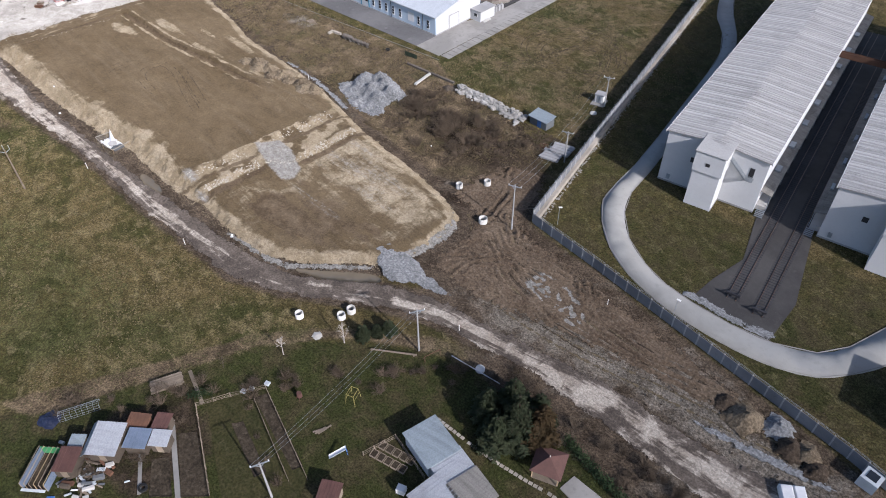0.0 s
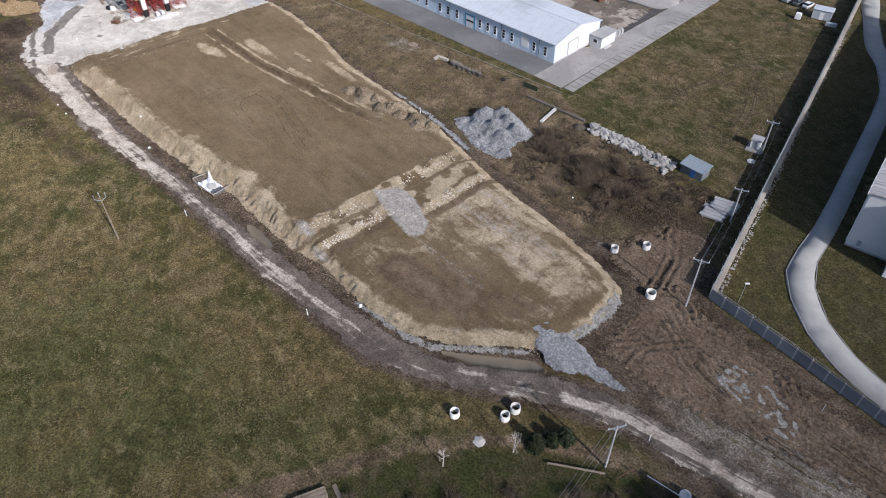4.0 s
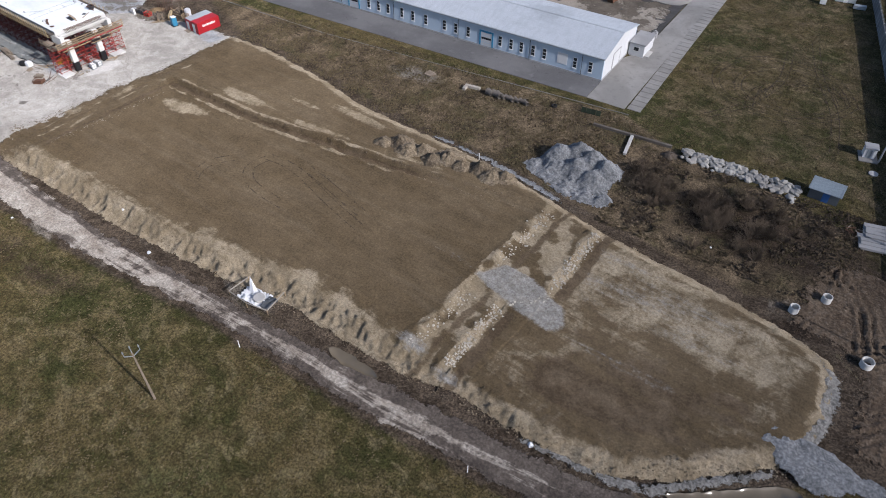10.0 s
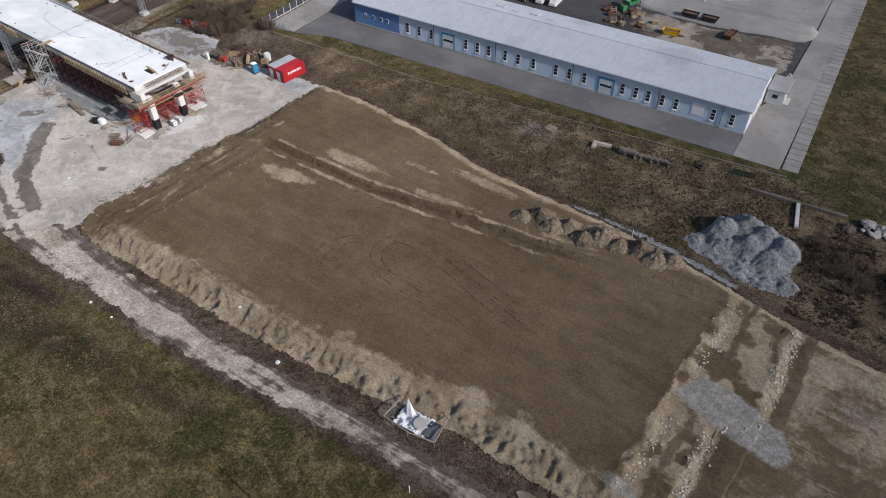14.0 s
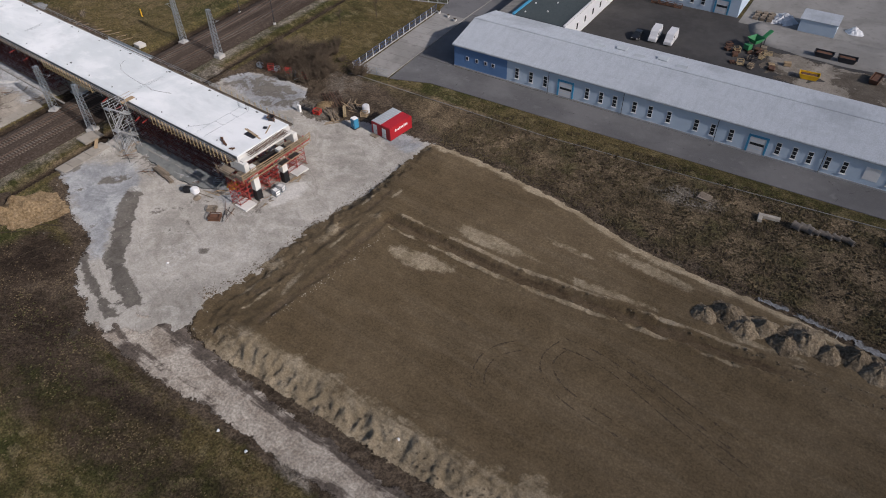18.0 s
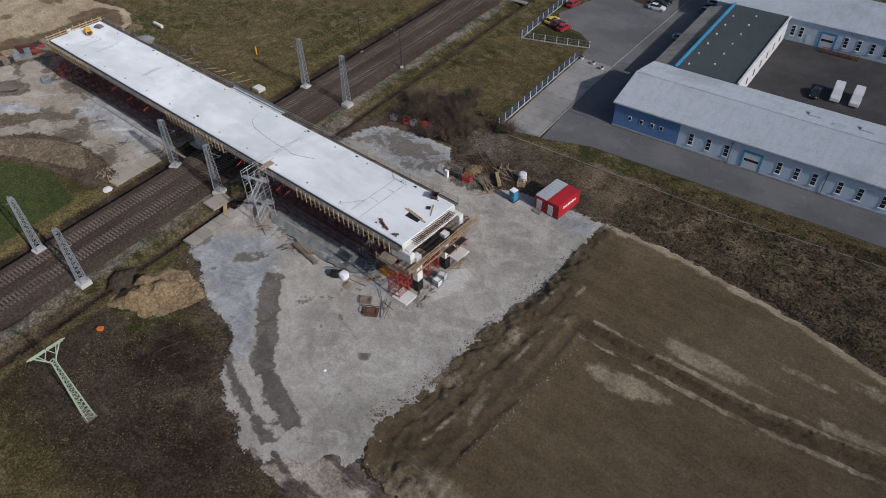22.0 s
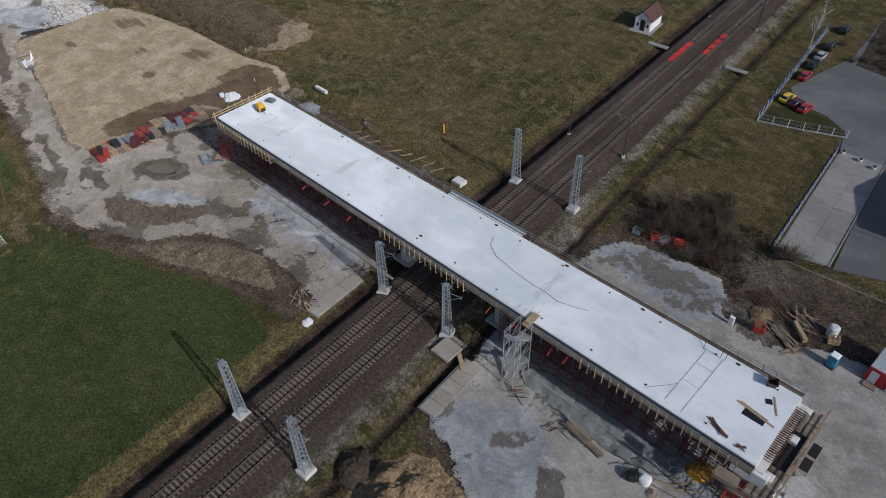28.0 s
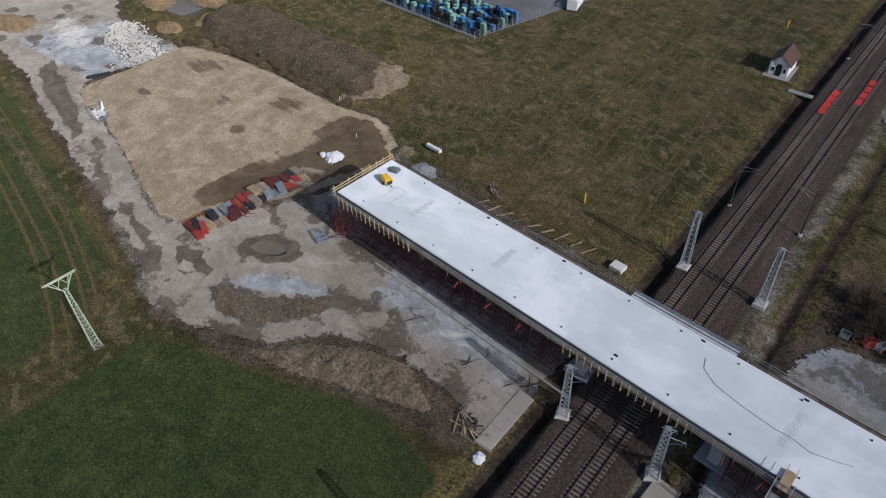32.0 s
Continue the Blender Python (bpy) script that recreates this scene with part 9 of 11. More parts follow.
# concrete pipes along the verge
for k in range(9):
    big = k < 3
    r = .62 if big else .42
    t = thing("concrete_pipe", "weathered brown-grey concrete pipe lying in the grass", "pipe", (-141.2 + k * 1.05 + (.3 if big else 0), 111.5 + .1 * k, r), 70 + 14 * math.sin(k * 2.1), "concrete pipes")
    m = Mesh().ring((0, 0, 0), r - .1, r, 1.4, 16).moved(Matrix.Rotation(radians(90), 4, "X"))
    part("pipe", m, "old_pipe", t)
    part("socket", Mesh().ring((0, 0, 0), r - .1, r + .1, .25, 16).moved(Matrix.Rotation(radians(90), 4, "X")), "old_pipe", t)
solid("angle_block", Mesh().box(-1.7, -.35, 0, 1.7, .35, .6, .05).box(-1.7, -1.6, 0, -1.0, -.35, .6, .05), "old_slab", "weathered concrete angle block", "block", at=(-144.6, 111.6, 0), turn=8)
bundle("pallet_stack", (-155.2, 111.4, .05), 2.0, -12, "old_timber", "low stack of grey boards", "timber stack", 6, 3, .3, .1, 71)
solid("tyre", Mesh().ring((0, 0, 0), .35, .6, .3, 16), "rubber", "old tyre in the weeds", "tyre", at=(-127.0, 114.5, 0))
for k in range(4):
    solid("hoarding", Mesh().box(0, -.03, 0, .9, .03, 1.2).box(-.05, -.05, 0, .05, .05, 1.4), "shed_green", "short dark green fence panel", "fence panel", "fence panels", at=(-121.5 + k * 1.0, 115.6 + .1 * k, 0), turn=8)
kb = thing("concrete_footing", "long cracked concrete footing beam with a cross beam", "footing", (0, 0, 0))
part("beam", Mesh().beam((-117.5, 112.4, .3), (-102.0, 113.2, .3), .5, .5), "old_pipe", kb)
part("beam", Mesh().beam((-109.6, 112.7, .3), (-108.6, 106.2, .3), .6, .4), "concrete", kb)
# low kerb wall along the drive verge
structure("verge_wall", Mesh().beam((-234, 114.4, .06), (-187, 114.2, .06), .1, .12).beam((-187, 114.2, .06), (-160, 116, .06), .1, .12).beam((-160, 116, .06), (-113, 119.6, .06), .1, .12), "slab", "low grey kerb wall along the verge", "kerb")

# the bank of quarry stones and its shed
_st = [stone_mesh(k, 1.0) for k in range(9)]
for me in _st:
    me.materials.append(MAT["rock"])
rk = thing("boulder_bank", "long bank of pale grey quarry boulders", "boulders", (0, 0, 0))
rng = random.Random(12)
for k in range(280):
    f = rng.random()
    x = -99.8 + 20.8 * f
    y = 113.0 - 1.4 * f + rng.gauss(0, .85) - .3
    s = rng.uniform(.35, .95) * rng.choice((.7, 1, 1))
    o = part("boulder", _st[k % 9], "rock", rk)
    o.matrix_basis = pose(x, y, .25 + max(0, .9 - abs(y - 112.4) * .8) * rng.uniform(.3, 1), rng.uniform(-30, 30), rng.uniform(-30, 30), rng.uniform(0, 360)) @ Matrix.Diagonal((s, s, s, 1))
sh = thing("tin_shed", "small lean-to shed with a pale corrugated roof", "shed", (-75.0, 113.2, 0), -3)
part("wall", Mesh().box(-2.4, -1.4, 0, 2.4, 1.4, 2.0), "grey_tarp", sh)
part("door", Mesh().box(-.2, -1.46, 0, .9, -1.4, 1.8), "blue", sh)
rf = Mesh().add([(-2.7, -1.8, 2.0), (2.7, -1.8, 2.0), (2.7, 1.6, 2.5), (-2.7, 1.6, 2.5), (-2.7, -1.8, 2.1), (2.7, -1.8, 2.1), (2.7, 1.6, 2.6), (-2.7, 1.6, 2.6)], [(3, 2, 1, 0), (4, 5, 6, 7), (0, 1, 5, 4), (1, 2, 6, 5), (2, 3, 7, 6), (3, 0, 4, 7)])
rp = part("roof", rf, "roof_tin", sh, "pale corrugated roof")
for k in range(8):
    part("rib", Mesh().beam((-2.5 + k * .71, -1.8, 2.12), (-2.5 + k * .71, 1.6, 2.62), .1, .06), "roof_tin", rp)
bundle("slab_stack", (-65.5, 107.6), 4.5, 12, "plinth", "stacks of grey slabs in the weeds", "slabs", 4, 3, .9, .2, 73)
bundle("slab_stack", (-66.0, 104.6), 4.0, 12, "plinth", "stacks of grey slabs in the weeds", "slabs", 4, 2, .9, .2, 74)
litter("scrap_heap", (-68.6, 106.2), 1.4, 16, ("rust", "old_timber"), "rusty scrap heap among the weeds", "scrap", 75, (.8, 2.2), .15, 0, 60)
ks = thing("kiosk", "small white transformer kiosk on a slab", "kiosk", (-70.6, 130.3, 0), 12)
part("cabin", Mesh().box(-1.0, -.9, .15, 1.0, .9, 2.1, .04), "white", ks)
part("roof", Mesh().box(-1.2, -1.1, 2.1, 1.2, 1.1, 2.3, .05), "plinth", ks)
part("door", Mesh().box(-.6, -.95, .2, .2, -.9, 1.9), "galv", ks)
part("slab", Mesh().box(-1.6, -2.2, 0, 1.6, 1.4, .15), "slab", ks)
solid("manhole_cover", Mesh().tube((0, 0, 0), (0, 0, .2), .8, n=16), "concrete", "concrete manhole cover in the grass", "manhole", at=(-68.8, 124.9, 0))


def wood_pole(x, y, h, turn, arm=True, mat="plinth"):
    t = thing("power_pole", "grey concrete power pole with a crossarm" if arm else "weathered timber power pole with an upright trident bracket", "power pole", (x, y, 0), turn, "power poles")
    part("pole", Mesh().tube((0, 0, -.3), (0, 0, h), .17, .10, 10), mat, t)
    if not arm:
        part("bracket", Mesh().beam((0, 0, h - .7), (-.95, 0, h - .1), .09).beam((0, 0, h - .7), (.95, 0, h - .1), .09).beam((-.95, 0, h - .15), (-.95, 0, h + .5), .08).beam((.95, 0, h - .15), (.95, 0, h + .5), .08).beam((0, 0, h - .2), (0, 0, h + .9), .08), "galv", t)
        for s, k in ((-.95, .5), (0, .9), (.95, .5)):
            part("insulator", Mesh().tube((s, 0, h + k), (s, 0, h + k + .3), .09, .06, 8), "galv", t)
    if arm:
        part("crossarm", Mesh().box(-1.25, -.06, h - .45, 1.25, .06, h - .3).beam((-.6, 0, h - .4), (0, 0, h - 1.1), .06).beam((.6, 0, h - .4), (0, 0, h - 1.1), .06), "galv", t)
        for s in (-1.15, 0, 1.15):
            part("insulator", Mesh().tube((s, 0, h - .3), (s, 0, h - .02), .07, .05, 8), "white", t)
    return t


wood_pole(-50.2, 47.6, 9.8, 60)
wood_pole(-57.6, 80.5, 10.6, 20)
wood_pole(-139.5, 23.0, 9.5, 70, False, "old_timber")
wood_pole(-62.7, 104.8, 7.8, 20)
wood_pole(-68.6, 129.2, 7.9, 20)
wood_pole(-47.5, 16.5, 9.0, 65)


def wires(p, q, pa, qa, sag=.8, n=10):
    m = Mesh()
    for k in (-1.15, 0, 1.15):
        a = Vector((p[0] + k * math.cos(radians(pa)), p[1] + k * math.sin(radians(pa)), p[2]))
        b = Vector((q[0] + k * math.cos(radians(qa)), q[1] + k * math.sin(radians(qa)), q[2]))
        prev = a
        for i in range(1, n + 1):
            f = i / n
            c = a.lerp(b, f) - Vector((0, 0, sag * 4 * f * (1 - f)))
            m.tube(prev, c, .013, n=4, caps=False)
            prev = c
    solid("overhead_wires", m, "galv", "three thin overhead wires between power poles", "wire", "overhead wires")


wires((-50.2, 47.6, 9.8), (-47.5, 16.5, 9.0), 60, 65)
wires((-57.6, 80.5, 10.6), (-62.7, 104.8, 7.8), 20, 20)
wires((-62.7, 104.8, 7.8), (-68.6, 129.2, 7.9), 20, 20)
for x, y in ((-33.4, 76.2), (-48.2, 55.0), (-136.2, 35.0), (-100.0, 36.0), (-130.5, 90.4), (-343, 100), (-356, 108)):
    solid("stake", Mesh().box(-.04, -.04, 0, .04, .04, 1.5).box(-.05, -.05, 1.3, .05, .05, 1.5), "white", "thin white timber setting-out stake", "stake", "stakes", at=(x, y, 0))
litter("sawhorse", (-184.6, 43.7), .6, 5, ("old_timber",), "broken timber trestle on the bank", "trestle", 81, (1.6, 2.6), .12, 50, 50)
litter("plank", (-376, 71.3), .4, 3, ("bark",), "dark posts on the bank", "planks", 82, (2, 3), .18, 75, 4)
for x, y, s in ((-162.0, 41.0, .35), (-172.6, 44.9, .25), (-95.4, 43.3, .4), (-188.0, 34.3, .2), (-193.0, 34.6, .2), (-87.5, 89.7, .45), (-222.0, 52.0, .3)):
    crumpled("litter_bag", (x, y, pad_height(np.array([x]), np.array([y]))[0] if 42.5 < y < 46 else .05), s, s * .8, "sheet", "scrap of white plastic", "litter", int(-x))

# tipped heaps
GMOUND = [(-123.6, 94), (-121, 98.6), (-120, 102.4), (-117.2, 104.6), (-114.7, 103.6), (-111.6, 103.6), (-109.3, 102.4), (-106.6, 101.6), (-106.1, 98.4), (-106.6, 94.2), (-104.6, 92), (-106, 89.6), (-108.9, 88.9), (-113, 89), (-117, 90.4)]
GCONES = ((-118.4, 99.0, 2.5, 3.6), (-115.2, 100.8, 2.9, 3.9), (-112.2, 99.6, 2.7, 3.8), (-109.3, 98.6, 2.5, 3.6), (-114.0, 97.2, 2.0, 3.6), (-110.4, 95.8, 1.6, 3.2), (-117.4, 96.4, 1.2, 2.8))


def gmound_height(X, Y):
    z = 0.32 * np.clip(signed(GMOUND, X, Y) / 1.2, 0, 1) + 0 * X
    for cx, cy, h, r in GCONES:
        z = np.maximum(z, 0.25 + 1.2 * h * np.clip(1 - np.hypot(X - cx, Y - cy) / r, 0, 1) ** 0.9)
    f = np.clip(signed(GMOUND, X, Y) / 0.8, 0, 1)
    scraped = np.clip((94.5 - Y + (X + 114) * 0.25) / 2, 0, 1)
    return z * f + f * (0.28 * grain(X, Y, 1.3, 31) + 0.16 * grain(X, Y, 0.5, 32)) + f * scraped * 0.12 * grain(X * .25 + Y * .1, Y * 1.4 - X * .5, 0.8, 33) + .02


sheet("gravel_mound", ragged(GMOUND, .8, .3, 91), "crushed", gmound_height, .28, {}, "big tipped heap of blue-grey crushed stone, dug away at its foot", "stone heap", .2, "")
for k, (x, y) in enumerate(((-147.4, 83.6), (-144.6, 85.4), (-142.0, 83.8), (-139.4, 85.6), (-136.6, 84.2), (-134.2, 86.0), (-131.0, 85.0), (-127.8, 86.0), (-125.0, 85.4), (-122.6, 86.2))):
    z = float(pad_height(np.array([x]), np.array([y]))[0])
    heap("soil_mound", (x, y, z - .15), 2.4 + .5 * (k % 3), 1.5 + .4 * (k % 2), ("pale_loam", "soilheap", "pale_loam")[k % 3], "tipped heap of brown loam and stones", "soil heap", 93 + k, .9, 26, k * 40, group="tipped heaps")
heap("gravel_mound", (-135.0, 80.6, 1.0), 2.2, .5, "crushed", "small heap of pale stone by the trench", "stone heap", 103, .4)
for k, (x, y, r, h, mt) in enumerate(((-6.5, 70.6, 3.4, 2.0, "soilheap"), (-2.2, 72.4, 2.6, 1.4, "crushed"), (0.6, 70.2, 2.4, 1.8, "mud"), (2.6, 71.2, 2.2, 1.5, "soilheap"), (4.6, 69.0, 2.0, 1.2, "mud"), (-9.5, 71.5, 2.0, 1.0, "mud"))):
    heap("soil_mound", (x, y, 0), r, h, mt, "tipped heap of soil and stone beside the lane", "soil heap", 110 + k, .45, 26, k * 50, group="tipped heaps")
sheet("gravel_berm", ragged([(-14, 64.6), (-6, 65), (2, 66.2), (8, 67.4), (8, 68.8), (-2, 67.6), (-10, 66)], .9, .4, 117), "crushed", lambda X, Y: .12 + .12 * wavy(X, Y, 1.0, 1.0), .8, {}, "windrow of grey crushed stone along the lane", "gravel")
wt2 = thing("tarped_stack", "stack under pale sheeting beside the lane", "stack", (3.6, 63.4, 0), 35)
part("cover", Mesh().box(-1.6, -1.2, 0, .1, 1.2, 1.2, .15), "sheet", wt2)
part("cover", Mesh().box(.3, -1.1, 0, 1.8, 1.3, 1.0, .15), "sheet", wt2)
cbn = thing("gate_cabin", "small blue-grey cabin with a roof window by the wall", "cabin", (10.4, 72.2, 0), -8)
part("body", Mesh().box(-1.2, -1.2, 0, 1.2, 1.2, 2.0, .04), "cont_roof", cbn)
part("roof_window", Mesh().box(-.7, -.7, 2.0, .7, .7, 2.08), "glass", cbn)

# scattered stones: rows of white rubble on the step between the platforms, along the trench and the far heap
def scatter(name, n, place, size, mat, label, cat, seed):
    rng = random.Random(seed)
    vs, fs = [], []
    base = [stone_mesh(200 + k, 1.0) for k in range(4)]
    geo = [([v.co.copy() for v in b.vertices], [tuple(p.vertices) for p in b.polygons]) for b in base]
    for b in base:
        bpy.data.meshes.remove(b)
    spots = [place(rng) for _ in range(n)]
    if spots[0][2] is None:
        on = pad_height(np.array([p[0] for p in spots]), np.array([p[1] for p in spots]))
        spots = [(p[0], p[1], float(z)) for p, z in zip(spots, on)]
    for k, (x, y, z) in enumerate(spots):
        s = rng.uniform(*size)
        rot = Euler((rng.uniform(-.6, .6), rng.uniform(-.6, .6), rng.uniform(0, 6.28))).to_matrix()
        gv, gf = geo[k % 4]
        o = len(vs)
        vs += [tuple(rot @ v * s + Vector((x, y, z + s * .35))) for v in gv]
        fs += [tuple(i + o for i in f) for f in gf]
    me = bpy.data.meshes.new(name)
    me.from_pydata(vs, [], fs)
    whole(me)
    me.materials.append(MAT[mat])
    return tagged(new(name, me), label, cat, "", "stuff")


def row_place(rng):
    while True:
        y = rng.uniform(47, 82)
        if not 59.8 < y < 68.2 or rng.random() < .12:
            break
    second = rng.random() < .72
    x = (float(bench_edge(np.array([y]))[0]) + .2 if second else -114.2) + .10 * (y - 60) + rng.gauss(0, .42 if second else .6)
    return x, y, None


def trench_place(rng):
    k = rng.randrange(len(TRENCH) - 1)
    a, b, f = TRENCH[k], TRENCH[k + 1], rng.random()
    x, y = a[0] + (b[0] - a[0]) * f + rng.gauss(0, .3), a[1] + (b[1] - a[1]) * f + rng.choice((-1, 1)) * rng.gauss(1.1, .25)
    return x, y, None


def west_trench_place(rng):
    f = rng.random()
    x, y = -196.2 - 3.4 * f + rng.gauss(1.0, .35), 74 - 24 * f
    return x, y, None


scatter("step_rubble", 620, row_place, (.06, .24), "step_stone", "pale rubble stones on the step between the platforms", "rubble", 1)
scatter("trench_stones", 260, trench_place, (.06, .2), "soilheap", "clods and stones along the trench", "stones", 2)
scatter("trench_stones", 90, west_trench_place, (.05, .13), "pale_rock", "pale stones along a shallow cut", "stones", 3)


def crest_place(rng):
    x = rng.uniform(-208, -68)
    y = 43 + abs(rng.gauss(0, 1.4))
    if x > -88:
        y += (x + 88) * .62
    return x, y, None


scatter("bank_clods", 2200, crest_place, (.04, .15), "pale_loam", "clods of dry loam on the bank", "clods", 4)


def yard_edge_place(rng):
    pts = [(-212.4, 49.6), (-210.2, 56), (-208.8, 64.4), (-208.4, 72.7), (-205.6, 85), (-205, 92.6)]
    k = rng.randrange(len(pts) - 1)
    f = rng.random()
    x, y = pts[k][0] + (pts[k + 1][0] - pts[k][0]) * f + rng.gauss(.5, .8), pts[k][1] + (pts[k + 1][1] - pts[k][1]) * f
    return x, y, None


scatter("yard_edge_clods", 900, yard_edge_place, (.04, .16), "soilheap", "lumps of soil along the yard edge", "clods", 5)
scatter("rubble_heap", 1700, lambda r: ((lambda f, g: (-430 + 25 * f, 99.5 - 6 * f + g * 4.2, max(0, 1.1 - abs(g) * .7) * .9))(r.random(), r.gauss(0, .6))), (.10, .40), "cobble", "long heap of broken white stone", "stone heap", 6)
def west_yard_place(r):
    return r.uniform(-336, -284), r.uniform(66, 88), .05


scatter("field_edge_clods", 700, lambda r: ((lambda f: (-318 + 26 * f + r.gauss(0, 1.6), 53.5 + 9 * f + r.gauss(0, 2.0), .12))(r.random())), (.04, .17), "soilheap", "clods of soil along the field edge", "clods", 47)
scatter("yard_stones", 900, west_yard_place, (.03, .12), "rock", "loose stones on the working area", "stones", 7)
scatter("wall_foot_rubble", 700, lambda r: ((lambda f: (-54.9 - 24.4 * f + r.gauss(.15, .25), 86 + 115 * f, .02 + r.random() * .3))(r.random())), (.08, .26), "rock", "rubble heaped along the boundary wall", "rubble", 8)
scatter("mud_clods", 400, lambda r: (r.uniform(-66, 8), r.uniform(63, 80), 0), (.05, .2), "mud", "clods of churned mud", "clods", 9)
scatter("yard_stones", 500, lambda r: (r.uniform(-256, -208), r.uniform(42, 100), .05), (.03, .12), "rock", "loose stones on the gravel yard", "stones", 10)

# loose things along the foot of the falsework
for k, (x, y, n, sd) in enumerate(((74, -10.4, 8, 5), (82, -11.2, 10, 30), (91, -9.6, 8, 60), (22, -10.2, 9, 20), (33, -11.4, 8, 50), (41, -9.4, 9, 10))):
    w = on_bridge(x, y).translation
    litter("scaffold_tubes", (w.x, w.y), 1.5, n, ("galv", "rust", "old_timber", "dark_steel"), "loose tubes and boards beside the falsework", "scaffold parts", 600 + k, (.8, 3.0), .09, sd, 35)


# ---------------------------------------------------------------- vehicles
def paint(name, c):
    n = Nodes(name)
    f = n.noise(3, 3)
    n.p.inputs["Coat Weight"].default_value = 0.5
    return n.done(n.mix(n.step(f, .4, .7, 0, .3), c, tuple(k * .8 for k in c)), 0.35, 0.1, 0.5)


CAR_PAINT = {k: paint(k + "_car_paint", c) for k, c in {"white": (.72, .72, .72), "silver": (.38, .40, .42), "grey": (.12, .13, .14), "black": (.018, .018, .02), "red": (.38, .025, .03), "yellow": (.65, .47, .04), "maroon": (.10, .02, .03), "blue": (.10, .15, .25), "dark_green": (.02, .05, .045)}.items()}


def loft(sections):
    """A body from cross-sections along x: each (x, half width at sill, half width at roof, z low, z high)."""
    m = Mesh()
    for x, a, b, z0, z1 in sections:
        m.v += [(x, -a, z0), (x, a, z0), (x, a * 1.02, (z0 + z1) / 2), (x, b, z1), (x, -b, z1), (x, -a * 1.02, (z0 + z1) / 2)]
    n = len(sections)
    for k in range(n - 1):
        m.f += [(k * 6 + i, (k + 1) * 6 + i, (k + 1) * 6 + (i + 1) % 6, k * 6 + (i + 1) % 6) for i in range(6)]
    m.f += [tuple(range(6)), tuple(reversed(range((n - 1) * 6, n * 6)))]
    return m


def car(x, y, turn, colour, label, van=False, long=0.0):
    t = thing("van" if van else "car", label, "van" if van else "car", (x, y, .03), turn, "vans" if van else "parked cars")
    mt = CAR_PAINT[colour]
    if van:
        L = 2.7 + long
        part("body", loft([(-L, .9, .82, .35, 2.35), (-L + .1, .98, .86, .3, 2.5), (L - 1.9, .98, .86, .3, 2.5), (L - 1.45, .98, .84, .3, 2.35), (L - .75, .98, .86, .3, 1.4), (L - .05, .92, .8, .32, 1.05), (L, .85, .7, .4, .8)]), mt, t)
        part("windscreen", loft([(L - 1.50, .86, .76, 1.55, 2.33), (L - .86, .90, .80, 1.40, 1.52)]), "glass", t)
        for s in (-1, 1):
            part("side_window", Mesh().box(L - 2.1, s * .95 - .03, 1.45, L - 1.5, s * .95 + .03, 2.1), "glass", t)
            part("headlight", Mesh().box(L - .25, s * .7 - .15, .75, L - .02, s * .7 + .15, .95), "white", t)
        wx, r = (-L + .95, L - .95), .34
    else:
        part("body", loft([(-2.1, .72, .65, .35, .85), (-2.0, .86, .8, .25, .95), (-1.0, .88, .84, .2, .98), (1.0, .88, .84, .2, .95), (1.9, .84, .76, .22, .78), (2.1, .7, .6, .32, .62)]), mt, t)
        part("cabin", loft([(-1.75, .78, .6, .92, 1.0), (-1.25, .8, .62, .92, 1.42), (.15, .8, .62, .92, 1.45), (.95, .78, .64, .92, .98)]), "glass", t, "dark glazed cabin")
        part("roof", loft([(-1.3, .6, .52, 1.40, 1.45), (.1, .62, .54, 1.43, 1.49)]), mt, t)
        for s in (-1, 1):
            part("headlight", Mesh().box(1.85, s * .6 - .16, .55, 2.06, s * .6 + .14, .7), "white", t)
            part("tail_light", Mesh().box(-2.1, s * .65 - .12, .65, -2.02, s * .65 + .1, .8), "red", t)
        wx, r = (-1.3, 1.3), .31
    for a in wx:
        for s in (-1, 1):
            w = part("wheel", Mesh().tube((a, s * .86 - .1, r), (a, s * .86 + .1, r), r, n=14), "rubber", t)
            part("rim", Mesh().tube((a, s * .86 - .11, r), (a, s * .86 + .11, r), r * .6, n=10), "galv", w)
    return t


car(-182.9, 163.8, -86, "white", "white delivery van parked in the courtyard", True)
car(-179.2, 163.9, -88, "white", "white delivery van parked in the courtyard", True)
car(-186.6, 162.2, -90, "black", "dark car in the shade of the hall")
car(-244.2, 160.6, 78, "red", "red hatchback by the blue fence")
car(-246.3, 161.6, 78, "maroon", "dark red estate car by the fence")
car(-248.4, 162.4, 78, "yellow", "yellow small car by the fence")
car(-248.6, 173.8, 86, "red", "red car with a pale bonnet")
car(-248.8, 179.6, 86, "black", "black car by the fence")
car(-248.8, 185.0, 86, "silver", "silver car by the fence")
car(-248.6, 191.0, 86, "black", "black car by the fence")
car(-248.4, 201.5, 86, "black", "black car by the fence")
car(-230.0, 183.2, 3, "white", "white small car in the car park row")
for k, c in enumerate(("black", "black", "red", "white", "grey", "black", "grey", "white")):
    car(-230.2 + .1 * (k % 3), 186.0 + k * 2.65, 3, c, "%s car in the car park row" % c)
for k, (y, c) in enumerate(((170.4, "silver"), (187.8, "grey"), (190.6, "black"), (193.4, "silver"), (196.3, "blue"))):
    car(-218.6, y, 3, c, "%s car beside the lean-to" % c)
for x, c in ((-98.0, "silver"), (-95.0, "grey"), (-92.2, "white")):
    car(x, 204.6, 85, c, "%s car behind the meadow" % c)
cab = thing("cabin", "grey cabin by the boundary wall", "cabin", (-86.6, 200.5, 0), 12)
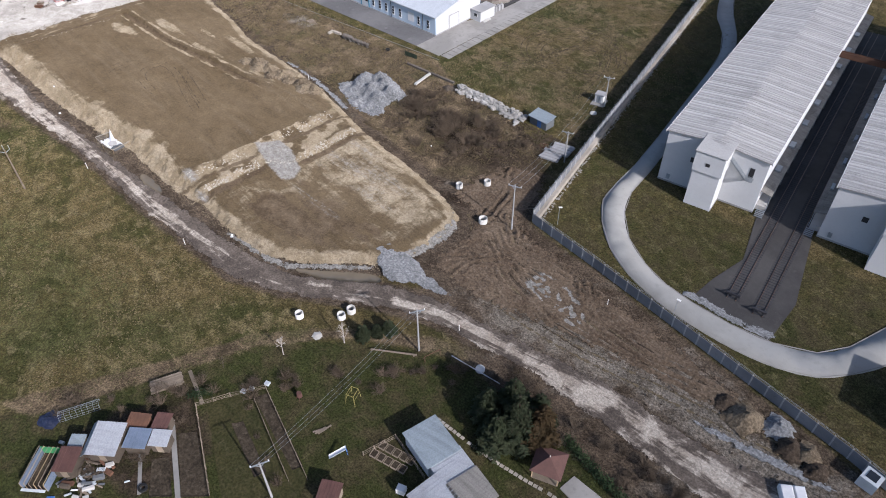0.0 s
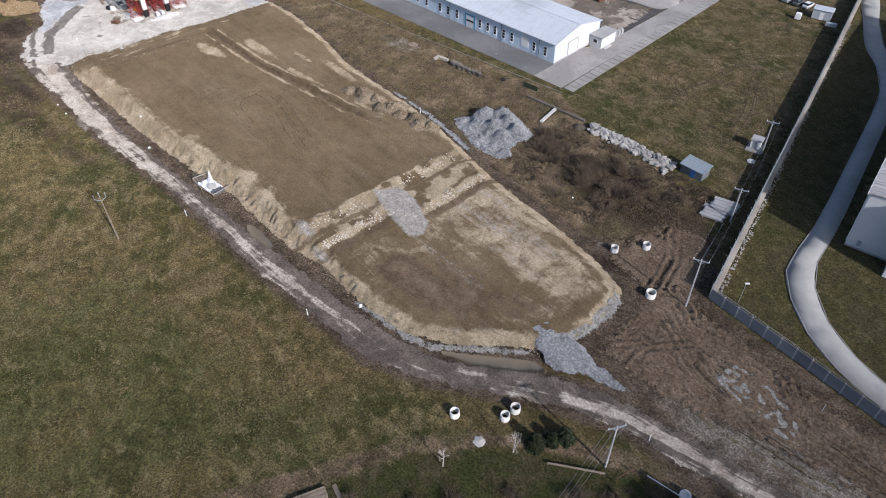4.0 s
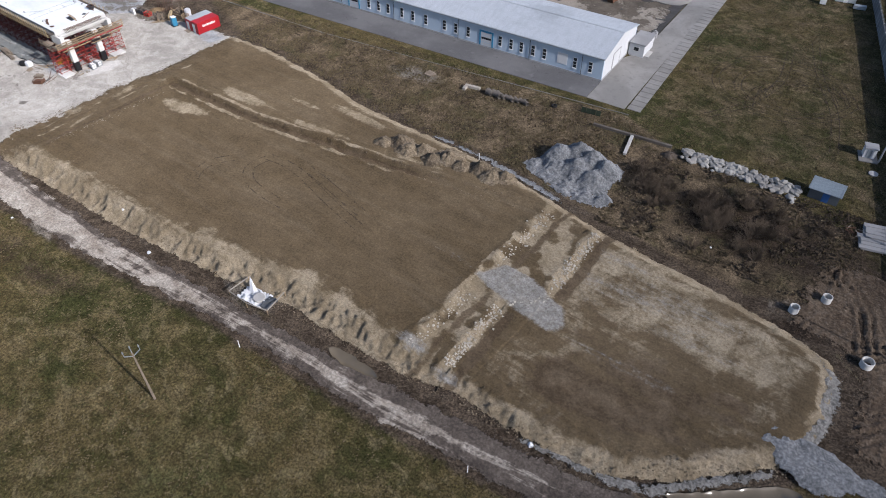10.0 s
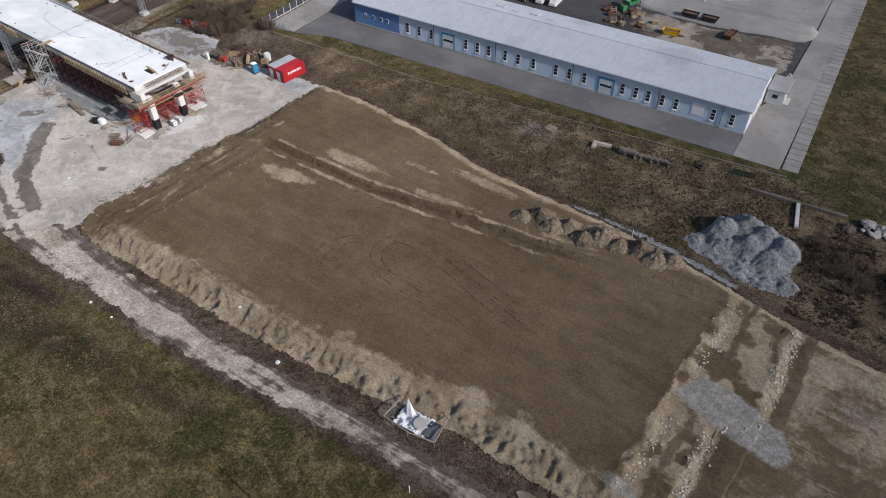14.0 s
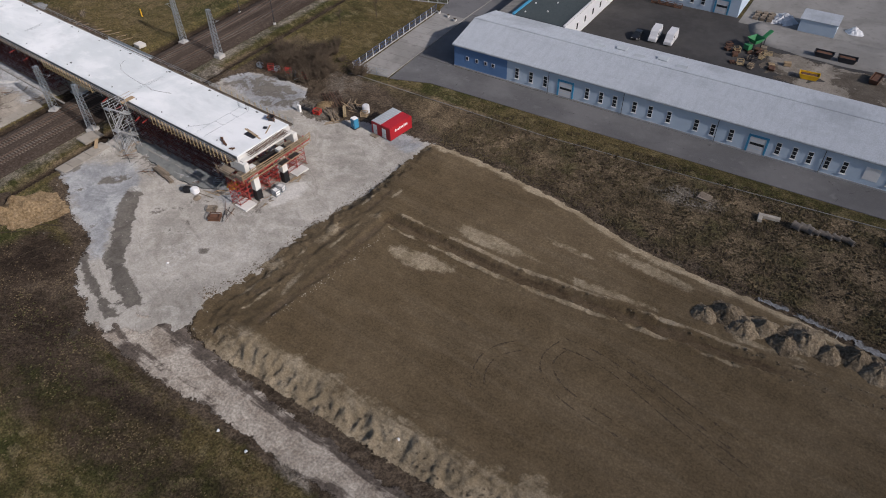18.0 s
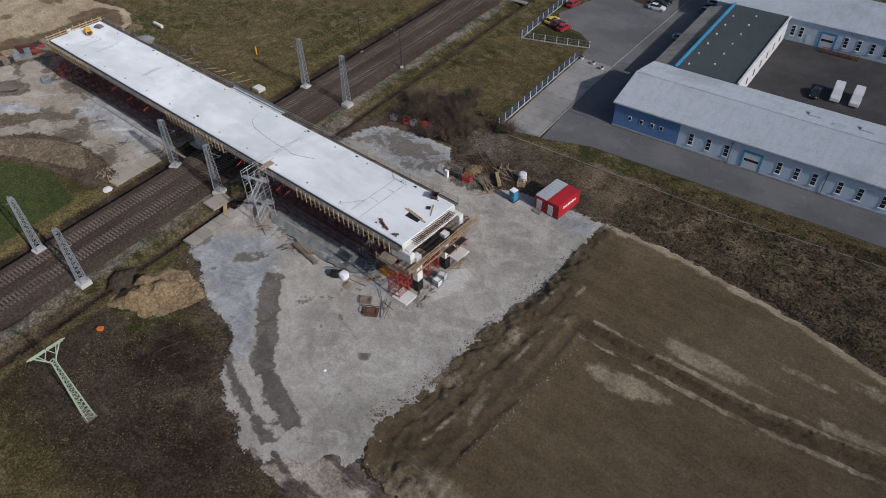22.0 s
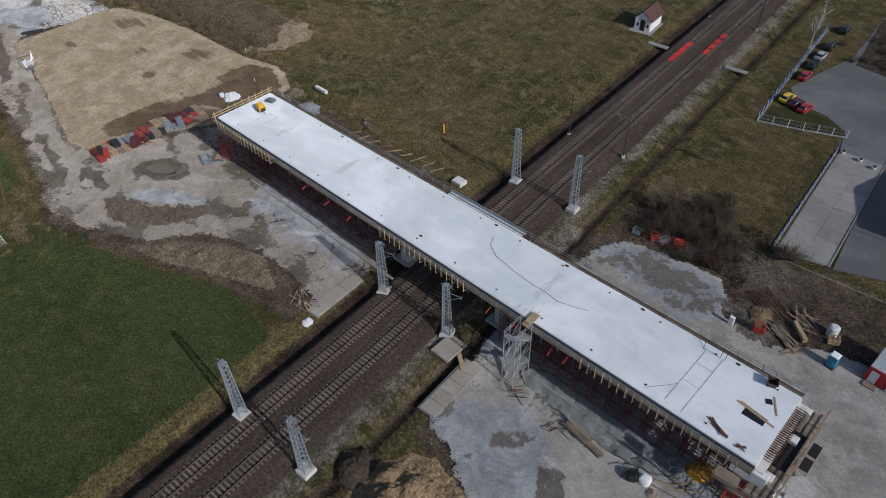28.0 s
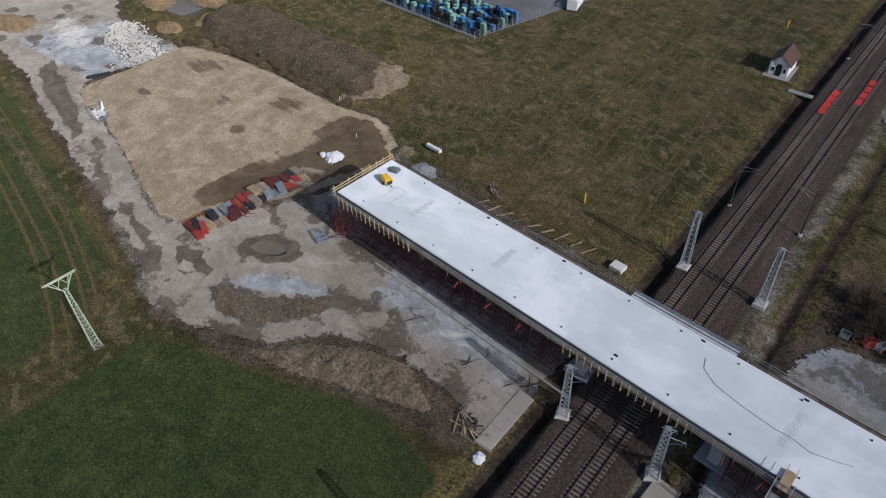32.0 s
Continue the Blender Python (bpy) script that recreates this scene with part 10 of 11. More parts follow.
part("body", Mesh().box(-2.4, -1.5, 0, 2.4, 1.5, 2.5, .05), "cont_roof", cab)
part("roof", Mesh().box(-2.6, -1.7, 2.5, 2.6, 1.7, 2.65, .04), "roof", cab)
part("door", Mesh().box(-.5, -1.55, 0, .5, -1.5, 2.0), "white", cab)
solid("bench_box", Mesh().box(-1.4, -.6, 0, 1.4, .6, .9, .05), "cont_roof", "grey box beside the cabin", "box", at=(-82.6, 197.0, 0), turn=10)
solid("kiosk_box", Mesh().box(-.7, -.6, 0, .7, .6, 1.6, .05), "white", "white cabinet in the grass", "cabinet", at=(-91.0, 195.4, 0), turn=10)

# ---------------------------------------------------------------- fences, planters and hedge of the car park
def mesh_fence(pts, mat, h=1.9, step=2.6, label="blue mesh fence", slats=False):
    t = thing("fence", label, "fence", (0, 0, 0), 0, "fences")
    for a, b in zip(pts, pts[1:]):
        d = Vector(b) - Vector(a)
        n = max(1, round(d.length / step))
        ang = math.degrees(math.atan2(d.y, d.x))
        l = d.length / n
        pm = Mesh().box(-.05, -.05, 0, .05, .05, h + .1).data("post", "white" if slats else mat)
        g = Mesh()
        for z in (.15, h * .5, h):
            g.box(.05, -.015, z - .02, l - .05, .015, z + .02)
        for k in range(int(l / .22)):
            g.box(.1 + k * .22, -.008, .15, .112 + k * .22, .008, h)
        gm = g.data("mesh_panel", mat)
        for k in range(n):
            p = Vector(a) + d * (k / n)
            part("post", pm, mat, t).matrix_basis = pose(p.x, p.y, 0, 0, 0, ang)
            part("mesh_panel", gm, mat, t).matrix_basis = pose(p.x, p.y, 0, 0, 0, ang)
        if slats:
            part("plinth_board", Mesh().beam((*a, .15), (*b, .15), .06, .3), "plinth", t)
    return t


mesh_fence([(-234.4, 115.8), (-234.6, 150.2)], "blue", 1.9, 2.4, "blue post-and-mesh fence beside the drive", True)
mesh_fence([(-234.6, 155.2), (-242, 153), (-250.2, 151)], "galv", 1.7, 2.6, "grey mesh fence with pale posts", True)
mesh_fence([(-250.2, 151), (-251, 170), (-251.8, 200)], "blue", 2.0, 2.6, "blue slatted fence beside the parked cars", True)
mesh_fence([(-234.4, 115.8), (-226, 117.2)], "galv", 1.7, 2.6, "grey mesh fence at the drive end")
structure("grass_island", Mesh().prism([(-249.8, 151.3), (-234.8, 155.4), (-235.4, 157.2), (-240, 160.2), (-245, 160.6), (-249.8, 158.4)], -.1, .045), "lawn", "small grass island inside the fence", "lawn")
for x, y in ((-233.6, 149.6), (-230.4, 148.8), (-227.8, 147.8)):
    t = thing("planter", "round concrete planter on the drive", "planter", (x, y, .03), 0, "planters")
    part("pot", Mesh().tube((0, 0, 0), (0, 0, .6), .32, .48, 14), "white_concrete", t)
    part("soil", Mesh().tube((0, 0, .6), (0, 0, .64), .4, n=14), "bed", t)


def twig_bush(seed, r, h, n, spread=.9):
    """A leafless bush: many thin twigs that fork outwards from its base."""
    rng = random.Random(seed)
    m = Mesh()
    for k in range(n):
        a, lean = rng.uniform(0, 6.283), rng.uniform(.15, spread)
        p = Vector((math.cos(a) * r * .25 * rng.random(), math.sin(a) * r * .25 * rng.random(), 0))
        d = Vector((math.cos(a) * lean, math.sin(a) * lean, rng.uniform(.6, 1.0))).normalized()
        l = h * rng.uniform(.55, 1.1)
        q = p + d * l * .55
        m.tube(p, q, .035, .022, 3, False)
        for j in range(3):
            e = (d + Vector((rng.uniform(-.7, .7), rng.uniform(-.7, .7), rng.uniform(-.2, .5)))).normalized()
            w = q + e * l * rng.uniform(.3, .55)
            m.tube(q, w, .02, .010, 3, False)
            g = (e + Vector((rng.uniform(-.8, .8), rng.uniform(-.8, .8), rng.uniform(-.3, .4)))).normalized()
            m.tube(w, w + g * l * .25, .012, .006, 3, False)
    return m


_bush = [twig_bush(300 + k, 1.2, 1.5, 46).data("twigs", "twig") for k in range(4)]
_stems = [twig_bush(320 + k, .8, .7, 60, 1.6) for k in range(3)]


def bushes(spots, label, cat="bush", group="bushes", seed=0, meshes=None, lo=.7, hi=1.6):
    rng = random.Random(seed)
    meshes = meshes or _bush
    for x, y in spots:
        o = new("bush", meshes[rng.randrange(len(meshes))])
        s = rng.uniform(lo, hi)
        o.matrix_basis = pose(x, y, float(ground_height(np.array([x]), np.array([y]))[0]) - .05, 0, 0, rng.uniform(0, 360)) @ Matrix.Diagonal((s, s, s * rng.uniform(.8, 1.2), 1))
        tagged(o, label, cat, group)


def weeds(spots, label, seed, lo, hi):
    """Clumps of dry stems, too many to count, joined."""
    rng = random.Random(seed)
    m = Mesh()
    for x, y in spots:
        g = _stems[rng.randrange(3)]
        k, c, d = rng.uniform(lo, hi), math.cos(rng.uniform(0, 6)), 0
        z0 = float(ground_height(np.array([x]), np.array([y]))[0]) - .05
        m.add([(x + a * k, y + b * k, z0 + e * k) for a, b, e in g.v], g.f)
    solid("weeds", m, "straw", label, "weeds", "", "stuff")


rng = random.Random(55)
bushes([(rng.gauss(-87, 7), rng.gauss(98, 3.8)) for _ in range(62)], "leafless brown bush in rough ground", seed=1, lo=.7, hi=1.7)
bushes([(rng.gauss(-101, 2.4), rng.gauss(101, 1.8)) for _ in range(14)], "dense leafless bush beside the stone heap", seed=11, lo=.9, hi=1.6)
bushes([(rng.uniform(-254, -238), rng.gauss(111.5, 2.2)) for _ in range(44)], "leafless brown bush by the yard", seed=2, lo=.9, hi=2.0)
bushes([(-246 + rng.gauss(0, 3), 119 + rng.gauss(0, 4)) for _ in range(14)], "leafless brown bush in the grass", seed=3)
bushes([(-232.5 + rng.gauss(0, .8), 115.3 + rng.gauss(0, .5)) for _ in range(5)], "leafless shrub at the fence end", seed=4, lo=1.0, hi=1.7)
bushes([(-84 + 46 * f + rng.gauss(0, 1.2), -2 + 55 * f ** .8 + rng.gauss(0, 1.2)) for f in [rng.random() for _ in range(46)]], "leafless brown bush along the garden edge", seed=5, lo=.5, hi=1.1)
bushes([(rng.uniform(-36, -4), rng.uniform(48.5, 54.5)) for _ in range(46)], "leafless scrub beside the lane", seed=6, lo=.5, hi=1.2)
weeds([(rng.uniform(-410, -354), 112 + rng.gauss(0, 4.5)) for _ in range(130)], "dry weed clump on the spoil banks", 7, .9, 2.2)
weeds([(x, 92.5 + (-100 - x) * .085 + rng.uniform(3, 20)) for x in [rng.uniform(-200, -105) for _ in range(60)]], "dry weed clump in rough grass", 8, .3, .7)
weeds([(-261 + rng.gauss(0, .8), rng.uniform(28, 60)) for _ in range(16)] + [(-282 + rng.gauss(0, .6), rng.uniform(30, 68)) for _ in range(20)], "dry weed clump on the ditch banks", 9, .3, .5)
bushes([(-238 + rng.gauss(0, 2.4), 196 + rng.gauss(0, 6)) for _ in range(34)], "dark clipped shrub bed in the car park", seed=10, lo=.6, hi=1.0)
structure("shrub_bed", Mesh().prism([(-241.5, 186), (-233.2, 184), (-233.5, 214), (-243, 214)], -.1, .06), "bed", "dark shrub bed in the car park", "flower bed")


def bare_tree(x, y, h, seed, mat="birch", label="small bare birch with pale bark", spread=.55):
    rng = random.Random(seed)
    t = thing("tree", label, "tree", (x, y, -.1), 0, "bare trees")
    part("trunk", Mesh().tube((0, 0, 0), (.1, .05, h * .5), h * .018, h * .011, 8).tube((.1, .05, h * .5), (.05, .2, h * .95), h * .011, .02, 6), mat, t)
    limbs, tw = Mesh(), Mesh()

    def grow(p, d, l, r, depth):
        q = p + d * l
        (limbs if depth > 1 else tw).tube(p, q, r, r * .6, 5 if depth > 1 else 3, False)
        if depth == 0:
            return
        for _ in range(3 if depth > 1 else 4):
            e = (d + Vector((rng.uniform(-1, 1), rng.uniform(-1, 1), rng.uniform(-.2, .7))) * .75).normalized()
            grow(p.lerp(q, rng.uniform(.55, 1)), e, l * rng.uniform(.5, .72), r * .55, depth - 1)
    for k in range(9):
        z = h * rng.uniform(.25, .85)
        a = rng.uniform(0, 6.283)
        grow(Vector((.08, .05, z)), Vector((math.cos(a) * spread, math.sin(a) * spread, .8)).normalized(), h * .26 * (1.15 - z / h), h * .008, 3)
    part("branch_crown", limbs, mat, t)
    part("twig_crown", tw, "twig" if mat != "birch" else "birch", t)


bare_tree(-60.3, 40.6, 5.0, 1)
bare_tree(-65.6, 32.4, 4.6, 2)
bare_tree(-252.3, 188, 9.0, 3)
bare_tree(-253.8, 199, 8.0, 4)
bare_tree(-246, 140, 5.5, 5, "bark", "bare dark fruit tree in grass")
bare_tree(-251, 132, 5.0, 6, "bark", "bare dark fruit tree in grass")
bare_tree(-72.8, 14.5, 3.2, 7, "bark", "bare brown bush between garden sheds", .9)
bare_tree(-70.5, 24.5, 3.0, 8, "bark", "bare brown tree at garden edge", .8)


def conifer(x, y, h, r, seed, mat="needles", label="dense dark green spruce tree"):
    """Whorls of drooping branches, each with many small needle sprays; the outline is uneven and shows gaps."""
    rng = random.Random(seed)
    t = thing("tree", label, "tree", (x, y, -.1), 0, "conifers")
    part("trunk", Mesh().tube((0, 0, 0), (.1, .1, h), h * .02, .03, 8), "bark", t)
    br, cr = Mesh(), Mesh()
    z = h * .06
    while z < h * .98:
        f = 1 - z / h
        n = 7 if f > .3 else 5
        a0 = rng.uniform(0, 6.28)
        for k in range(n):
            if rng.random() < .12:
                continue
            a = a0 + 6.283 * k / n + rng.uniform(-.3, .3)
            l = r * (f ** .75) * rng.uniform(.6, 1.15) + .15
            d = Vector((math.cos(a), math.sin(a), rng.uniform(-.25, .15)))
            p, q = Vector((0, 0, z)), Vector((0, 0, z)) + d * l
            br.tube(p, q, .035, .012, 4, False)
            for j in range(int(10 + l * 20)):
                g = rng.uniform(.18, 1.0)
                c = p.lerp(q, g)
                side = Vector((-d.y, d.x, 0)) * rng.choice((-1, 1)) * rng.uniform(.1, .38) * (1.2 - g * .5) * l * .7
                e = c + side + d * .22 + Vector((0, 0, rng.uniform(-.22, .06)))
                w = Vector((rng.uniform(-1, 1), rng.uniform(-1, 1), rng.uniform(-.3, 1))).normalized() * .15
                u = (e - c).normalized() * .20
                cr.add([c - w * .4, e - u + w, e + u * 1.2, e - u - w, c + w * .4], [(0, 1, 2), (0, 2, 3), (4, 2, 1), (4, 3, 2)])
        z += h * .034
    part("branch_crown", br, "bark", t)
    part("needles", cr, mat, t)


conifer(-29.0, 45.6, 10.5, 4.0, 11)
conifer(-31.6, 48.0, 9.0, 3.6, 12)
conifer(-26.0, 47.4, 9.2, 3.2, 13, "needles_brown", "browning spruce tree among green ones")
conifer(-33.8, 45.4, 7.5, 3.2, 14)
conifer(-30.4, 42.9, 7.0, 2.9, 15)
conifer(-28.0, 49.4, 7.5, 2.8, 16)
conifer(-32.8, 50.0, 6.0, 2.4, 20)
conifer(-58.8, 43.4, 3.0, 1.2, 17)
conifer(-56.4, 47.0, 2.8, 1.1, 18)
conifer(-57.6, 45.4, 2.2, .9, 19)


def hedge(pts, w, h, seed, label="clipped green thuja garden hedge"):
    rng = random.Random(seed)
    m = Mesh()
    for a, b in zip(pts, pts[1:]):
        d = Vector(b) - Vector(a)
        for k in range(int(d.length * 130)):
            f = rng.random()
            c = Vector((a[0] + d.x * f, a[1] + d.y * f, 0)) + Vector((rng.gauss(0, w * .33), rng.gauss(0, w * .33), rng.uniform(.05, h)))
            u = Vector((rng.uniform(-1, 1), rng.uniform(-1, 1), rng.uniform(-.5, 1))).normalized() * .16
            v = u.orthogonal().normalized() * .09
            m.add([c - u, c + v, c + u, c - v], [(0, 1, 2, 3)])
    solid("hedge", m, "hedge", label, "hedge", "hedges")


hedge([(-23.5, 50.0), (-15, 48.0), (-6, 46.5)], 1.2, 1.6, 1)
hedge([(-69.6, 17.6), (-67.6, 20.6)], 1.0, 1.2, 2, "yellow-green shrub beside garden boards")

# ---------------------------------------------------------------- courtyard clutter
gm = thing("green_machine", "green crushing machine among scrap in the courtyard", "machine", (-162.0, 170.4, .03), 60)
part("hopper", Mesh().add([(-.8, -.8, 1.4), (.8, -.8, 1.4), (.8, .8, 1.4), (-.8, .8, 1.4), (-1.5, -1.3, 2.6), (1.5, -1.3, 2.6), (1.5, 1.3, 2.6), (-1.5, 1.3, 2.6)], [(3, 2, 1, 0), (0, 1, 5, 4), (1, 2, 6, 5), (2, 3, 7, 6), (3, 0, 4, 7)]), "green", gm)
part("conveyor", Mesh().beam((1, 0, 1.2), (4.6, 0, 3.2), .9, .25), "green", gm)
part("frame", Mesh().beam((-1.2, -.8, 0), (-1.2, -.8, 1.6), .15).beam((1.2, -.8, 0), (1.2, -.8, 1.6), .15).beam((-1.2, .8, 0), (-1.2, .8, 1.6), .15).beam((1.2, .8, 0), (1.2, .8, 1.6), .15).beam((3.2, 0, 0), (3.2, 0, 2.3), .12), "dark_steel", gm)
part("engine", Mesh().box(-2.6, -.7, .3, -1.3, .7, 1.5, .08), "green", gm)
rng = random.Random(91)
for k in range(26):
    x, y = -161 + rng.gauss(0, 3.2), 165.5 + rng.gauss(0, 3.0)
    if k % 3 == 0:
        crate("crate", (x, y), (rng.uniform(1, 1.8), rng.uniform(.8, 1.2), rng.uniform(.5, 1.2)), rng.uniform(0, 90), rng.choice(("old_timber", "rust", "dark_steel", "yellow_wood")), "open crate of scrap in the courtyard", "crate", "courtyard crates")
    else:
        bundle("pallet", (x, y), rng.uniform(1.1, 1.5), rng.uniform(0, 90), rng.choice(("old_timber", "rust", "timber")), "stack of pallets and boards", "pallets", 5, rng.choice((2, 4, 6)), .22, .12, 400 + k, .03, "courtyard pallets")


def skip(x, y, turn, mat, label):
    t = thing("skip", label, "skip", (x, y, .03), turn, "skips")
    part("tub", Mesh().add([(-1.5, -.8, .15), (1.5, -.8, .15), (1.5, .8, .15), (-1.5, .8, .15), (-2.0, -.95, 1.2), (2.0, -.95, 1.2), (2.0, .95, 1.2), (-2.0, .95, 1.2)], [(3, 2, 1, 0), (0, 1, 5, 4), (1, 2, 6, 5), (2, 3, 7, 6), (3, 0, 4, 7)]), mat, t)
    part("rim", Mesh().beam((-2, -.95, 1.2), (2, -.95, 1.2), .1).beam((-2, .95, 1.2), (2, .95, 1.2), .1).beam((-2, -.95, 1.2), (-2, .95, 1.2), .1).beam((2, -.95, 1.2), (2, .95, 1.2), .1), mat, t)
    part("load", Mesh().box(-1.7, -.8, .3, 1.7, .8, 1.0, .15), "rust", t, "rusty scrap")


skip(-148.6, 162.4, 5, "yellow", "yellow skip full of scrap")
skip(-136.4, 168.0, 80, "rust", "rusty skip in the courtyard")
skip(-147.8, 174.0, 0, "dark_steel", "dark skip in the courtyard")
skip(-143.0, 174.0, 0, "dark_steel", "dark skip in the courtyard")
crumpled("plastic_cover", (-159.6, 188.5, .03), 3.4, 1.6, "sheet", "long stack under grey plastic sheeting", "stack", 500)
crumpled("plastic_cover", (-144.0, 190.0, .03), 2.2, 1.2, "sheet", "stack under white plastic sheeting", "stack", 501)
s2 = thing("pale_shed", "pale blue flat shed behind the courtyard", "shed", (-151.5, 187.5, 0), 0)
part("wall", Mesh().box(-4, -3, 0, 4, 3, 3.0, .04), "wall_blue", s2)
part("roof", Mesh().box(-4.2, -3.2, 3.0, 4.2, 3.2, 3.15, .04), "roof", s2)
structure("concrete_apron", Mesh().prism([(-168.5, 182), (-120, 182), (-120, 215), (-168.5, 215)], -.2, .032), "slab", "worn concrete yard behind the halls", "yard")
for k in range(5):
    skip(-172 + k * 4.6, 214, 90, "blue", "blue steel container skip behind the halls")
for k in range(9):
    bundle("pallet", (-165.5 + 1.6 * (k % 3), 186 + 1.6 * (k // 3), .03), 1.2, 5 * k, "old_timber", "stack of grey pallets beside the hall", "pallets", 5, 4 + k % 3, .22, .12, 450 + k, .02, "courtyard pallets")
for k in range(4):
    crate("gitter_box", (-189.5 + k * 2.0, 182.6), (1.7, 1.0, .9), 0, "rust", "rusty steel stillage by the hall wall", "stillage", "stillages")
for k in range(9):
    solid("scrap_stand", Mesh().box(-.3, -.3, 0, .3, .3, .9, .05).tube((0, 0, .9), (0, 0, 1.3), .15, n=8), "galv", "grey machine part standing by the hall", "machine part", "machine parts", at=(-137.5 + k * 1.6, 150.2 + .4 * (k % 2), .03), turn=k * 20)
for k in range(3):
    solid("gas_bottle_rack", Mesh().box(-.5, -.5, 0, .5, .5, 1.5, .05).tube((0, 0, 1.5), (0, 0, 1.8), .3, n=10), "plinth", "grey tank unit beside the annex", "tank", "annex tanks", at=(-120.6 + k * .1, 151.6 + k * 1.3, 0))

# ---------------------------------------------------------------- blue crate store and boundary at the far north-west
MAT["crate_blue"] = plain("crate_blue", (.05, .16, .34), (.035, .11, .24), 2, .5, vary=.5)
MAT["crate_green"] = plain("crate_green", (.20, .36, .32), (.12, .24, .22), 2, .5, vary=.5)
st_m = {}
for mt in ("crate_blue", "crate_green", "navy", "dark_steel"):
    m = Mesh()
    for k in range(8):
        m.box(-.6, -.5, k * .36, .6, .5, k * .36 + .3)
        m.box(-.52, -.42, k * .36 + .3, .52, .42, k * .36 + .36)
    st_m[mt] = m.data("crate_stack", mt)
rng = random.Random(5)
e0, e1, e2 = Vector((-387, 152.6)), Vector((-351.8, 149.8)), Vector((-344.5, 176))
for i in range(26):
    for j in range(9):
        f = i / 25
        p = e0.lerp(e1, f) + Vector((.25, 1)).normalized() * (1.0 + j * 1.5)
        if rng.random() < .1:
            continue
        mt = rng.choices(("crate_blue", "crate_green", "navy", "dark_steel"), ((3, 1, 2, 1), (1, 4, 1, 3))[(i // 5 + j // 3) % 2])[0]
        o = new("crate_stack", st_m[mt])
        o.matrix_basis = pose(p.x, p.y, .03, 0, 0, -4.5 + rng.uniform(-3, 3)) @ Matrix.Diagonal((1, 1, rng.choice((.55, .8, 1.0, 1.0)), 1))
        tagged(o, "tall stack of %s plastic crates" % {"crate_blue": "blue", "crate_green": "pale green", "navy": "dark blue", "dark_steel": "black"}[mt], "crates", "crate stacks")
mesh_fence([(-388, 151.6), (-351.2, 148.8), (-346.5, 166), (-340, 190)], "galv", 1.8, 3.0, "grey mesh fence round the crate store")
structure("storage_yard", Mesh().prism([(-389, 152), (-351.5, 149.2), (-338, 195), (-392, 200)], -.2, .03), "asphalt", "asphalt storage yard full of crates", "yard")
bx = thing("box_trailer", "white box container at the store's edge", "container", (-341.5, 179, 0), 15)
part("body", Mesh().box(-1.3, -3, .3, 1.3, 3, 2.9, .05), "wall_white", bx)
part("base", Mesh().box(-1.2, -2.8, 0, 1.2, 2.8, .3), "dark_steel", bx)

# ---------------------------------------------------------------- the allotment gardens
def shed(c, size, turn, h, wall, roof, label, slope=.4, door=True):
    t = thing("shed", label, "shed", (c[0], c[1], 0), turn, "garden sheds")
    a, b = size[0] / 2, size[1] / 2
    part("wall", Mesh().box(-a, -b, 0, a, b, h), wall, t)
    rf = part("roof", Mesh().add([(-a - .2, -b - .25, h), (a + .2, -b - .25, h), (a + .2, b + .25, h + slope), (-a - .2, b + .25, h + slope), (-a - .2, -b - .25, h + .08), (a + .2, -b - .25, h + .08), (a + .2, b + .25, h + slope + .08), (-a - .2, b + .25, h + slope + .08)],
                                 [(3, 2, 1, 0), (4, 5, 6, 7), (0, 1, 5, 4), (1, 2, 6, 5), (2, 3, 7, 6), (3, 0, 4, 7)]), roof, t)
    n = int(a * 2 / .5)
    for k in range(n):
        x = -a + .25 + k * .5
        part("rib", Mesh().beam((x, -b - .25, h + .1), (x, b + .25, h + slope + .1), .07, .05), roof, rf)
    if door:
        part("door", Mesh().box(-.45, -b - .05, 0, .45, -b, 1.9), "old_timber", t)
    return t


MAT["roof_white"] = sheet_metal_material("white_tin_roof", (.36, .38, .41), (.25, .26, .28), 60, rough=.45)
MAT["frame_yellow"] = plain("faded_yellow_paint", (.38, .33, .11), (.28, .24, .08), 2, .6)
MAT["polycarb"] = plain("polycarbonate", (.16, .20, .27), (.11, .14, .19), 2, .3)
ws_ = shed((-70.2, 5.6), (3.9, 4.4), 38, 2.2, "shed_wood", "roof_white", "white tin-roofed garden shed", .7)
part("roof", Mesh().add([(-2.15, -2.45, 2.3), (-2.15, 2.45, 3.0), (-3.1, 2.5, 2.0), (-3.1, -2.5, 1.5), (-2.15, -2.45, 2.22), (-2.15, 2.45, 2.92), (-3.1, 2.5, 1.92), (-3.1, -2.5, 1.42)], [(0, 1, 2, 3), (7, 6, 5, 4), (0, 3, 7, 4), (1, 5, 6, 2), (2, 6, 7, 3)]), "roof_tin", ws_, "steep bluish side slope of the roof")
shed((-71.6, .4), (2.6, 3.2), 40, 1.9, "shed_wood", "roof_brown", "shabby shed with a maroon-brown roof", .3)
shed((-73.2, 2.4), (1.8, 2.2), 40, 1.7, "shed_wood", "roof_tin", "lean-to with patched tin roof", .3)
shed((-70.0, 10.2), (2.8, 1.9), 35, 1.8, "rust", "rust", "orange-brown sheeted garden lean-to", .3)
shed((-67.2, 12.2), (2.0, 2.8), 35, 1.9, "shed_wood", "roof_brown", "garden hut with a dark maroon roof", .2)
shed((-67.4, 8.6), (2.9, 2.6), 38, 2.0, "shed_wood", "polycarb", "garden shelter with a bluish plastic roof", .25, False)
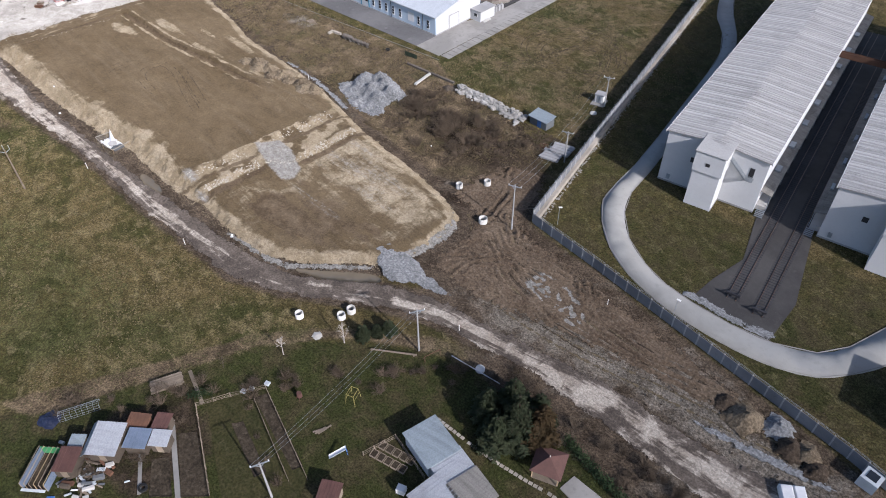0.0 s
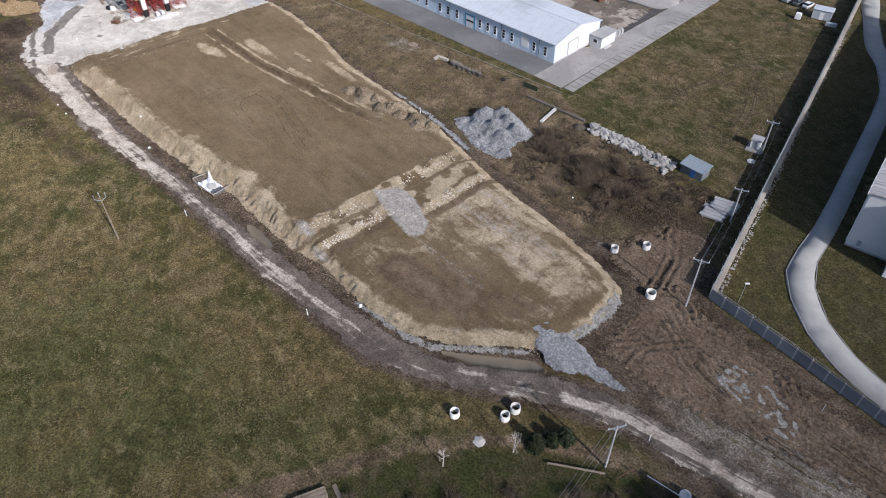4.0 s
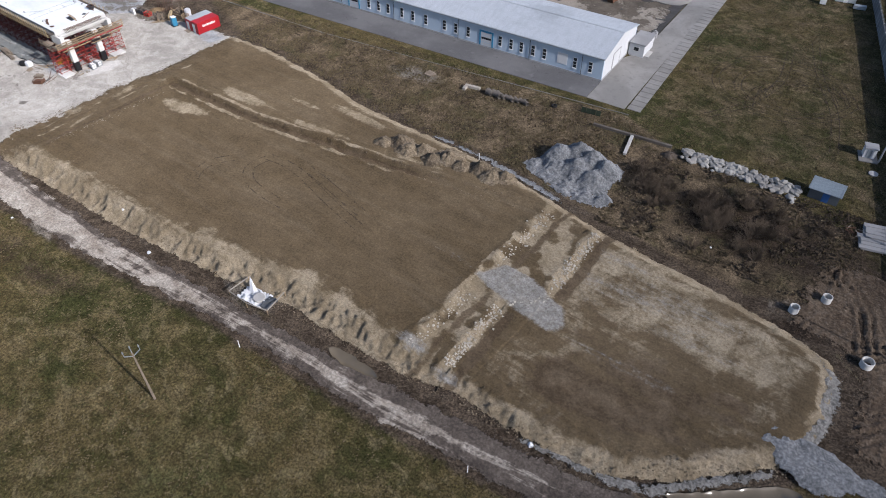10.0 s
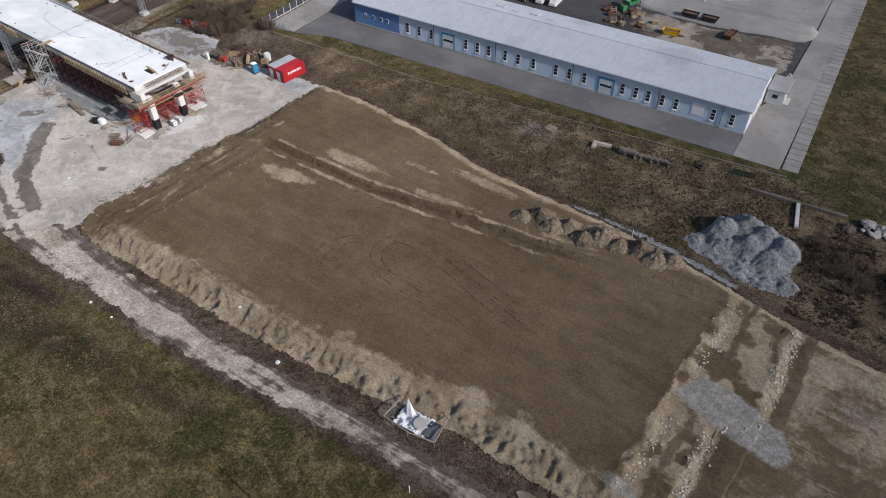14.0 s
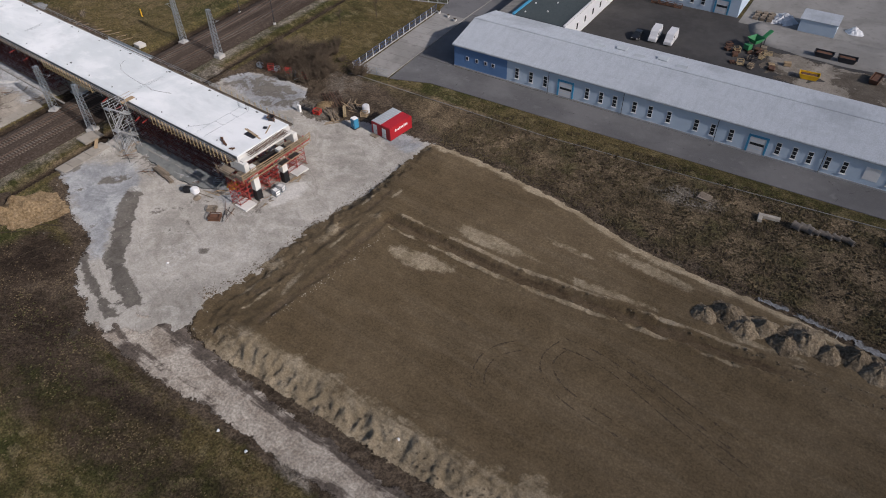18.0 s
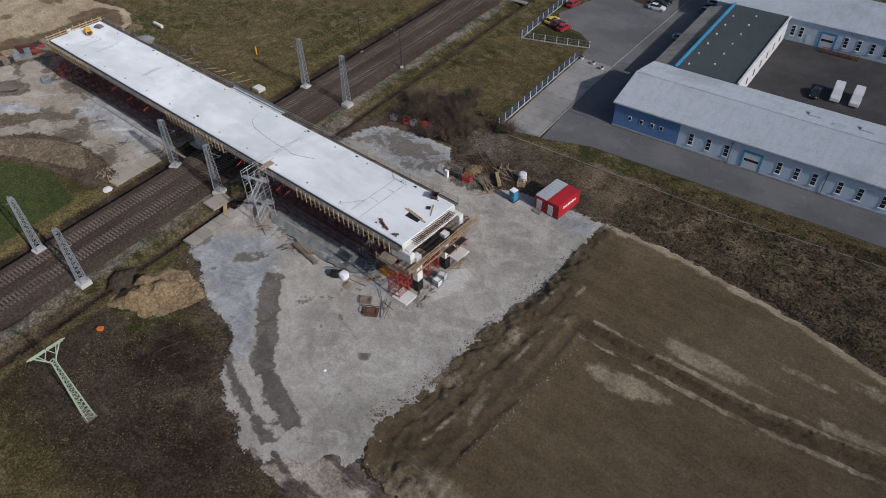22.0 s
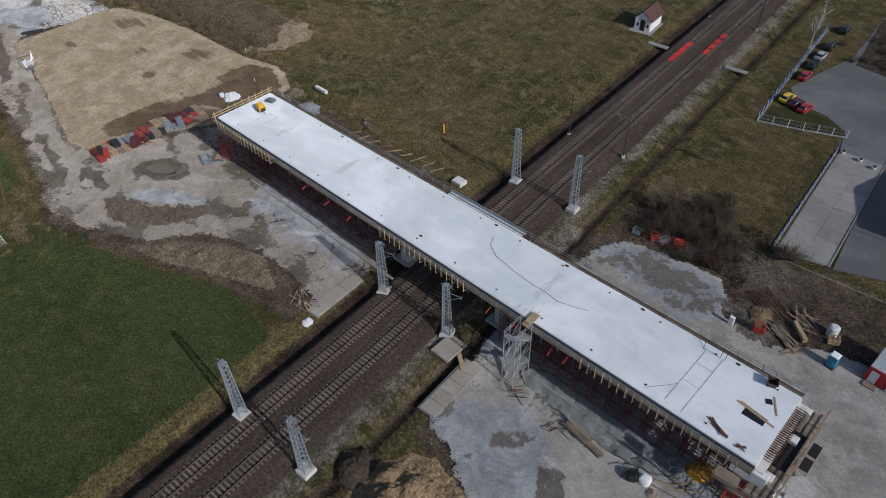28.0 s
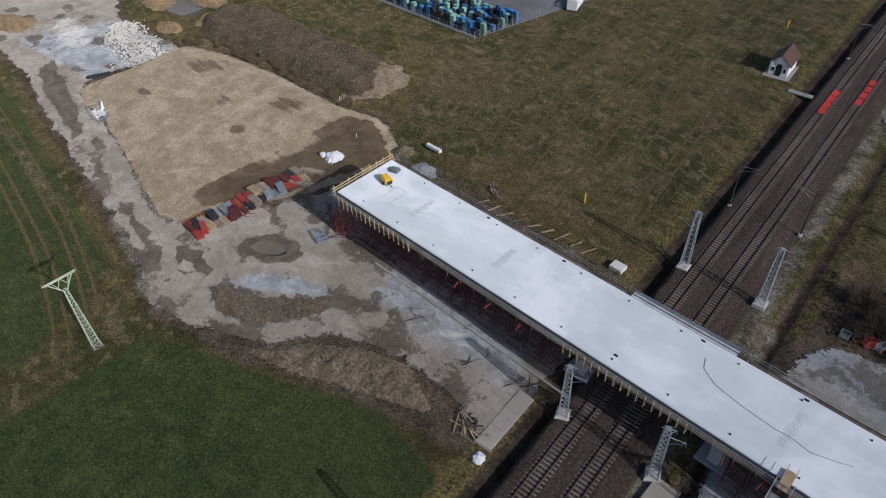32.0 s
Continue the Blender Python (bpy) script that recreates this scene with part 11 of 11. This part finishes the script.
shed((-65.1, 10.8), (2.4, 2.0), 38, 1.9, "shed_wood", "roof_white", "small garden hut with a white roof", .3)
gh = thing("greenhouse", "old greenhouse frame of white and green bars", "greenhouse", (-73.6, -2.4, 0), 38)
for k in range(6):
    part("bar", Mesh().beam((-1.7 + k * .68, -2.8, 0), (-1.7 + k * .68, -2.8, 1.7), .06).beam((-1.7 + k * .68, 2.8, 0), (-1.7 + k * .68, 2.8, 1.7), .06).beam((-1.7 + k * .68, -2.8, 1.7), (-1.7 + k * .68, 2.8, 1.9), .05), ("old_timber", "yellow_wood")[k % 2], gh)
for s in (-1.75, 1.75):
    part("side", Mesh().box(s - .03, -2.8, 0, s + .03, 2.8, 1.5), "polycarb", gh)
part("end", Mesh().box(-1.75, 2.75, 0, 1.75, 2.82, 1.6), "green", gh)
part("bed", Mesh().box(-1.6, -2.7, 0, 1.6, 2.7, .1), "bed", gh)
part("bench", Mesh().box(-1.7, -3.3, .5, 1.7, -2.9, .6, .02), "cont_roof", gh)
bushes([(-73.2, 13.6), (-71.8, 14.4), (-66.4, 6.8), (-65.4, 7.4), (-69.0, 1.6), (-67.6, 2.4), (-48.4, 18.2), (-47.2, 15.8), (-66.6, 14.6), (-61.2, 22.8), (-56.2, 20.6), (-52.4, 19.4)], "bare brown shrub between garden plots", seed=21, lo=.5, hi=1.0)
rng = random.Random(8)
for k in range(60):
    x, y = -72.5 + rng.gauss(0, 2.6) + 6.5 * rng.random(), -2.0 + rng.gauss(0, 2.0) + 5 * rng.random()
    solid("garden_junk", Mesh().box(-rng.uniform(.15, .9), -rng.uniform(.06, .35), 0, rng.uniform(.15, .9), rng.uniform(.06, .35), rng.uniform(.05, .7), .02), rng.choice(("cont_roof", "blue", "old_timber", "rust", "grey_tarp", "concrete", "shed_wood", "grey_tarp", "shed_wood", "rust", "sheet")), "odd box or board stored in the garden", "garden junk", "garden junk", at=(x, y, 0), turn=rng.uniform(0, 90))
litter("board_heap", (-71.4, 2.6), 1.5, 18, ("old_timber", "shed_wood", "rust"), "old boards heaped between the sheds", "planks", 540, (1.0, 2.8), .2, 30, 50)
litter("board_heap", (-68.0, .6), 1.6, 18, ("old_timber", "shed_wood", "cont_roof"), "old boards and sheets heaped in the garden", "planks", 541, (.8, 2.4), .3, -20, 60)
tn = thing("mesh_tunnel", "arched wire mesh hen run", "hen run", (-79.4, 5.4, 0), 66)
for k in range(8):
    h = Mesh()
    pr = None
    for j in range(9):
        a = math.pi * j / 8
        q = (-2.8 + k * .8, math.cos(a) * .85, .1 + math.sin(a) * 1.0)
        if pr:
            h.tube(pr, q, .025, n=4, caps=False)
        pr = q
    part("hoop", h, "galv", tn)
ms = Mesh()
for j in range(9):
    a = math.pi * j / 8
    ms.tube((-2.8, math.cos(a) * .85, .1 + math.sin(a)), (2.8, math.cos(a) * .85, .1 + math.sin(a)), .02, n=4, caps=False)
part("wires", ms, "galv", tn)
crumpled("tarpaulin", (-81.4, 1.7, 0), 1.7, .5, "navy", "dark blue tarpaulin over a heap", "tarpaulin", 520)
bundle("log_pile", (-74.2, 16.8, .05), 4.6, 66, "old_timber", "pile of long pale boards at the garden edge", "timber stack", 9, 4, .24, .12, 521, .04)
solid("board_walk", Mesh().box(-3.5, -.28, 0, 3.5, .28, .12), "old_timber", "long grey board path", "board", at=(-70.5, 19.5, .02), turn=-17)
lw = structure("garden_lawn", Mesh().prism([(-66.8, 19.0), (-62.3, 26.3), (-45.8, 21.2), (-42, 10), (-52.8, 12)], -.1, .015), "lawn", "worn patchy green garden lawn", "lawn")
for pts, lab in (([(-65.4, 13.3), (-63.5, 15.2), (-53.7, 10.9), (-56.5, 8.2)], "freshly dug brown garden bed"), ([(-64.4, 8.5), (-62.9, 10.3), (-57.4, 7.4), (-59.7, 5.3)], "freshly dug brown garden bed"), ([(-61, 19.4), (-60, 20.8), (-51, 18.2), (-51.6, 16.6)], "narrow dug bed in the lawn"), ([(-62.4, 24.4), (-61.4, 26.2), (-48, 22.2), (-48.6, 20.8)], "long dug bed in the lawn")):
    P = [Vector(q) for q in pts]
    ring = [a.lerp(b, k / max(1, int((b - a).length / .6))) for a, b in zip(P, P[1:] + P[:1]) for k in range(max(1, int((b - a).length / .6)))]
    sheet("garden_bed", ring, "bed", lambda X, Y: .05 + .16 * np.abs(wavy(X, Y, .55, 2.0)), .3, {}, lab, "flower bed", .1, "")
for pts in ([(-67.4, 17.6), (-65.1, 22.1), (-62.3, 26.6)], [(-67.4, 17.6), (-53.6, 10.9)], [(-62.1, 26.5), (-45.8, 21.3)], [(-61.5, 24), (-47.5, 19.4)]):
    mesh_fence(pts, "old_timber", .9, 2.2, "low garden fence of grey posts")
structure("garden_path", Mesh().beam((-67.9, 13.8, .03), (-55, 7.0, .03), .7, .1).beam((-68.6, 9.2, .03), (-61, 4.6, .03), .5, .1), "slab", "narrow concrete garden path", "path")
solid("tyre", Mesh().ring((0, 0, 0), .35, .65, .3, 16), "rubber", "tyre used as a planter", "tyre", at=(-61.4, 5.4, 0))
solid("well_ring", Mesh().ring((0, 0, 0), .45, .75, .4, 18).tube((0, 0, .1), (0, 0, .2), .45, n=14), "white_concrete", "round concrete well ring in the lawn", "well", at=(-40.5, 51.3, 0))
pf2 = thing("climbing_frame", "yellow steel climbing frame on the lawn", "climbing frame", (-50.9, 34.2, 0), 20)
for a in (-.6, .6):
    for b in (-.8, .8):
        part("leg", Mesh().tube((a * 1.3, b * 1.2, 0), (a, b, 2.2), .03, n=6), "frame_yellow", pf2)
    part("bar", Mesh().tube((a, -.8, 2.2), (a, .8, 2.2), .03, n=6), "frame_yellow", pf2)
    part("rung", Mesh().tube((a * 1.12, -.85, 1.3), (a * 1.12, .85, 1.3), .025, n=6), "frame_yellow", pf2)
for b in (-.8, .8):
    part("bar", Mesh().tube((-.6, b, 2.2), (.6, b, 2.2), .03, n=6), "frame_yellow", pf2)
br2 = thing("barrel", "dull red barrel on a rusty stand", "barrel", (-57.1, 29.0, 0), 0)
part("drum", Mesh().tube((0, 0, .5), (0, 0, 1.4), .38, n=16), "roof_brown", br2)
part("stand", Mesh().beam((-.4, -.4, 0), (-.3, -.3, .5), .07).beam((.4, -.4, 0), (.3, -.3, .5), .07).beam((0, .45, 0), (0, .35, .5), .07), "rust", br2)
sl = thing("slide", "white and blue garden slide", "slide", (-45.6, 26.6, 0), 58)
part("chute", Mesh().add([(-1.3, -.3, .15), (1.2, -.3, 1.5), (1.2, .3, 1.5), (-1.3, .3, .15), (-1.3, -.3, .3), (1.2, -.3, 1.65), (1.2, .3, 1.65), (-1.3, .3, .3)], [(0, 1, 2, 3), (0, 1, 5, 4), (3, 2, 6, 7), (4, 5, 1, 0)]), "sheet", sl)
part("ladder", Mesh().beam((1.3, -.25, 0), (1.2, -.25, 1.6), .06).beam((1.3, .25, 0), (1.2, .25, 1.6), .06), "blue", sl)
litter("bench", (-50.3, 28.0), .6, 4, ("old_timber",), "grey garden bench boards", "bench", 530, (1.4, 2.4), .25, 80, 12)
gl = thing("goal_frame", "rusty carpet-beating frame on the lawn", "frame", (-47.4, 47.8, 0), 75)
part("frame", Mesh().tube((-1.4, 0, 0), (-1.4, 0, 1.6), .05).tube((1.4, 0, 0), (1.4, 0, 1.6), .05).tube((-1.4, 0, 1.6), (1.4, 0, 1.6), .05).tube((-1.4, .9, 0), (-1.4, 0, 1.6), .04).tube((1.4, .9, 0), (1.4, 0, 1.6), .04), "rust", gl)
for x, y in ((-64.3, 24.0), (-63.8, 25.1), (-62.8, 27.3)):
    solid("garden_box", Mesh().box(-.45, -.4, 0, .32, .3, .4, .05), "cont_roof", "pale grey box in the lawn", "box", "garden boxes", at=(x, y, 0), turn=20)
heap("lime_heap", (-64.7, 38.6, 0), .9, .25, "rock", "small heap of pale lime", "heap", 531)
solid("log_rail", Mesh().beam((-55.9, 42.4, .4), (-49.5, 46.4, .6), .2).beam((-55.8, 42.5, 0), (-55.8, 42.5, .4), .15).beam((-50, 46.2, 0), (-50, 46.2, .5), .15), "old_timber", "long pale pole laid on posts", "pole")
solid("pipe_rail", Mesh().tube((-45.5, 50.2, .3), (-36.5, 51.2, .3), .08, n=8), "white", "pale pipe lying along the garden edge", "pipe")
# long sheds
def tin_roof_shed(c, l, w, turn, h, roof, label):
    t = thing("long_shed", label, "shed", (c[0], c[1], 0), turn, "long sheds")
    part("wall", Mesh().box(-l / 2, -w / 2, 0, l / 2, w / 2, h), "wall_white", t)
    rf = part("roof", Mesh().box(-l / 2 - .3, -w / 2 - .3, h, l / 2 + .3, w / 2 + .3, h + .12), roof, t)
    for k in range(int(l / .6)):
        part("rib", Mesh().box(-l / 2 + k * .6, -w / 2 - .3, h + .12, -l / 2 + k * .6 + .07, w / 2 + .3, h + .17), roof, rf)
    return t


tin_roof_shed((-36.3, 35.9), 6.0, 4.9, -14, 2.8, "roof_tin", "long shed with a dull grey tin roof")
tin_roof_shed((-31.4, 35.0), 4.0, 4.6, -14, 2.7, "roof_white", "shed with a patched pale tin roof")
tin_roof_shed((-27.4, 34.2), 4.6, 4.4, -14, 2.9, "roof_fibre", "shed with a corrugated fibre-cement roof")
tin_roof_shed((-29.6, 30.0), 6.0, 4.6, -8, 2.9, "roof_white", "shed with a white sheet roof")
solid("water_butt", Mesh().box(-.6, -.5, 0, .6, .5, 1.2, .08), "white", "white plastic tank beside the shed", "tank", at=(-35.2, 28.8, 0), turn=20)
shed((-41.4, 21.7), (2.6, 2.4), 30, 1.9, "old_timber", "roof_brown", "garden hut with a red-brown roof", .3)
for k in range(10):
    t = thing("planter_box", "low dark timber planting box", "planter", (-42.0 + 1.15 * (k % 5), 30.2 + 1.7 * (k // 5) + .25 * (k % 5), 0), 12, "planting boxes")
    part("frame", Mesh().box(-.5, -.6, 0, .5, -.52, .3).box(-.5, .52, 0, .5, .6, .3).box(-.5, -.52, 0, -.42, .52, .3).box(.42, -.52, 0, .5, .52, .3), "old_timber", t)
    part("soil", Mesh().box(-.42, -.52, 0, .42, .52, .22), "bed", t)
mesh_fence([(-43, 29), (-41.6, 34), (-34, 32.2)], "old_timber", 1.0, 1.8, "grey board fence of the kitchen garden")
pv = [(-39.1, 40.4), (-33.3, 40.5), (-28.4, 40.8), (-23.9, 41.4), (-20.3, 42.0), (-15, 42.4)]
pt = structure("stepping_stones", Mesh().box(-28, 40.5, -.3, -27.9, 40.6, -.2), "old_slab", "curved path of pale stepping stones", "path")
sm = Mesh().box(-.3, -.25, 0, .3, .25, .07, .02).data("stone", "old_slab")
for a, b in zip(pv, pv[1:]):
    d = Vector(b) - Vector(a)
    for k in range(int(d.length / .75)):
        p = Vector(a) + d * (k * .75 / d.length)
        part("stone", sm, "old_slab", pt).matrix_basis = pose(p.x, p.y, 0, 0, 0, math.degrees(math.atan2(d.y, d.x)) + 8 * math.sin(k))
gz = thing("gazebo", "timber gazebo with a maroon pyramid roof", "gazebo", (-22.6, 44.7, 0), 20)
part("roof", Mesh().add([(-2.2, -2.2, 2.1), (2.2, -2.2, 2.1), (2.2, 2.2, 2.1), (-2.2, 2.2, 2.1), (0, 0, 3.6)], [(3, 2, 1, 0), (0, 1, 4), (1, 2, 4), (2, 3, 4), (3, 0, 4)]), "roof_brown", gz)
for a in (-1.8, 1.8):
    for b in (-1.8, 1.8):
        part("post", Mesh().box(a - .07, b - .07, 0, a + .07, b + .07, 2.15), "timber", gz)
part("floor", Mesh().box(-1.9, -1.9, 0, 1.9, 1.9, .1), "old_timber", gz)
part("finial", Mesh().tube((0, 0, 3.55), (0, 0, 3.95), .06, .02), "white", gz)
structure("terrace", Mesh().prism([(-19.8, 43.6), (-13, 42.5), (-13, 46.2), (-19.4, 46.4)], -.1, .06), "slab", "small grey paved garden terrace", "terrace")

# ---------------------------------------------------------------- rough grass, as tufts that catch the light
def tufts(name, spots, h, mat, label, seed, wide=1.0):
    """Tufts of blades: three leaning quads each, shaped all at once."""
    rs = np.random.RandomState(seed)
    X, Y = spots
    n = len(X)
    Z = ground_height(X, Y) - .04
    s = rs.uniform(.6, 1.35, n) * h
    vs = []
    for j in range(3):
        a = rs.uniform(0, 6.283, n)
        c, d, w = np.cos(a) * s * .55 * wide, np.sin(a) * s * .55 * wide, rs.uniform(-.4, .4, (4, n)) * s
        vs += [np.stack([X - c, Y - d, Z], 1), np.stack([X + c, Y + d, Z], 1), np.stack([X + c * .5 + w[0], Y + d * .5 + w[1], Z + s], 1), np.stack([X - c * .6 + w[2], Y - d * .6 + w[3], Z + s * .8], 1)]
    V = np.stack(vs, 1).reshape(-1, 3)
    me = bpy.data.meshes.new(name)
    me.from_pydata(V.tolist(), [], np.arange(len(V)).reshape(-1, 4).tolist())
    me.materials.append(MAT[mat])
    tagged(new(name, me), label, "grass", "", "stuff")


def field(n, x0, x1, y0, y1, size, cut, seed, clear=()):
    """Places in a rectangle where the growth is thick, clear of the outlines given."""
    rs = np.random.RandomState(seed)
    X, Y = rs.uniform(x0, x1, n * 3), rs.uniform(y0, y1, n * 3)
    k = grain(X, Y, size, seed, 5) > cut + rs.uniform(-.7, .7, len(X))
    X, Y = X[k][:n], Y[k][:n]
    for poly in clear:
        k = signed(poly, X, Y) < -.5
        X, Y = X[k], Y[k]
    return X, Y


_works = (PADS, ROAD_S + ROAD_N)
GARDENS = [(-92, -10), (-83, 4), (-75, 18), (-70, 30), (-64, 38), (-56, 44.5), (-48, 49), (-38, 52), (-24, 51), (-10, 47), (22, 45), (24, 10), (4, -14), (-40, -22), (-84, -20)]
tufts("meadow_tufts", field(22000, -236, -62, -30, 36, 5.0, .35, 2, _works + (GARDENS,)), .13, "straw", "tufts of dead grass in the meadow", 12, 1.8)
tufts("meadow_tufts", field(16000, -236, -62, -30, 36, 6.0, .05, 3, _works + (GARDENS,)), .13, "grassblade", "tufts of green grass in the meadow", 13, 1.8)
tufts("meadow_tufts", field(12000, -118, -60, 113, 200, 4.0, .05, 4, ([(-125, 118), (-111, 118), (-111, 220), (-125, 220)],)), .16, "straw", "tufts of dead grass behind the boulders", 14, 1.3)
tufts("meadow_tufts", field(14000, -345, -286, 100, 225, 5.0, .1, 5), .16, "straw", "tufts of dead grass beside the railway", 15, 1.3)
tufts("brush_tufts", field(16000, -204, -108, 92, 118.5, 2.5, .0, 6, (PADS, GMOUND)), .20, "straw", "tufts of dead grass in the brush", 16, 1.2)
tufts("brush_tufts", field(4500, -204, -108, 92, 118.5, 2.5, .5, 7, (PADS, GMOUND)), .22, "twig", "dark dead weeds in the brush", 17, 1.2)
tufts("brush_tufts", field(5000, -106, -68, 86, 111, 4.0, .7, 8, (PADS,)), .26, "twig", "dead brown weeds in rough ground", 18, 1.2)
tufts("brush_tufts", field(6000, -106, -66, 86, 111, 3.5, .3, 9, (PADS,)), .16, "straw", "dry pale weeds in rough ground", 19, 1.2)
tufts("brush_tufts", field(2500, -262, -226, 20, 46, 4.0, .4, 10, (YARD, ROAD_S + ROAD_N)), .13, "straw", "dead grass beside the gravel yard", 20, 1.2)
tufts("brush_tufts", field(3000, -258, -235, 104, 119, 3.0, .2, 11, (YARD,)), .22, "twig", "dead weeds beside the railway", 21, 1.2)
_r = np.random.RandomState(5)
tufts("ditch_tufts", (_r.choice((-281.6, -258.6), 2600) + _r.normal(0, .8, 2600), np.where(_r.rand(2600) < .4, _r.uniform(20, 72, 2600), _r.uniform(96, 235, 2600))), .16, "straw", "dry grass along the ditches", 5)


# ---------------------------------------------------------------- wheel and track marks
def wheel_marks(name, ways, mat, label, height=None, gauge=1.9, w=.5, lift=.035):
    """Pairs of narrow ruts along smooth ways, broken up where the ground is firm."""
    m, e = Mesh(), []
    for way in ways:
        P = np.array(way, float)
        s = np.concatenate([[0], np.cumsum(np.hypot(*np.diff(P, axis=0).T))])
        u = np.linspace(0, s[-1], max(6, int(s[-1] / 1.0)))
        x, y = np.interp(u, s, P[:, 0]), np.interp(u, s, P[:, 1])
        for _ in range(int(len(u) * .6)):
            x[1:-1], y[1:-1] = (x[:-2] + 2 * x[1:-1] + x[2:]) / 4, (y[:-2] + 2 * y[1:-1] + y[2:]) / 4
        dx, dy = np.gradient(x), np.gradient(y)
        l = np.hypot(dx, dy) + 1e-9
        nx, ny = -dy / l, dx / l
        for side in (-gauge / 2, gauge / 2):
            k = len(m.v)
            for off, ed in ((-w, 0.0), (0.0, 1.0), (w, 0.0)):
                px, py = x + nx * (side + off), y + ny * (side + off)
                pz_ = (height or ground_height)(px, py) + lift
                m.v += list(zip(px.tolist(), py.tolist(), pz_.tolist()))
                e += [ed] * len(u)
            n = len(u)
            m.f += [(k + r * n + i, k + r * n + i + 1, k + (r + 1) * n + i + 1, k + (r + 1) * n + i) for r in range(2) for i in range(n - 1)]
    me = m.data(name, mat)
    me.attributes["edge"].data.foreach_set("value", np.asarray(e, np.float32))
    tagged(new(name, me), label, "wheel marks", "", "stuff")


wheel_marks("wheel_marks", [[(-62, 80), (-56, 74), (-46, 70), (-34, 70), (-20, 72)], [(-64, 72), (-54, 68), (-44, 66), (-30, 66)], [(-58, 88), (-54, 80), (-50, 70), (-52, 62)], [(-52, 80), (-40, 77), (-26, 75), (-10, 73)], [(-68, 84), (-62, 76), (-58, 66)], [(-46, 79), (-42, 74), (-44, 68), (-50, 65)]],
            "track_dark", "dark ruts of site traffic in churned soil", None, 1.9, .35)
wheel_marks("wheel_marks", [[(-60, 66), (-48, 64), (-34, 64), (-16, 67), (4, 70)], [(-60, 84), (-52, 76), (-40, 73), (-24, 70)], [(-66, 79), (-58, 72), (-48, 67), (-36, 67)]], "track_pale", "dusty dry ruts in churned soil")
wheel_marks("wheel_marks", [[(-256, 40), (-250, 45), (-244, 48)], [(-232, 30), (-240, 34), (-244, 40), (-240, 46)], [(-254, 30), (-240, 29), (-226, 33)]], "track_dark", "ruts curving over wet ground", None, 1.9, .3)
wheel_marks("wheel_marks", [[(-166.5, 65), (-168.6, 63.6), (-169.8, 60.9), (-169.5, 58.2), (-168.0, 56)], [(-161.5, 68), (-162.8, 66.8), (-163.2, 64.6), (-162.0, 62.5), (-159.8, 61.2), (-156.2, 60.2), (-150, 59.6)], [(-162, 68.4), (-159.8, 68.8), (-156.4, 68.9), (-153.2, 67.7), (-149.3, 66.5), (-145, 64.6), (-136, 62)], [(-153.7, 69.6), (-149.8, 68.7), (-146.5, 67.6), (-138, 65)]], "track_loam", "lugged wheel ruts on the compacted earth", pad_height, 1.7, .2)
wheel_marks("wheel_marks", [[(-288 - 7 * k, 106 + 2 * k), (-291 - 7.5 * k, 140), (-295 - 8 * k, 180), (-297 - 8.5 * k, 240)] for k in range(7)] + [[(-345, 112), (-330, 114), (-316, 124), (-310, 150), (-316, 200)], [(-348, 124), (-336, 124), (-326, 134), (-324, 160), (-330, 210)]], "track_meadow", "faint pale wheel lines over the meadow", None, 1.9, .5)
wheel_marks("wheel_marks", [[(-340, 42), (-360, 49), (-390, 56), (-430, 64)], [(-338, 36), (-360, 44), (-392, 51), (-432, 59)]], "track_meadow", "pale wheel lines along the field edge", None, 1.9, .5)
_ring = [[(cx + r * math.cos(k * .45), cy + r * .95 * math.sin(k * .45)) for k in range(n)] for cx, cy, r, n in ((-88.5, 146, 11, 14), (-90, 147, 14.5, 15), (-86.5, 144, 7.5, 14), (-83, 141, 12, 9))]
wheel_marks("wheel_marks", _ring + [[(-100, 128), (-94, 136), (-90, 150), (-92, 166)], [(-76, 128), (-78, 142), (-84, 156), (-88, 172)]], "track_dark", "dark turning circles of a car on the grass", None, 1.5, .2)
